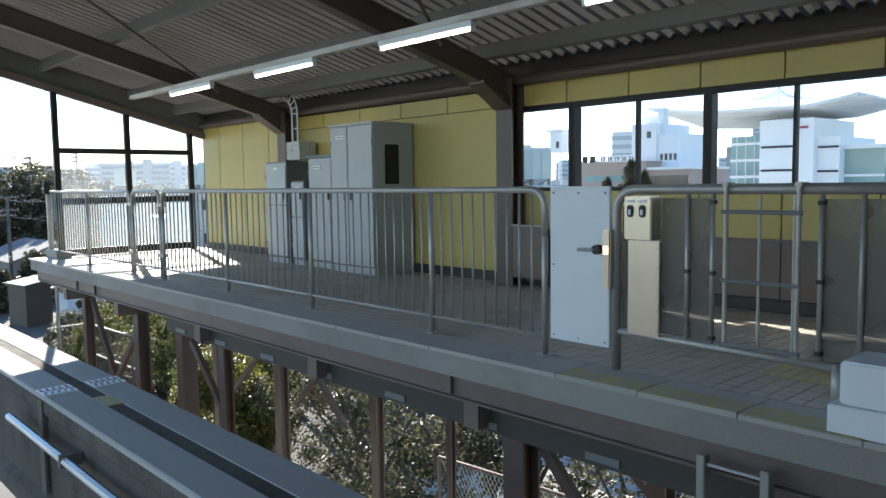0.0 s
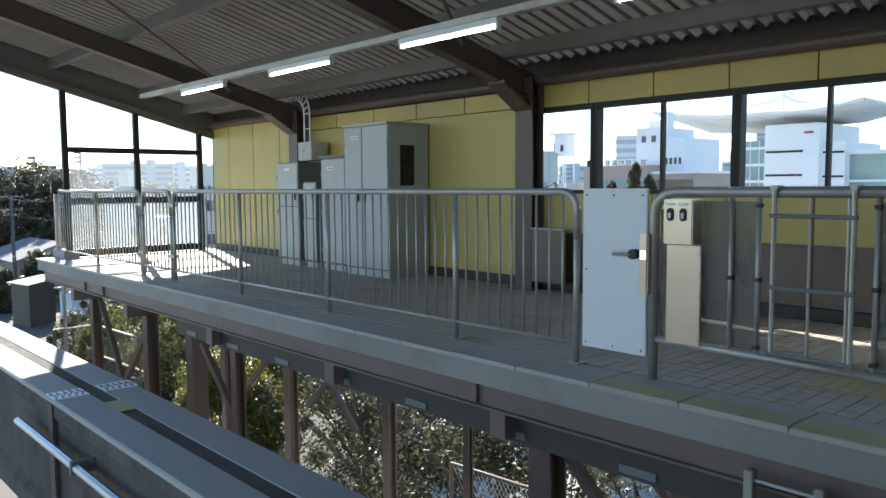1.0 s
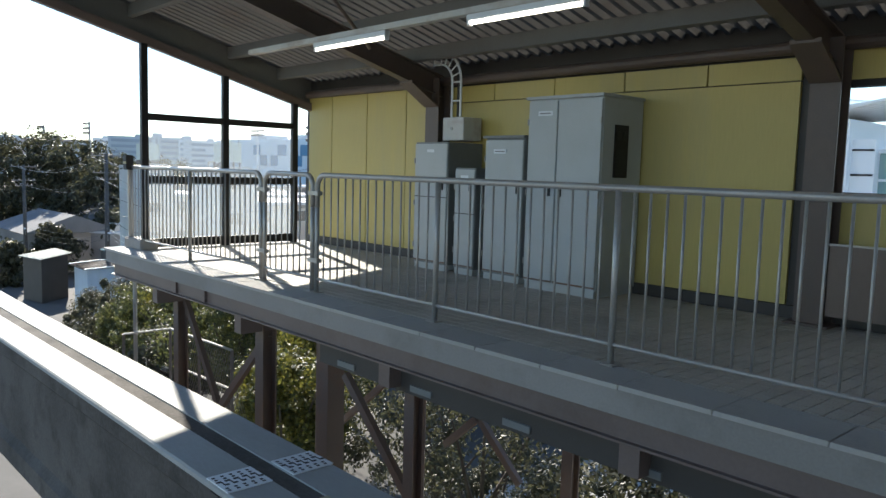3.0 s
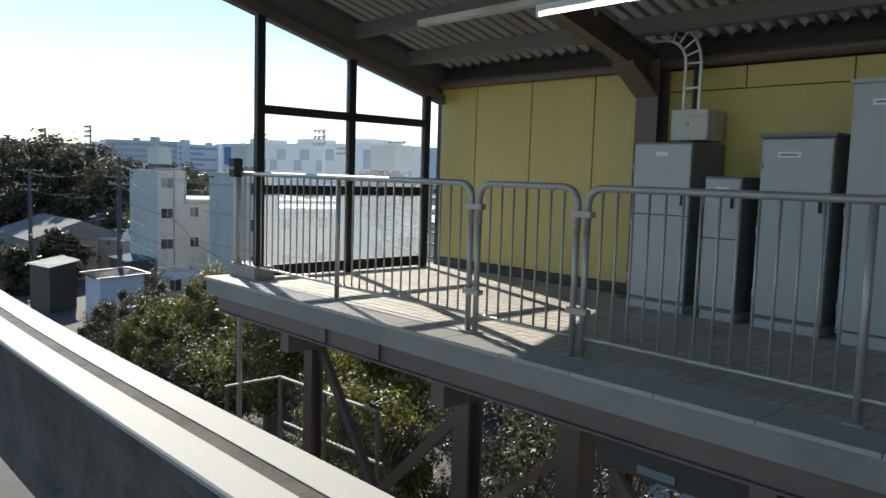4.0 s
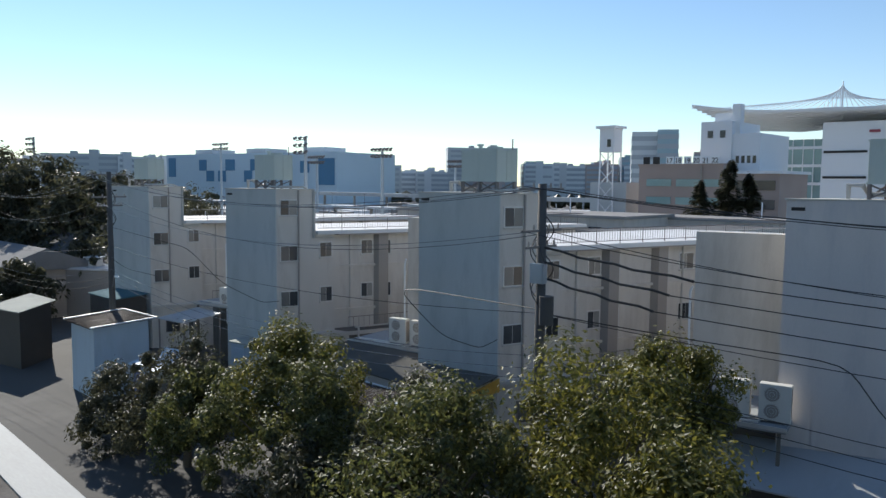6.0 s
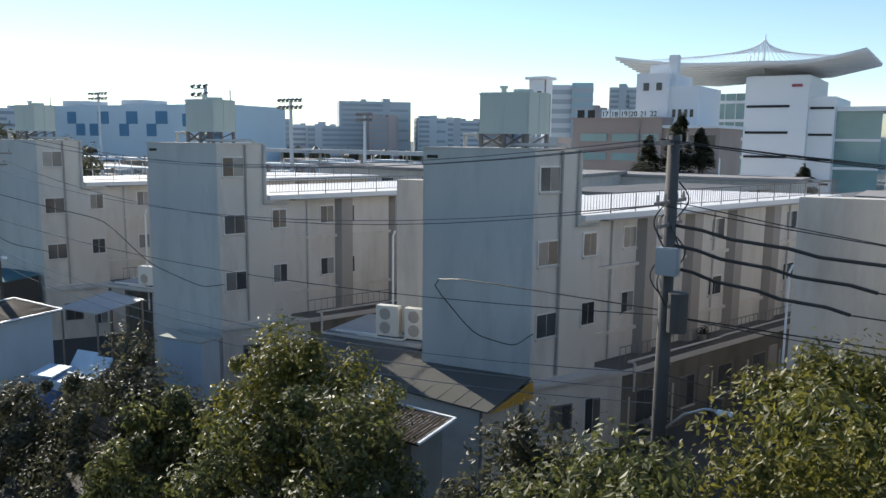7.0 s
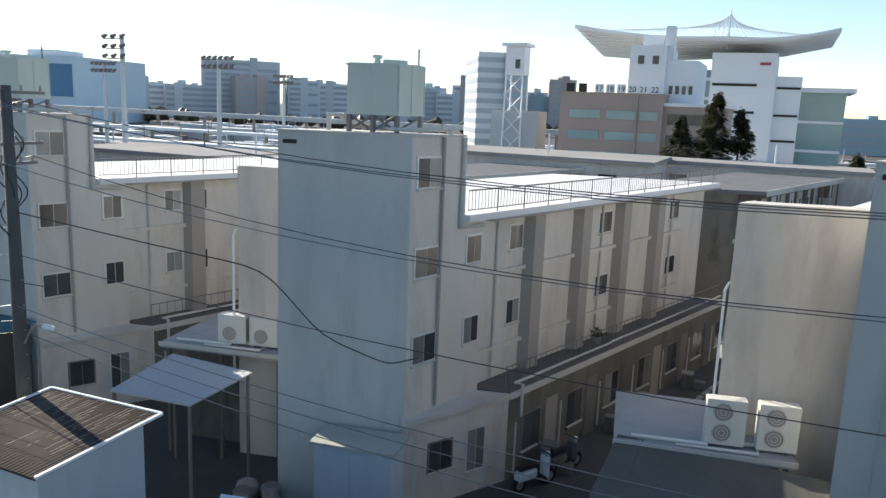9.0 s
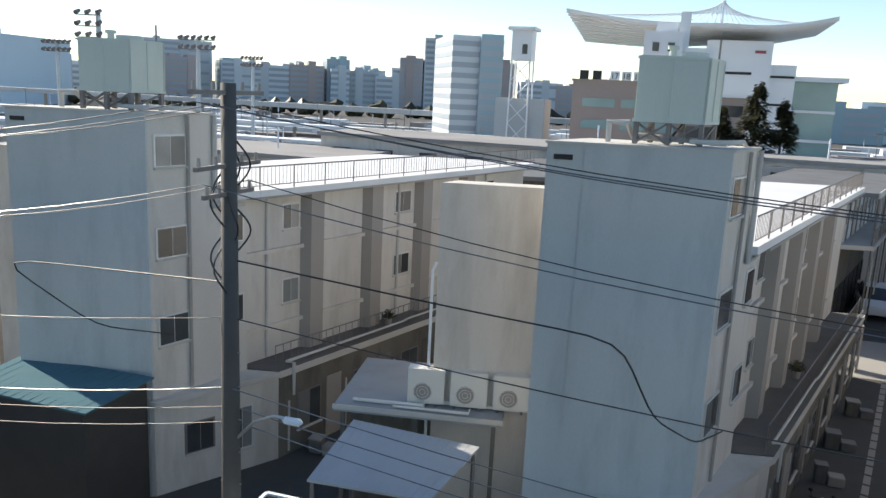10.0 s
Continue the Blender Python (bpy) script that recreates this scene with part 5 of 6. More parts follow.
def truck(x, y, rz, label):
    t = thing("truck", (x, y, GZ + 0.02), label, "truck", "parked vehicles")
    t.rotation_euler = (0, 0, radians(rz))
    bm = B()
    prof = [(-0.85, 0.4), (-0.85, 2.05), (0.45, 2.1), (0.78, 1.25), (0.85, 1.1), (0.85, 0.4)]
    va = [bm.verts.new((px, -0.85, pz)) for px, pz in prof]
    vb = [bm.verts.new((px, 0.85, pz)) for px, pz in prof]
    bm.faces.new(va), bm.faces.new(vb[::-1])
    for i in range(6):
        bm.faces.new((va[i], vb[i], vb[(i + 1) % 6], va[(i + 1) % 6]))
    bmesh.ops.recalc_face_normals(bm, faces=bm.faces)
    bmesh.ops.bevel(bm, geom=list(bm.edges), offset=0.06, segments=2, affect="EDGES")
    part("cab", bm, "whitepanel", t)
    ws = part("windscreen", box(B(), -0.03, 0.03, -0.72, 0.72, -0.42, 0.36, 0.02), "win", t, loc=(0.66, 0, 1.66))
    ws.rotation_euler = (0, radians(-21), 0)
    for s in (-0.86, 0.86):
        part("side_window", box(B(), -0.5, 0.2, s - 0.01, s + 0.01, 1.3, 1.85, 0.02), "win", t)
        part("headlight", box(B(), 0.84, 0.88, s * 0.75 - 0.12, s * 0.75 + 0.12, 0.62, 0.8, 0.02), "winframe", t)
        part("mirror", box(B(), 0.6, 0.68, s * 1.12 - 0.08, s * 1.12 + 0.08, 1.4, 1.7, 0.02), "dark", t)
    part("bumper", box(B(), 0.8, 0.95, -0.85, 0.85, 0.32, 0.52, 0.04), "tarp", t, "blue bumper")
    part("front_panel", box(B(), 0.83, 0.865, -0.7, 0.7, 0.82, 1.08, 0.01), "tarp", t, "blue front panel")
    part("load_bed", box(B(), -4.2, -0.95, -0.9, 0.9, 0.75, 0.9, 0.02), "rail", t)
    for s in (-0.9, 0.87):
        part("bed_side", box(B(), -4.2, -0.95, s, s + 0.03, 0.9, 1.3), "tarp", t)
    part("bed_load", box(B(), -3.9, -1.2, -0.75, 0.75, 0.9, 1.5, 0.12), "ledge", t)
    for wx in (0.15, -3.1):
        for s in (-0.75, 0.75):
            wheel(t, wx, s, 0.36, 0.22)
    return t


def car(x, y, rz, paint, label):
    t = thing("car", (x, y, GZ + 0.02), label, "car", "parked vehicles")
    t.rotation_euler = (0, 0, radians(rz))
    def hull(prof, wl, wu, zsplit):
        bm = B()
        n = len(prof)
        rows = []
        for s in (-1, 1):
            rows.append([bm.verts.new((px, s * (wl if pz < zsplit else wu), pz)) for px, pz in prof])
        bm.faces.new(rows[0]), bm.faces.new(rows[1][::-1])
        for i in range(n):
            bm.faces.new((rows[0][i], rows[1][i], rows[1][(i + 1) % n], rows[0][(i + 1) % n]))
        bmesh.ops.recalc_face_normals(bm, faces=bm.faces)
        bmesh.ops.bevel(bm, geom=list(bm.edges), offset=0.05, segments=2, affect="EDGES")
        return bm
    part("body", hull([(-1.95, 0.3), (-2.0, 0.85), (-1.7, 0.95), (1.1, 0.95), (1.9, 0.75), (1.95, 0.3)], 0.85, 0.84, 0.9), paint, t)
    part("cabin", hull([(-1.75, 0.94), (-1.45, 1.45), (0.3, 1.48), (1.05, 0.94)], 0.8, 0.66, 1.2), "win", t, "dark cabin glass")
    part("roof_panel", box(B(), -1.4, 0.25, -0.62, 0.62, 1.46, 1.51, 0.02), paint, t)
    for s in (-0.6, 0.6):
        part("headlight", box(B(), 1.88, 1.95, s - 0.17, s + 0.17, 0.58, 0.72, 0.02), "winframe", t)
        part("tail_light", box(B(), -2.0, -1.95, s - 0.12, s + 0.12, 0.65, 0.8, 0.02), "rust", t)
    for wx in (-1.25, 1.25):
        for s in (-0.76, 0.76):
            wheel(t, wx, s, 0.31, 0.2)
    return t


truck(-29.4, 44.2, -100, "white-cab flatbed truck parked beyond the lodging blocks")
car(-40.3, 52.8, -96, "whitepanel", "silver-white car parked by the gallery lodging")
car(-33.0, 52.0, 10, "tank", "pale parked car across the lane")
car(-27.5, 53.5, 12, "girder", "dark brown parked car across the lane")
fc = thing("sheet_fence", (-41.0, 45.9, GZ), "brown corrugated sheet fence by the lane", "fence")
for i in range(16):
    part("sheet", box(B(), i * 0.3, i * 0.3 + 0.29, -0.02 - 0.02 * (i % 2), 0.02, 0, 2.3), "brick", fc)
part("cap_rail", box(B(), 0, 4.8, -0.05, 0.05, 2.3, 2.38), "ledge", fc)
for x, y, w, d, h, lb in ((-29.4, 33.2, 3.0, 3.4, 2.3, "weathered flat shed roof beside the dark yard"),):
    ys = thing("yard_shed", (x, y, GZ), lb, "shed", "yard sheds")
    ys.rotation_euler = (0, 0, radians(-14))
    part("wall", box(B(), 0.1, w - 0.1, 0.1, d - 0.1, 0, h), "pier", ys)
    part("roof_slab", box(B(), 0, w, 0, d, h, h + 0.12), "slateroof", ys)
    for q in ((0, w, -0.04, 0.1), (0, w, d - 0.1, d + 0.04), (-0.04, 0.1, 0, d), (w - 0.1, w + 0.04, 0, d)):
        part("roof_kerb", box(B(), *q, h + 0.12, h + 0.3), "ledge", ys)
    part("vent_pipe", tube(B(), [(0.5, d * 0.6, h + 0.1), (0.5, d * 0.6, h + 0.6), (0.5, d * 0.3, h + 0.6)], 0.06, 8), "acwhite", ys)
    for i in range(6):
        part("board", box(B(), w * 0.45 + i * 0.26, w * 0.45 + i * 0.26 + 0.24, d * 0.85, d * 0.85 + 0.03, h + 0.12, h + 1.1), "tinbrown" if i % 2 else "ledge", ys)
dc = thing("drain_channel", (-45.6, 27.0, GZ), "pale drain covers in a line across the dark yard", "drain covers")
for i in range(22):
    q = Vector((0.18, 0.72, 0)) * i
    cv = part("cover", box(B(), -0.1, 0.1, -0.3, 0.3, 0, 0.015), "pier", dc, loc=q)
    cv.rotation_euler = (0, 0, radians(-14))
sb = thing("solar_board", (-42.75, 16.9, -7.15), "pale blue board tilted on a stack of crates", "board")
pl = part("board", box(B(), -0.42, 0.42, -0.5, 0.5, -0.02, 0.02, 0.008), "foam", sb)
pl.rotation_euler = (0.55, 0, 0.3)
part("crate", box(B(), -0.4, 0.4, -0.4, 0.4, GZ + 7.15, -0.22, 0.03), "tarp", sb)
# clutter along the ground floors: washing machines, bins, pipes
rc = random.Random(5)
for bx0, by0 in ((-50.00, 21.75), (-36.46, 22.58), (-63.25, 21.70), (-21.45, 23.75)):
    for i in range(4):
        q = SK @ Vector((rc.uniform(1.35, 1.6), 4.2 + i * 3.6 + rc.uniform(-0.5, 0.5), 0))
        cr = thing("yard_clutter", (bx0 + q.x, by0 + q.y, GZ), "crates, bins and a washing machine by the wall", "clutter", "yard clutter")
        w, h = rc.uniform(0.3, 0.5), rc.uniform(0.35, 0.8)
        part("bin", box(B(), -w / 2, w / 2, -w / 2, w / 2, 0, h, 0.03), rc.choice(("pier", "grimeshade", "rail", "tarp")), cr)
        part("lid", box(B(), -w / 2 - 0.02, w / 2 + 0.02, -w / 2 - 0.02, w / 2 + 0.02, h, h + 0.05, 0.01), rc.choice(("pier", "rail")), cr)
        part("crate", box(B(), w / 2 + 0.05, w / 2 + 0.5, -0.2, 0.2, 0, 0.3, 0.02), rc.choice(("rail", "grimeshade", "pier")), cr)

# scooters and a heap of bins and sacks by the stair tower
def scooter(x, y, rz, paint, label):
    t = thing("scooter", (x, y, GZ), label, "scooter", "parked scooters")
    t.rotation_euler = (0, 0, radians(rz))
    for wx in (-0.58, 0.6):
        wheel(t, wx, 0, 0.24, 0.09)
    part("body", box(B(), -0.72, 0.05, -0.15, 0.15, 0.34, 0.68, 0.08), paint, t)
    part("seat", box(B(), -0.66, 0.02, -0.13, 0.13, 0.68, 0.79, 0.04), "dark", t)
    part("footboard", box(B(), 0.0, 0.42, -0.14, 0.14, 0.22, 0.3, 0.03), "dark", t)
    part("leg_shield", prism([(0.4, -0.18), (0.5, -0.12), (0.52, 0.12), (0.4, 0.18), (0.36, 0.0)], 0.28, 0.86), paint, t)
    part("steering_column", rod(B(), (0.6, 0, 0.24), (0.42, 0, 1.0), 0.03, 8), "steel", t)
    part("handlebar", tube(B(), [(0.34, -0.3, 1.02), (0.42, -0.12, 1.0), (0.42, 0.12, 1.0), (0.34, 0.3, 1.02)], 0.018, 8), "dark", t)
    part("headlamp", rod(B(), (0.46, 0, 0.93), (0.54, 0, 0.92), 0.08, 12), "whitepanel", t)
    for sy in (-0.28, 0.28):
        part("mirror", box(B(), 0.36, 0.38, sy - 0.05, sy + 0.05, 1.15, 1.23, 0.01), "frame", t)
        part("mirror_stalk", rod(B(), (0.37, sy * 0.8, 1.02), (0.37, sy, 1.17), 0.008, 6), "frame", t)
    return t


scooter(-47.3, 24.9, 60, "whitepanel", "white motor scooter parked by the ground floor wall")
scooter(-46.8, 26.3, 65, "rail", "dark grey motor scooter parked by the ground floor wall")
scooter(-33.6, 26.0, 62, "pier", "grey motor scooter parked by the ground floor wall")
rh = random.Random(31)
for i, (x, y) in enumerate(((-53.6, 20.9), (-53.2, 20.4), (-54.2, 20.7), (-53.9, 20.1), (-52.6, 20.3))):
    w, h = rh.uniform(0.24, 0.36), rh.uniform(0.45, 1.1)
    if i % 2:
        bt2 = thing("waste_bin", (x, y, GZ), "grey plastic bin standing below the blue wall", "bin", "bins and sacks")
        part("body", rod(B(), (0, 0, 0), (0, 0, h), w * 0.8, 14, w), "pier", bt2, smooth=False)
        part("lid", rod(B(), (0, 0, h), (0, 0, h + 0.07), w * 1.06, 14, w * 0.8), "rail", bt2)
    else:
        bm = B()
        bmesh.ops.create_icosphere(bm, subdivisions=2, radius=w * 1.25)
        for v in bm.verts:
            v.co *= 1 + rh.uniform(-0.12, 0.12)
            v.co.z = max(v.co.z * 0.9, -w * 0.75) + w * 0.75
        tagged(part("sack", bm, "pier" if i else "grimeshade", loc=(x, y, GZ)), "slumped sack lying below the blue wall", "sack", "bins and sacks")

bm = B()
box(bm, -20.3, -6.0, 14.5, 27.0, GZ - 0.1, GZ + 0.02)
tagged(part("pavement", bm, "lane"), "pale concrete pavement below the platform", "pavement", kind="structure")
ch = thing("chain_link_fence", (-8.6, 6.0, -2.9), "chain-link fence with pale rails below the platform", "fence")
part("top_rail", rod(B(), (0, 0, 0), (4.6, 0.4, 0), 0.025, 8), "rust", ch)
for i in range(4):
    part("post", rod(B(), (i * 1.5, i * 0.13, GZ + 2.9), (i * 1.5, i * 0.13, 0), 0.03, 8), "rust", ch)
bm = B()
for i in range(60):
    for s in (0, 1):
        x0 = i * 0.075
        bar(bm, (x0, 0.02 + x0 * 0.087, -1.2 * s), (x0 + 0.7, 0.02 + (x0 + 0.7) * 0.087, -1.2 * (1 - s)), 0.006, 0.006)
part("chain_link", bm, "ledge", ch)

for bx0, by0, ly in ((-21.45, 23.75, 1.5),):
    q = SK @ Vector((0.42, ly, 0))
    ac_unit(bx0 + q.x, by0 + q.y, -6.5 if ly < 3 else -6.46, 1, 90 - 17)
# pot plants and washing along the walkways
rp = random.Random(12)
for bx0, by0 in ((-50.00, 21.75), (-36.46, 22.58), (-63.25, 21.70)):
    for i in range(1):
        q = SK @ Vector((rp.uniform(0.05, 0.35), 9.4 + i * 4.3 + rp.uniform(-0.8, 0.8), 0))
        pp = thing("pot_plant", (bx0 + q.x, by0 + q.y, -6.46), "leafy pot plant on the stained walkway", "plant", "pot plants")
        part("pot", rod(B(), (0, 0, 0), (0, 0, 0.24), 0.1, 10, 0.14), "rust" if i % 2 else "pier", pp)
        vs, fs = [], []
        for k in range(160):
            p = Vector((rp.gauss(0, 0.1), rp.gauss(0, 0.1), 0.26 + abs(rp.gauss(0, 0.11))))
            u = Vector((rp.uniform(-1, 1), rp.uniform(-1, 1), rp.uniform(-0.3, 1))).normalized() * 0.06
            w = u.orthogonal().normalized() * 0.028
            n0 = len(vs)
            vs += [tuple(p - u), tuple(p + w), tuple(p + u), tuple(p - w)]
            fs.append((n0, n0 + 1, n0 + 2, n0 + 3))
        me = bpy.data.meshes.new("foliage")
        me.from_pydata(vs, [], fs)
        me.materials.append(M["leaf_dark"])
        new("foliage", me).parent = pp
car(-42.7, 142.3, 20, "whitepanel", "white van parked far across the racecourse")
car(-37.9, 139.9, 15, "whitepanel", "white van parked far across the racecourse")


# ---- trees ----
def crown_mesh(verts, faces, leaf):
    me = bpy.data.meshes.new("crown")
    me.from_pydata(verts, [], faces)
    me.materials.append(M[leaf])
    return me


def tree(x, y, top, r, seed, leaf="leaf", n=17000, size=0.075, label="bushy broadleaf evergreen tree beside the viaduct", low=0.75, group="trackside trees"):
    """Trunk, limbs, and a crown of leaves set on the outsides of many uneven clumps."""
    rnd = random.Random(seed)
    h = top - GZ
    t = thing("tree", (x, y, GZ), label, "tree", group)
    bm = B()
    rod(bm, (0, 0, 0), (0.1, 0.05, h * 0.5), 0.17, 8, 0.1)
    for i in range(8):
        a = i * 0.9 + rnd.random()
        s = Vector((0.05, 0.02, h * (0.3 + 0.025 * i)))
        e = Vector((math.cos(a) * r * 0.6, math.sin(a) * r * 0.6, h - r * (1.2 - 0.1 * i)))
        rod(bm, s, e, 0.06, 6, 0.015)
    part("trunk", bm, "bark", t)
    clumps = []
    lobes = [rnd.uniform(0.72, 1.16) for _ in range(9)]
    for i in range(70):
        a, u = rnd.uniform(0, 6.283), rnd.random() ** 0.45
        zz = rnd.uniform(-low, 1.0)
        rr = r * math.sqrt(max(0.03, 1 - (max(zz, 0) * 0.97) ** 2 - 0.35 * max(-zz, 0))) * u
        rr *= lobes[int(a / 6.2832 * 9) % 9]
        clumps.append((Vector((math.cos(a) * rr, math.sin(a) * rr, h - r * 1.05 + zz * r * 0.85 * lobes[int(a * 3) % 9])), r * rnd.choice((0.1, 0.14, 0.18, 0.24, 0.3))))
    verts, faces = [], []
    for i in range(n):
        c, cr = clumps[rnd.randrange(len(clumps))]
        d = Vector((rnd.gauss(0, 1), rnd.gauss(0, 1), rnd.gauss(0.15, 1))).normalized()
        p = c + d * cr * rnd.uniform(0.45, 1.1) * (1.2 if i % 9 == 0 else 1.0)
        nrm = (d + Vector((rnd.uniform(-0.8, 0.8), rnd.uniform(-0.8, 0.8), rnd.uniform(-0.2, 0.9)))).normalized()
        u = nrm.orthogonal().normalized()
        v = nrm.cross(u)
        ang = rnd.uniform(0, 6.283)
        u, v = u * math.cos(ang) + v * math.sin(ang), v * math.cos(ang) - u * math.sin(ang)
        s = size * rnd.uniform(0.6, 1.25)
        k = len(verts)
        verts += [tuple(p - u * s), tuple(p + v * s * 0.45 + nrm * s * 0.12), tuple(p + u * s), tuple(p - v * s * 0.45 + nrm * s * 0.12)]
        faces.append((k, k + 1, k + 2, k + 3))
    c = new("crown", crown_mesh(verts, faces, leaf))
    c.parent = t
    return t


for i, (x, y, top, r, lf) in enumerate(((-35.7, 12.1, -3.3, 2.4, "leaf"), (-26.6, 13.6, -2.0, 2.9, "leaf_yellow"), (-29.0, 11.2, -2.75, 2.5, "leaf"), (-31.6, 13.0, -3.7, 2.2, "leaf_dark"),
                                        (-37.9, 13.8, -3.2, 2.2, "leaf_yellow"), (-43.4, 13.2, -4.3, 2.4, "leaf_dark"), (-23.6, 11.6, -3.0, 2.6, "leaf_yellow"), (-41.0, 12.6, -4.9, 1.8, "leaf"),
                                        (-19.0, 7.6, -2.9, 1.9, "leaf_yellow"), (-33.5, 11.0, -5.2, 2.0, "leaf_dark"), (-27.2, 18.4, -2.6, 2.0, "leaf_yellow"), (-47.5, 12.6, -5.9, 1.8, "leaf_dark"))):
    tree(x, y, top, r, 11 + i, lf)
for i, (x, y, top, r) in enumerate(((-13.5, 8.6, -1.2, 2.6), (-9.5, 8.4, -1.0, 2.6), (-6.4, 8.8, -0.9, 2.4), (-17.0, 10.6, -1.6, 2.8))):
    tree(x, y, top, r, 40 + i, "leaf_dark", 15000, 0.065, "leafy evergreen tree below the platform", 1.6, "trees below the platform")
for i, (x, y, top, r) in enumerate(((-80, 25, -2.6, 3.2), (-77, 19, -4.4, 2.2), (-88, 31, -0.6, 4.0), (-96, 33, 0.2, 4.2), (-90, 23, -2.2, 3.2), (-98, 27, -1.0, 4.0), (-108, 30, 0.0, 4.4), (-73, 14.5, -5.4, 1.8), (-84, 14, -4.6, 2.4))):
    tree(x, y, top, r, 90 + i, "leaf_dark", 3000, 0.24, "dark evergreen tree among the low houses", 1.2, "lane trees")
for i in range(9):
    tree(-88 - 5.2 * i, 27 + 3.6 * i + (i % 3) * 3, 1.6 - 0.5 * (i % 3), 4.2, 60 + i, "leaf_dark", 2600, 0.3, "dark evergreen tree behind the low roofs", 1.2, "distant trees")


for i, (az, dist, top, r) in enumerate(((12.6, 96, 3.2, 5.2), (14.6, 90, 4.0, 5.0), (16.4, 94, 4.4, 5.4), (18.2, 88, 4.1, 4.8), (19.8, 95, 3.3, 5.0), (21.6, 90, 2.6, 4.4), (23.2, 97, 2.0, 4.6), (10.6, 92, 3.0, 5.0))):
    tree(-10 - dist * math.cos(radians(az)), -1.6 + dist * math.sin(radians(az)), top, r, 130 + i, "leaf_dark", 7000, 0.26, "tall dark evergreen tree behind the low houses", 1.5, "distant trees")


def conifer(x, y, top, r, seed):
    rnd = random.Random(seed)
    t = thing("conifer", (x, y, GZ), "tall dark conifer in front of the office building", "tree", "conifers")
    h = top - GZ
    part("trunk", rod(B(), (0, 0, 0), (0, 0, h), 0.2, 8, 0.03), "bark", t)
    verts, faces = [], []
    boughs = [(rnd.random() ** 0.75, rnd.uniform(0, 6.283), rnd.uniform(0.65, 1.1)) for _ in range(150)]
    for i in range(8000):
        f, a0, reach = boughs[i % 150]
        w = rnd.random() ** 0.6
        rr = r * max(0.0, 1.02 - f) ** 0.75 * reach * w + 0.05
        a = a0 + rnd.gauss(0, 0.16)
        p = Vector((math.cos(a) * rr, math.sin(a) * rr, h * 0.1 + f * h * 0.9 + rr * 0.12 - rr * rr * 0.1 + rnd.gauss(0, 0.16)))
        s = rnd.uniform(0.13, 0.26)
        k = len(verts)
        u = Vector((math.cos(a), math.sin(a), -0.3)) * s
        v = Vector((-math.sin(a), math.cos(a), rnd.uniform(-0.5, 0.5))) * s * 0.4
        verts += [tuple(p - u), tuple(p + v), tuple(p + u), tuple(p - v)]
        faces.append((k, k + 1, k + 2, k + 3))
    c = new("crown", crown_mesh(verts, faces, "leaf_dark"))
    c.parent = t


for i, (x, y, top, r) in enumerate(((-49.0, 67.5, 1.3, 3.5), (-46.6, 68.3, 3.2, 3.6), (-44.7, 68.0, 2.0, 3.2), (-36.5, 68.0, -1.0, 3.0))):
    conifer(x, y, top, r, 80 + i)


# ---- office buildings and arena in the middle distance ----
def text_part(body, size, loc, parent, material, rx=90, rz=0):
    cu = bpy.data.curves.new("sign_text", "FONT")
    cu.body, cu.size, cu.extrude = body, size, 0.02
    cu.materials.append(M[material])
    ob = new("sign_text", cu)
    ob.parent, ob.location = parent, loc
    ob.rotation_euler = (radians(rx), 0, radians(rz))
    return ob


def facade_windows(parent, x0, x1, y, zs, w, h, gap, material="win"):
    """Single windows in rows on a wall that faces the viaduct."""
    me = None
    for z in zs:
        x = x0
        while x + w < x1:
            if me is None:
                me = part("window", box(B(), 0, w, -0.06, 0.02, 0, h), material, parent, loc=(x, y, z)).data
            else:
                piece("window", me, parent, (x, y, z))
            x += gap


of = thing("brown_office", (-54.1, 80.0, GZ), "brown tiled grandstand office with a number sign on its roof", "office building")
part("wall", box(B(), -8.0, 1.9, 0, 9, 0, 12.5), "brick", of)
part("wall", box(B(), 1.9, 7.6, 0.5, 9, 0, 11.6), "brick", of)
part("roof", box(B(), 1.7, 7.9, 0.2, 9.2, 11.6, 11.9), "white", of)
part("parapet", box(B(), -8.1, 2.0, -0.1, 9.1, 12.5, 12.7), "brick", of)
for z in (6.3, 8.2, 10.2):
    for x0, x1 in ((-7.0, -4.0), (-3.4, -0.6), (-0.2, 1.5)):
        part("window_band", box(B(), x0, x1, -0.08, 0.02, z, z + 0.8), "greenglass", of)
    part("window_band", box(B(), 2.3, 7.2, 0.42, 0.52, z - 0.3, z + 0.7), "win", of)
part("drain_pipe", rod(B(), (-0.5, -0.12, 3), (-0.5, -0.12, 12.5), 0.1, 6), "pier", of)
for i, n in enumerate(("17", "18", "19", "20", "21", "22")):
    sgp = part("sign_plate", box(B(), -4.6 + i * 1.05, -3.75 + i * 1.05, -0.2, -0.12, 12.7, 13.5), "whitepanel", of, "white number plate")
    text_part(n, 0.75, (-4.58 + i * 1.05, -0.22, 12.8), of, "dark")
for x in (-7.4, -6.2):
    part("sign_plate", box(B(), x, x + 0.8, -0.2, -0.12, 12.7, 13.5), "dark", of)

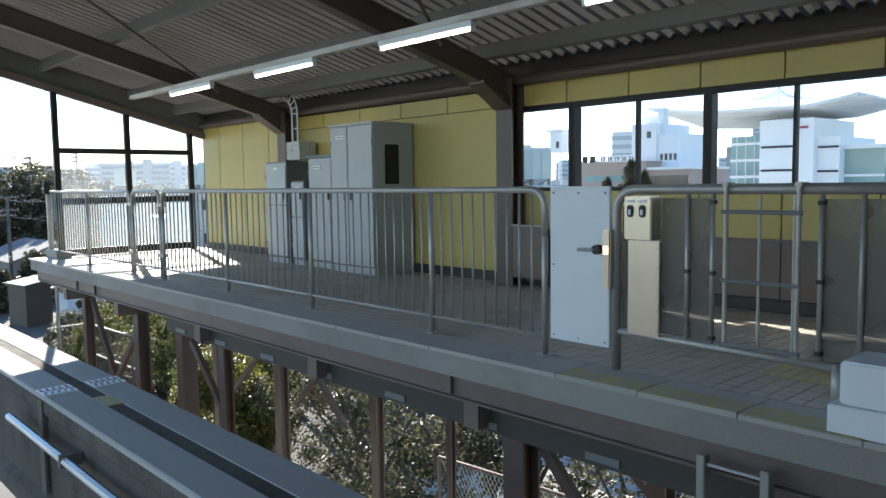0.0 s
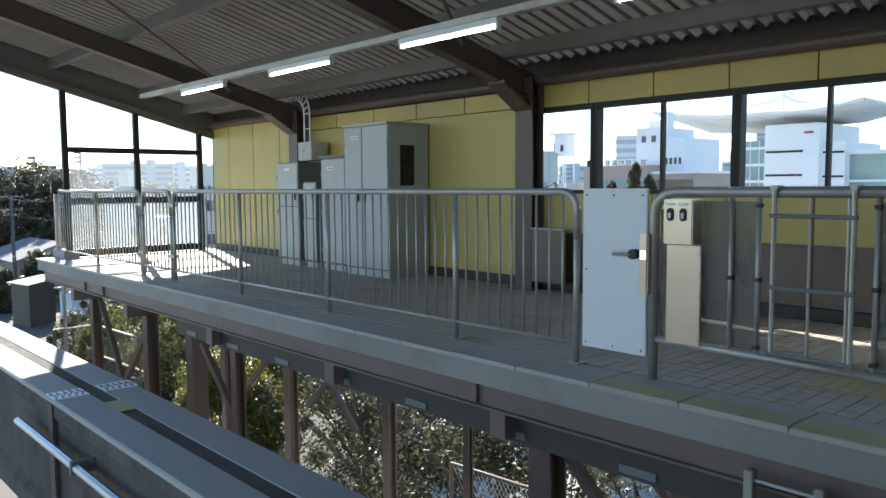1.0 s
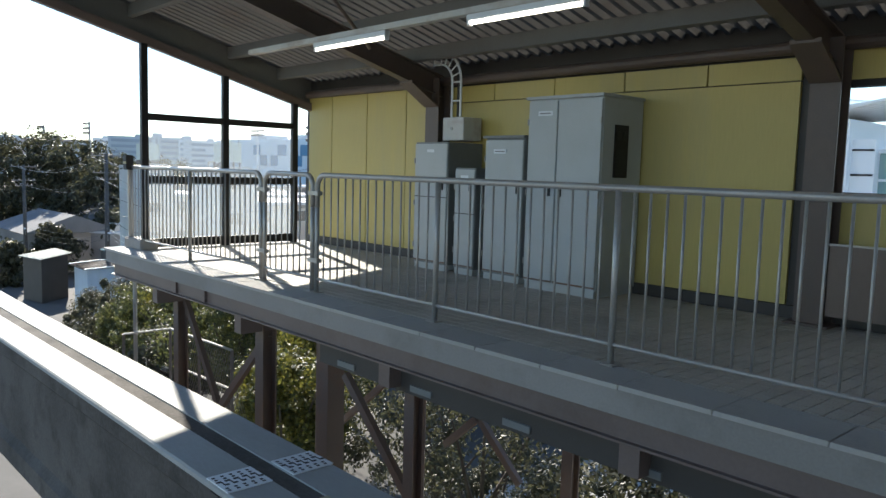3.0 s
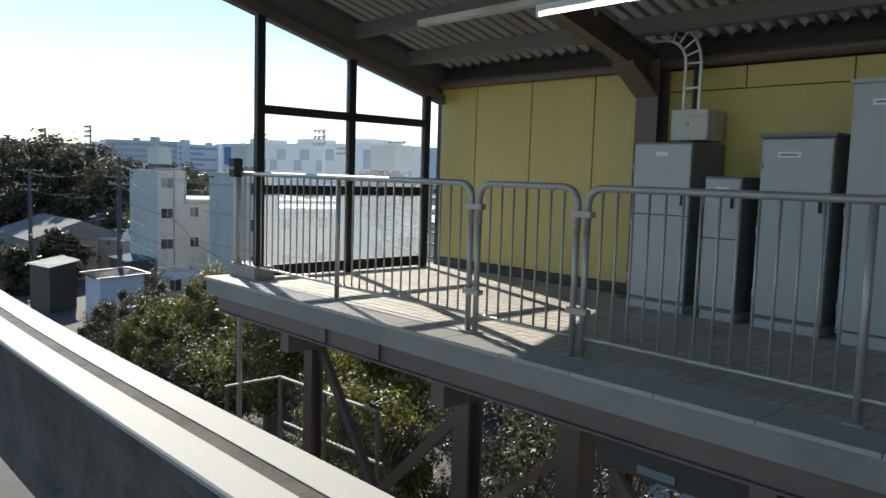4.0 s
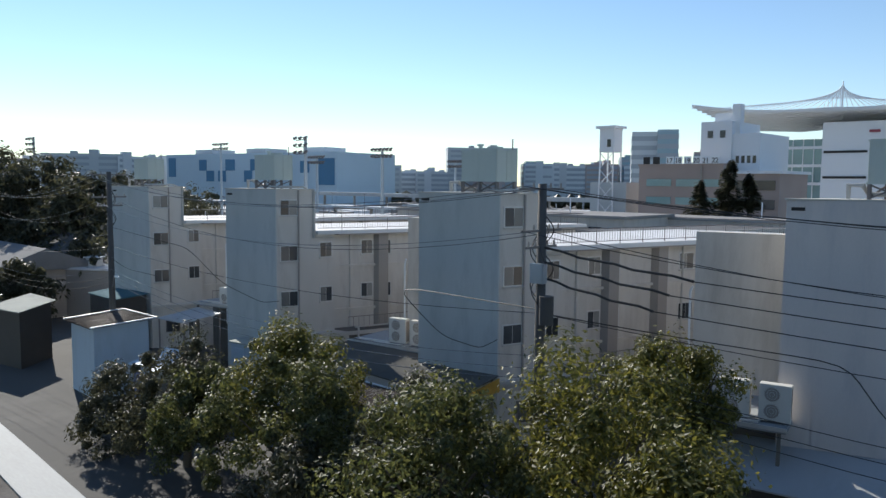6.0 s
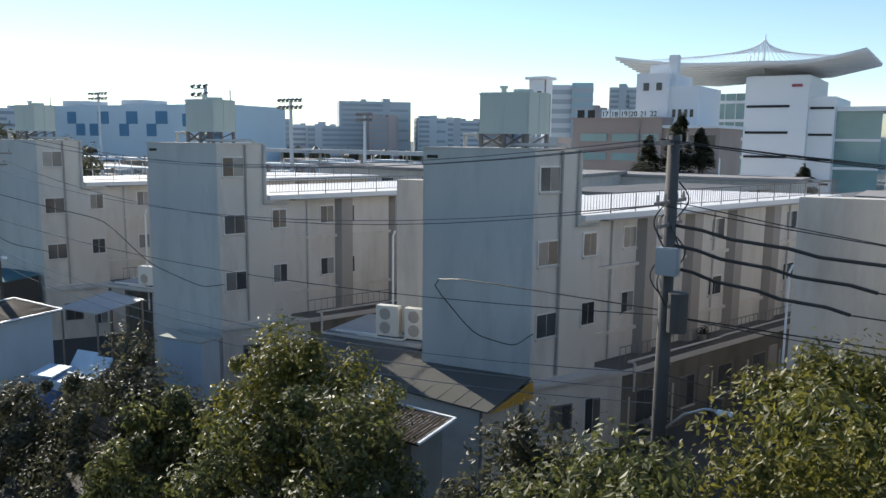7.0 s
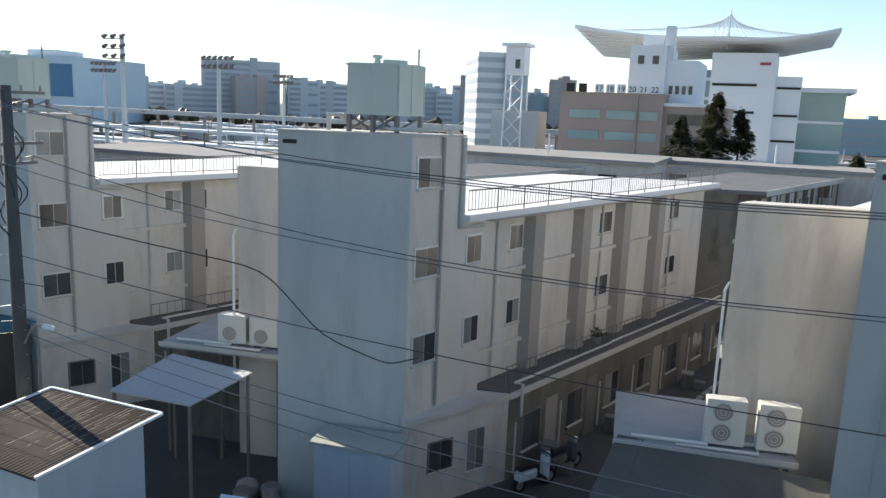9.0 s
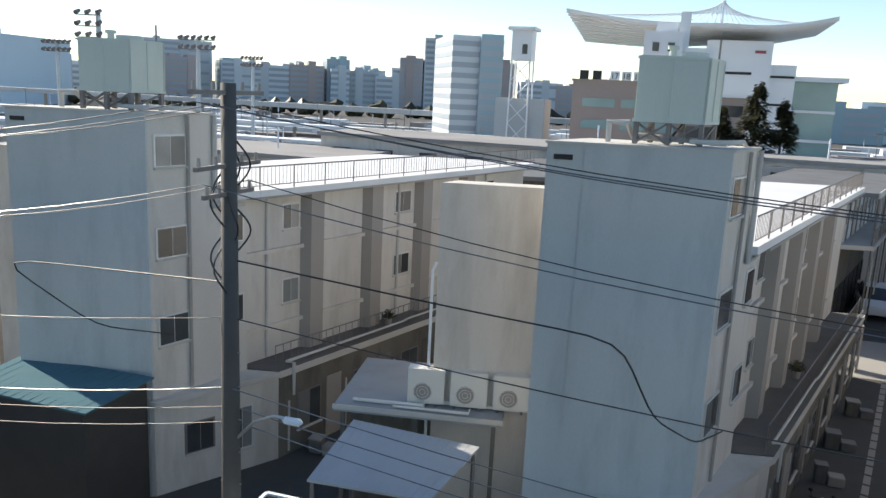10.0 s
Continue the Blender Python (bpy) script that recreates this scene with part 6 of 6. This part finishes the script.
wo = thing("white_office", (-52.9, 80.0, GZ), "white office block rising behind the brown office", "office building")
part("wall", box(B(), -3.3, 0.2, 3, 11, 0, 17.4), "white", wo)
part("wall", box(B(), 0.2, 3.2, 3.4, 12, 0, 16.0), "white", wo)
part("plant_room", box(B(), -2.4, -0.4, 4.5, 7, 17.4, 18.4), "white", wo)
part("chimney", box(B(), -0.2, 0.7, 4, 5, 16, 19.3), "white", wo)
facade_windows(wo, -2.5, -0.5, 3.0, (11.5, 15.6), 0.6, 0.8, 1.4)
facade_windows(wo, 0.6, 3.0, 3.4, (10.2, 12.8), 0.35, 0.8, 0.62)
facade_windows(wo, 0.6, 3.0, 3.4, (9.0,), 0.35, 0.7, 0.55, "greenglass")

# pale ground colour for a slab that throws light onto the arena roof
M["plaza"] = mat("pale_bounce_ground", (0.46, 0.44, 0.41), 0.9, scale=0.3, vary=0.15)
ar = thing("arena", (-46.6, 106.5, GZ), "white arena building with a winged cable-stayed roof", "arena")
ar.scale = (1.22, 1.22, 1.09)
part("wall", box(B(), -3.2, 2.9, 0, 12, 0, 17.0), "white", ar)
part("wall", box(B(), 2.9, 5.3, 1.0, 12, 0, 14.6), "white", ar)
for z in (4.8, 7.6, 10.4, 13.4):
    part("slit_window", box(B(), -3.0, 1.2, -0.08, 0.03, z, z + 0.28), "frame", ar)
    part("slit_window", box(B(), 3.0, 5.2, 0.92, 1.03, z - 0.2, z + 0.05), "frame", ar)
part("glass_entrance", box(B(), 1.6, 4.0, -0.3, 1.0, 0.5, 5.0), "greenglass", ar)
gh = part("glass_hall", box(B(), -7.4, -3.2, 1.5, 12, 0, 15.2), "greenglass", ar, "green glazed atrium with floor decks")
for z in (3, 5.2, 7.4, 9.6, 11.8, 14.0):
    part("floor_deck", box(B(), -7.5, -3.2, 1.3, 1.5, z, z + 0.35), "white", gh)
for x in (-6.7, -5.6, -4.5):
    part("glass_mullion", box(B(), x, x + 0.08, 1.38, 1.5, 0, 15.2), "white", gh)
gr = part("glass_wing", box(B(), 5.3, 9.4, 2.5, 11, 0, 13.0), "greenglass", ar, "green glazed side wing")
part("roof_slab", box(B(), 5.0, 10.2, 2.0, 11.5, 13.0, 13.5), "white", gr)
for z in (3.2, 6.4, 9.6):
    part("floor_deck", box(B(), 5.3, 9.4, 2.3, 2.5, z, z + 0.3), "white", gr)
mk = part("sign_mark", box(B(), 1.3, 2.3, -0.12, -0.02, 15.7, 16.0), mat("crimson_sign", (0.30, 0.06, 0.08), 0.5), ar, "crimson sign on the white wall")
# winged roof: two tilted slabs with ribs below
def wing(x0, z0, x1, z1, front, back, name):
    """A thin roof plate whose front edge is lifted and whose rear edge drops, ribbed on its underside."""
    bm = B()
    n = 8
    rows = []
    for i in range(n + 1):
        f = i / n
        x, z = x0 + (x1 - x0) * f, z0 + (z1 - z0) * f - 0.5 * math.sin(f * math.pi)
        rows.append((x, z + front[0] + (front[1] - front[0]) * f, z + back[0] + (back[1] - back[0]) * f))
    grid = [[bm.verts.new((x, -2.0, zf)), bm.verts.new((x, 13.0, zb)), bm.verts.new((x, 13.0, zb - 0.22)), bm.verts.new((x, -2.0, zf - 0.22))] for x, zf, zb in rows]
    for p, q in zip(grid, grid[1:]):
        for i in range(4):
            bm.faces.new((p[i], p[(i + 1) % 4], q[(i + 1) % 4], q[i]))
    bm.faces.new(grid[0][::-1]), bm.faces.new(grid[-1])
    bmesh.ops.recalc_face_normals(bm, faces=bm.faces)
    w = part(name, bm, "white", ar, "white winged roof slab")
    for i in range(12):
        y = -1.8 + i * 1.3
        f = (y + 2.0) / 15.0
        for p, q in zip(rows[::4], rows[4::4]):
            part("roof_rib", bar(B(), (p[0], y, p[1] + (p[2] - p[1]) * f - 0.3), (q[0], y, q[1] + (q[2] - q[1]) * f - 0.3), 0.16, 0.3), "white", w)


wing(-17.0, 18.9, -1.7, 18.3, (1.0, 0.3), (-1.1, -0.45), "roof_wing")
wing(-1.7, 18.3, 8.0, 19.3, (0.3, 0.15), (-0.45, -0.05), "roof_wing")
# added reflector: pale ground that brightens the roof wings from below
bm = B()
box(bm, -90, -10, 104, 118, GZ - 0.1, GZ + 0.015)
box(bm, -78, -25, 70, 103.99, GZ - 0.1, GZ + 0.02)
tagged(part("plaza", bm, "plaza"), "pale ground added round the arena to bounce light upwards", "plaza", kind="structure")
mast = part("mast", rod(B(), (-2.0, 2, 17.5), (-2.0, 2, 22.0), 0.14, 8, 0.06), "white", ar, "thin white roof mast")
for i in range(14):
    f = (i + 1) / 14
    part("stay_cable", rod(B(), (-2.0, 2, 21.7 - 0.13 * i), (-2.0 - 13.5 * f, 2, 18.3 + 1.4 * f), 0.035, 4), "white", mast)
    part("stay_cable", rod(B(), (-2.0, 2, 21.7 - 0.13 * i), (-2.0 + 9.4 * f, 2, 18.3 + 0.6 * f), 0.035, 4), "white", mast)
for i in range(7):
    part("strut", rod(B(), (-4.6 + i * 0.4, 2, 18.2), (-4.6 + i * 0.4, 2, 18.6 + i * 0.42), 0.04, 4), "white", mast)

# lattice watch tower
wt = thing("watch_tower", (-67.7, 83.0, GZ), "white cabin on a lattice tower", "watch tower")
wt.scale = (1.0, 1.0, 1.02)
part("cabin", box(B(), -1.0, 1.0, -1, 1, 14.0, 16.8, 0.03), "white", wt)
part("cabin_roof", box(B(), -1.35, 1.35, -1.35, 1.35, 16.8, 17.1), "white", wt)
part("window", box(B(), 0.1, 0.6, -1.05, -0.95, 14.6, 15.5), "win", wt)
for x in (-0.9, 0.9):
    for y in (-0.9, 0.9):
        part("leg", rod(B(), (x * 1.2, y * 1.2, 0), (x, y, 14), 0.09, 6), "white", wt)
for i in range(6):
    for s in (-1, 1):
        part("lattice", rod(B(), (-1.0 * s, -0.95, 2 * i + 2), (1.0 * s, -0.95, 2 * i + 4), 0.045, 5), "white", wt)
part("lower_house", box(B(), -2.4, 2.6, -0.6, 3, 0, 10.4), "far_grey", wt)


# ---- floodlight towers ----
def flood(x, y, top, w, one_side=False):
    f = thing("floodlight_mast", (x, y, GZ), "grey racecourse floodlight mast with lamp heads", "floodlight mast", "floodlight masts")
    h = top - GZ
    part("mast", rod(B(), (0, 0, 0), (0, 0, h), 0.3, 8, 0.2), "far_grey", f)
    for k, z in enumerate((h - 0.1, h - 1.0, h - 1.9)):
        if k == 2 and not one_side:
            continue
        a, b2 = (-w, 0.2) if one_side else (-w, w)
        part("lamp_bar", box(B(), a, b2, -0.06, 0.06, z - 0.1, z), "rail", f)
        n = 3 if one_side else 6
        for i in range(n):
            lx = a + (b2 - a) * i / (n - 1)
            part("lamp_head", rod(B(), (lx, -0.34, z + 0.1), (lx, 0.1, z + 0.34), 0.22, 10, 0.13), "rail", f)
    return f


for x, y, top, w, o in ((-98.8, 60.2, 6.7, 2.0, True), (-98.4, 73.2, 5.7, 1.9, False), (-158.0, 83.5, 8.5, 2.6, False), (-158.0, 48.0, 8.0, 2.6, True), (-132.0, 33.0, 5.9, 2.2, True), (-123.7, 81.3, 5.3, 1.9, False), (-109.0, 100.3, 4.9, 1.5, False)):
    flood(x, y, top, w, o)

# ---- racecourse grounds: low roofs, walls, fences, vehicles far off ----
rnd = random.Random(9)
me_pal = ("far_grey", "white", "pier", "rail", "tin")
fields = {m: B() for m in me_pal}
for i in range(900):
    x, y = rnd.uniform(-210, 10), rnd.uniform(58, 210)
    if -66 < x < -30 and 66 < y < 104:
        continue
    w, d, h = rnd.choice(((1.8, 4.2, 1.4), (2.2, 5.5, 2.0), (6, 3, 2.6), (12, 4, 3.0), (9, 0.3, 1.6), (0.15, 0.15, 5.0)))
    box(fields[rnd.choice(me_pal)], x - w / 2, x + w / 2, y - d / 2, y + d / 2, GZ, GZ + h * rnd.uniform(0.8, 1.3))
for k, (m, bm) in enumerate(fields.items()):
    tagged(part("far_clutter", bm, m), "low sheds, walls and parked vehicles across the racecourse", "clutter", kind="stuff")
for x0, x1, y, z, h, m in ((-230, -60, 150, -3.0, 1.0, "tin"), (-240, -80, 120, -5.0, 0.5, "white"), (-190, -66, 96, -5.6, 0.4, "white")):
    vd = thing("long_walkway", ((x0 + x1) / 2, y, GZ), "long pale elevated walkway across the racecourse", "walkway", "walkways")
    L = (x1 - x0) / 2
    part("deck", box(B(), -L, L, -1.5, 1.5, z - GZ, z - GZ + h), m, vd)
    for i in range(12):
        part("pier", box(B(), -L + (i + 0.5) * L / 6 - 0.2, -L + (i + 0.5) * L / 6 + 0.2, -0.3, 0.3, 0, z - GZ), "pier", vd)
# low stable roofs behind the blocks
for i, (x, y, w, d, h) in enumerate(((-62, 58, 26, 8, 7.6), (-46, 64, 20, 5, 7.4), (-80, 50, 20, 8, 6.6), (-18, 56, 26, 6, 7.0), (-100, 44, 22, 9, 5.4))):
    b5 = thing("stable_building", (x, y, GZ), "low cream stable building with a pale flat roof", "stable building", "stable buildings")
    part("wall", box(B(), -w / 2, w / 2, -d / 2, d / 2, 0, h), "cream", b5)
    part("roof", box(B(), -w / 2 - 0.2, w / 2 + 0.2, -d / 2 - 0.2, d / 2 + 0.2, h, h + 0.25), "farroof", b5)
    facade_windows(b5, -w / 2 + 1, w / 2 - 1, -d / 2, (h - 1.6,), 1.2, 0.9, 3.1)
    part("roof_lamp", tube(B(), [(w * 0.2, 0, h), (w * 0.2, 0, h + 1.6)], 0.06, 6), "white", b5)
# low houses along the lane
M["greytile"] = mat("grey_tile_roof", (0.20, 0.20, 0.20), 0.9, scale=1, vary=0.2, stain=(0.12, 0.12, 0.11), stain_amount=0.5, spec=0.15)
for i, (x, y, w, d, h) in enumerate(((-84, 21, 11, 8, 4.6), (-92, 27, 12, 7, 5.0), (-78, 29, 9, 6, 4.6), (-104, 24, 13, 8, 4.6))):
    b6 = thing("low_house", (x, y, GZ), "low house with a grey pitched roof beside the lane", "house", "low houses")
    part("wall", box(B(), -w / 2, w / 2, -d / 2, d / 2, 0, h - 0.9), "pier", b6)
    bm = B()
    vs = [bm.verts.new(v) for v in ((-w / 2 - 0.4, -d / 2 - 0.4, h - 0.9), (w / 2 + 0.4, -d / 2 - 0.4, h - 0.9), (w / 2 + 0.4, d / 2 + 0.4, h - 0.9), (-w / 2 - 0.4, d / 2 + 0.4, h - 0.9), (-w / 2 - 0.4, 0, h + 0.7), (w / 2 + 0.4, 0, h + 0.7))]
    bmesh.ops.convex_hull(bm, input=vs)
    part("roof", bm, "slateroof" if i % 2 else "greytile", b6)
    facade_windows(b6, -w / 2 + 0.8, w / 2 - 0.8, -d / 2, (1.2,), 1.0, 1.0, 2.4)


# ---- far city ----
def tower(x, y, w, top, material, label, floors=None, seed=0):
    """A far block with a dark window band to each storey, a stair core and roof gear."""
    rr = random.Random(seed)
    t = thing("city_block", (x, y, GZ), label, "city building", "far city")
    t.rotation_euler = (0, 0, math.atan2(y, x) - math.pi / 2 + rr.uniform(-0.15, 0.15))
    h = top - GZ
    d = 14
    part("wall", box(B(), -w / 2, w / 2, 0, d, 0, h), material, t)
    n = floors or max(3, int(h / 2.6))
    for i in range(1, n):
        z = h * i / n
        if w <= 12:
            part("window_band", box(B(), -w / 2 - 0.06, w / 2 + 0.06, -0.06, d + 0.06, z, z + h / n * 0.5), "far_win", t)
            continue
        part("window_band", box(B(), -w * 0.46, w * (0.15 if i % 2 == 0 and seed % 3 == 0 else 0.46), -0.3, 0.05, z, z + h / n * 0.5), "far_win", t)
    if w > 9:
        k = rr.uniform(-0.3, 0.3) * w
        part("stair_core", box(B(), k - 2, k + 2, -0.6, 8, 0, h + rr.uniform(1, 2.4)), material, t)
        part("roof_gear", box(B(), -k - 1.5, -k + 1.5, 2, 6, h, h + 1.2), material, t)
    return t


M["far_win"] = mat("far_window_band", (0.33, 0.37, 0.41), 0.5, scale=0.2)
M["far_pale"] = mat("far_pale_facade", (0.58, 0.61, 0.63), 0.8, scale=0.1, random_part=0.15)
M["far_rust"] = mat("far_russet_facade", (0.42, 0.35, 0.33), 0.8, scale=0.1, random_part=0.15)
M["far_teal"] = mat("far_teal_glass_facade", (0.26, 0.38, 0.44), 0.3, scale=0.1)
CITY_A = ((-301, 336, 40, 21.0), (-327, 313, 25, 7.6), (-290, 330, 16, 12.5), (-275, 354, 16, 12.2), (-259, 364, 22, 11.1), (-245, 372, 18, 12.0), (-232, 382, 12, 16.0),
          (-219, 388, 16, 10.5), (-207, 391, 14, 8.3), (-196, 395, 12, 18.5), (-183, 401, 15, 29.2), (-174, 403, 12, 25.5), (-150, 410, 14, 18.0), (-165, 412, 17, 9.1))
CITY_B = ((-385, 148, 36, 13.3), (-374, 170, 20, 12.3), (-397, 110, 30, 10.5), (-317, 268, 28, 10.0), (-130, 415, 22, 9.0), (-110, 420, 26, 8.0), (-9, 303, 40, 3.0),
          (-40, 330, 30, 5.0), (30, 320, 50, 5.5), (80, 300, 40, 8.0), (-420, 80, 40, 12.0), (-430, 30, 40, 11.0), (-440, -30, 50, 13.0))
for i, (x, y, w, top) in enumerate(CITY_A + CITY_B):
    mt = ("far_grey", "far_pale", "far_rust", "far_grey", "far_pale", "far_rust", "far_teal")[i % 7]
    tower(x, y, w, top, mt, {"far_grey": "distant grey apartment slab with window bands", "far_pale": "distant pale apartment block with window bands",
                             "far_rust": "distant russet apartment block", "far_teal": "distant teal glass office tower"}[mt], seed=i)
rs = random.Random(77)
for i in range(34):
    an = radians(93 + i * 2.35)
    dist = rs.uniform(440, 520)
    mt = rs.choice(("far_grey", "far_pale", "far_rust", "far_pale", "far_teal"))
    tower(dist * math.cos(an), dist * math.sin(an), rs.uniform(9, 22), rs.uniform(6.5, 13.5), mt, {"far_grey": "distant grey apartment slab with window bands", "far_pale": "distant pale apartment block with window bands",
          "far_rust": "distant russet apartment block", "far_teal": "distant teal glass office tower"}[mt], rs.randint(5, 9), 100 + i)
tower(-82.4, 127, 3.6, 10.9, "far_teal", "slim dark glass slab beside the grey apartment block", 12, 4)
tower(-86.2, 126, 4.8, 10.6, "far_grey", "tall grey apartment block near the watch tower", 12, 3)
wh = thing("warehouse", (-318, 191, GZ), "long white warehouse with blue chequer cladding", "warehouse")
wh.rotation_euler = (0, 0, radians(10))
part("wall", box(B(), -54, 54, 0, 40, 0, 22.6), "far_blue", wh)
M["cobalt"] = mat("cobalt_cladding", (0.10, 0.24, 0.38), 0.6, scale=0.2)
for x, z, w, h in ((-52, 12, 5, 9), (-30, 15, 5, 5), (-25, 10, 5, 5), (-12, 15, 6, 5), (-17, 10, 5, 5), (4, 15, 6, 5), (0, 10, 5, 5), (20, 15, 6, 5), (15, 10, 5, 5), (44, 9, 9, 11), (34, 14, 5, 5)):
    part("cladding_panel", box(B(), x, x + w, -0.3, 0.05, z, z + h), "cobalt", wh)
for x in (-40, -5, 30):
    part("plant_room", box(B(), x, x + 12, 6, 20, 22.6, 25.0), "far_pale", wh)
bm = B()
for i in range(160):
    x = -420 + i * 3.2
    y = 150 + 0.55 * (x + 420) + rnd.uniform(-8, 8)
    bmesh.ops.create_icosphere(bm, subdivisions=1, radius=rnd.uniform(2.2, 3.6), matrix=Matrix.Translation((x, y, GZ + rnd.uniform(1.5, 3.4))))
for v in bm.verts:
    v.co += Vector((rnd.uniform(-0.6, 0.6), rnd.uniform(-0.6, 0.6), rnd.uniform(-0.6, 0.6)))
tagged(part("far_tree_belt", bm, "leaf_dark"), "far dark belt of trees before the city", "trees", kind="stuff")

fa = thing("flat_annexe", (-79.0, 24.0, GZ), "low flat white roof with two box vents", "annexe")
fa.rotation_euler = (0, 0, radians(32))
part("wall", box(B(), -5, 5, -1.6, 1.6, 0, 3.6), "pier", fa)
part("roof_slab", box(B(), -5.1, 5.1, -1.7, 1.7, 3.6, 3.75), "roofwhite", fa)
for x in (0.5, 3.6):
    part("box_vent", box(B(), x, x + 0.9, -0.5, 0.4, 3.75, 4.4, 0.03), "acwhite", fa)
    part("vent_cap", box(B(), x - 0.1, x + 1.0, -0.6, 0.5, 4.4, 4.48), "whitepanel", fa)

# racecourse rails in long rows
for k in range(15):
    y0 = 56 + k * 10.5
    bm = B()
    box(bm, -230, -66 if 60 < y0 < 112 else -5, y0 - 0.06, y0 + 0.06, GZ + 1.0, GZ + 1.16)
    for i in range(28 if 60 < y0 < 112 else 38):
        box(bm, -229 + i * 5.9, -228.85 + i * 5.9, y0 - 0.05, y0 + 0.05, GZ, GZ + 1.0)
    tagged(part("race_rails", bm, "white" if k % 2 else "ledge"), "long white racecourse running rail on posts", "rail", kind="stuff")
for k in range(26):
    x, y = -215 + k * 7.7, 62 + (k * 37 % 120)
    if -68 < x < -28 and 64 < y < 120:
        continue
    lp = thing("yard_lamp", (x, y, GZ), "thin grey lamp post across the racecourse", "lamp post", "racecourse lamps")
    part("post", rod(B(), (0, 0, 0), (0, 0, 7.5), 0.08, 6, 0.05), "rail", lp)
    part("lamp_head", box(B(), -0.5, 0.5, -0.12, 0.12, 7.5, 7.65), "rail", lp)

# ---- platform surface pieces ----
paving = thing("platform_paving", (0, 0, 0), "small grey floor tiles with pale ribbed edge blocks", "paving", kind="structure")
BL = 0.573
me = B()
box(me, -BL / 2 + 0.002, BL / 2 - 0.002, 0.0, 0.36, -0.028, 0.0, 0.003)
XB = -3.83 - 18 * BL
blk = part("edge_block", me, "edge", paving, loc=(XB + BL / 2, EY, 0))
part("edge_block", box(B(), X0, XB - 0.004, EY, EY + 0.36, -0.028, 0.0, 0.003), "edge", paving)
for i in range(1, int((X1 - XB) / BL)):
    x = XB + BL / 2 + i * BL
    ob = piece("edge_block", blk.data, paving, (x, EY, random.uniform(-0.003, 0.0)))
for i in (19, 20, 21):
    x = XB + BL / 2 + i * BL
    part("painted_nosing", box(B(), x - BL / 2 + 0.01, x + BL / 2 - 0.01, EY + 0.004, EY + 0.2, 0.0, 0.0035), "yellow_edge", paving, "faded yellow paint on the edge block")
# tiles: singly where the camera comes nearest, joined beyond
tm = B()
box(tm, -0.0462, 0.0462, -0.0462, 0.0462, -0.025, 0.0)
TY0 = EY + 0.37
cols, rowsn = int((X1 - X0) / 0.1), int((WY - TY0) / 0.1)
tile = None
rest_v, rest_f = [], []
count = 0
for i in range(cols):
    for j in range(rowsn):
        x, y = X0 + 0.05 + i * 0.1, TY0 + 0.05 + j * 0.1
        z = random.uniform(-0.002, 0.0)
        if -13.0 < x < -9.8 and j < 11 and count < 300:
            count += 1
            if tile is None:
                tile = part("tile", tm, "tile", paving, loc=(x, y, z))
            else:
                piece("tile", tile.data, paving, (x, y, z))
        else:
            k = len(rest_v)
            a = 0.0462
            rest_v += [(x - a, y - a, z), (x + a, y - a, z), (x + a, y + a, z), (x - a, y + a, z), (x - a, y - a, z - 0.02), (x + a, y - a, z - 0.02), (x + a, y + a, z - 0.02), (x - a, y + a, z - 0.02)]
            rest_f += [(k, k + 1, k + 2, k + 3), (k, k + 4, k + 5, k + 1), (k + 1, k + 5, k + 6, k + 2), (k + 2, k + 6, k + 7, k + 3), (k + 3, k + 7, k + 4, k)]
rm = bpy.data.meshes.new("tiles")
rm.from_pydata(rest_v, [], rest_f)
rm.materials.append(M["tile"])
ro = new("tiles", rm)
ro.parent = paving
ro["kind"] = "stuff"
tac = part("tactile_plate", box(B(), -2.4, -1.95, 2.92, 3.3, 0.0, 0.006, 0.002), "yellow_edge", paving, "worn yellow tactile plate")
for i in range(6):
    for j in range(6):
        part("tactile_stud", rod(B(), (-2.36 + i * 0.075, 2.96 + j * 0.06, 0.006), (-2.36 + i * 0.075, 2.96 + j * 0.06, 0.011), 0.016, 8, 0.011), "yellow_edge", tac)
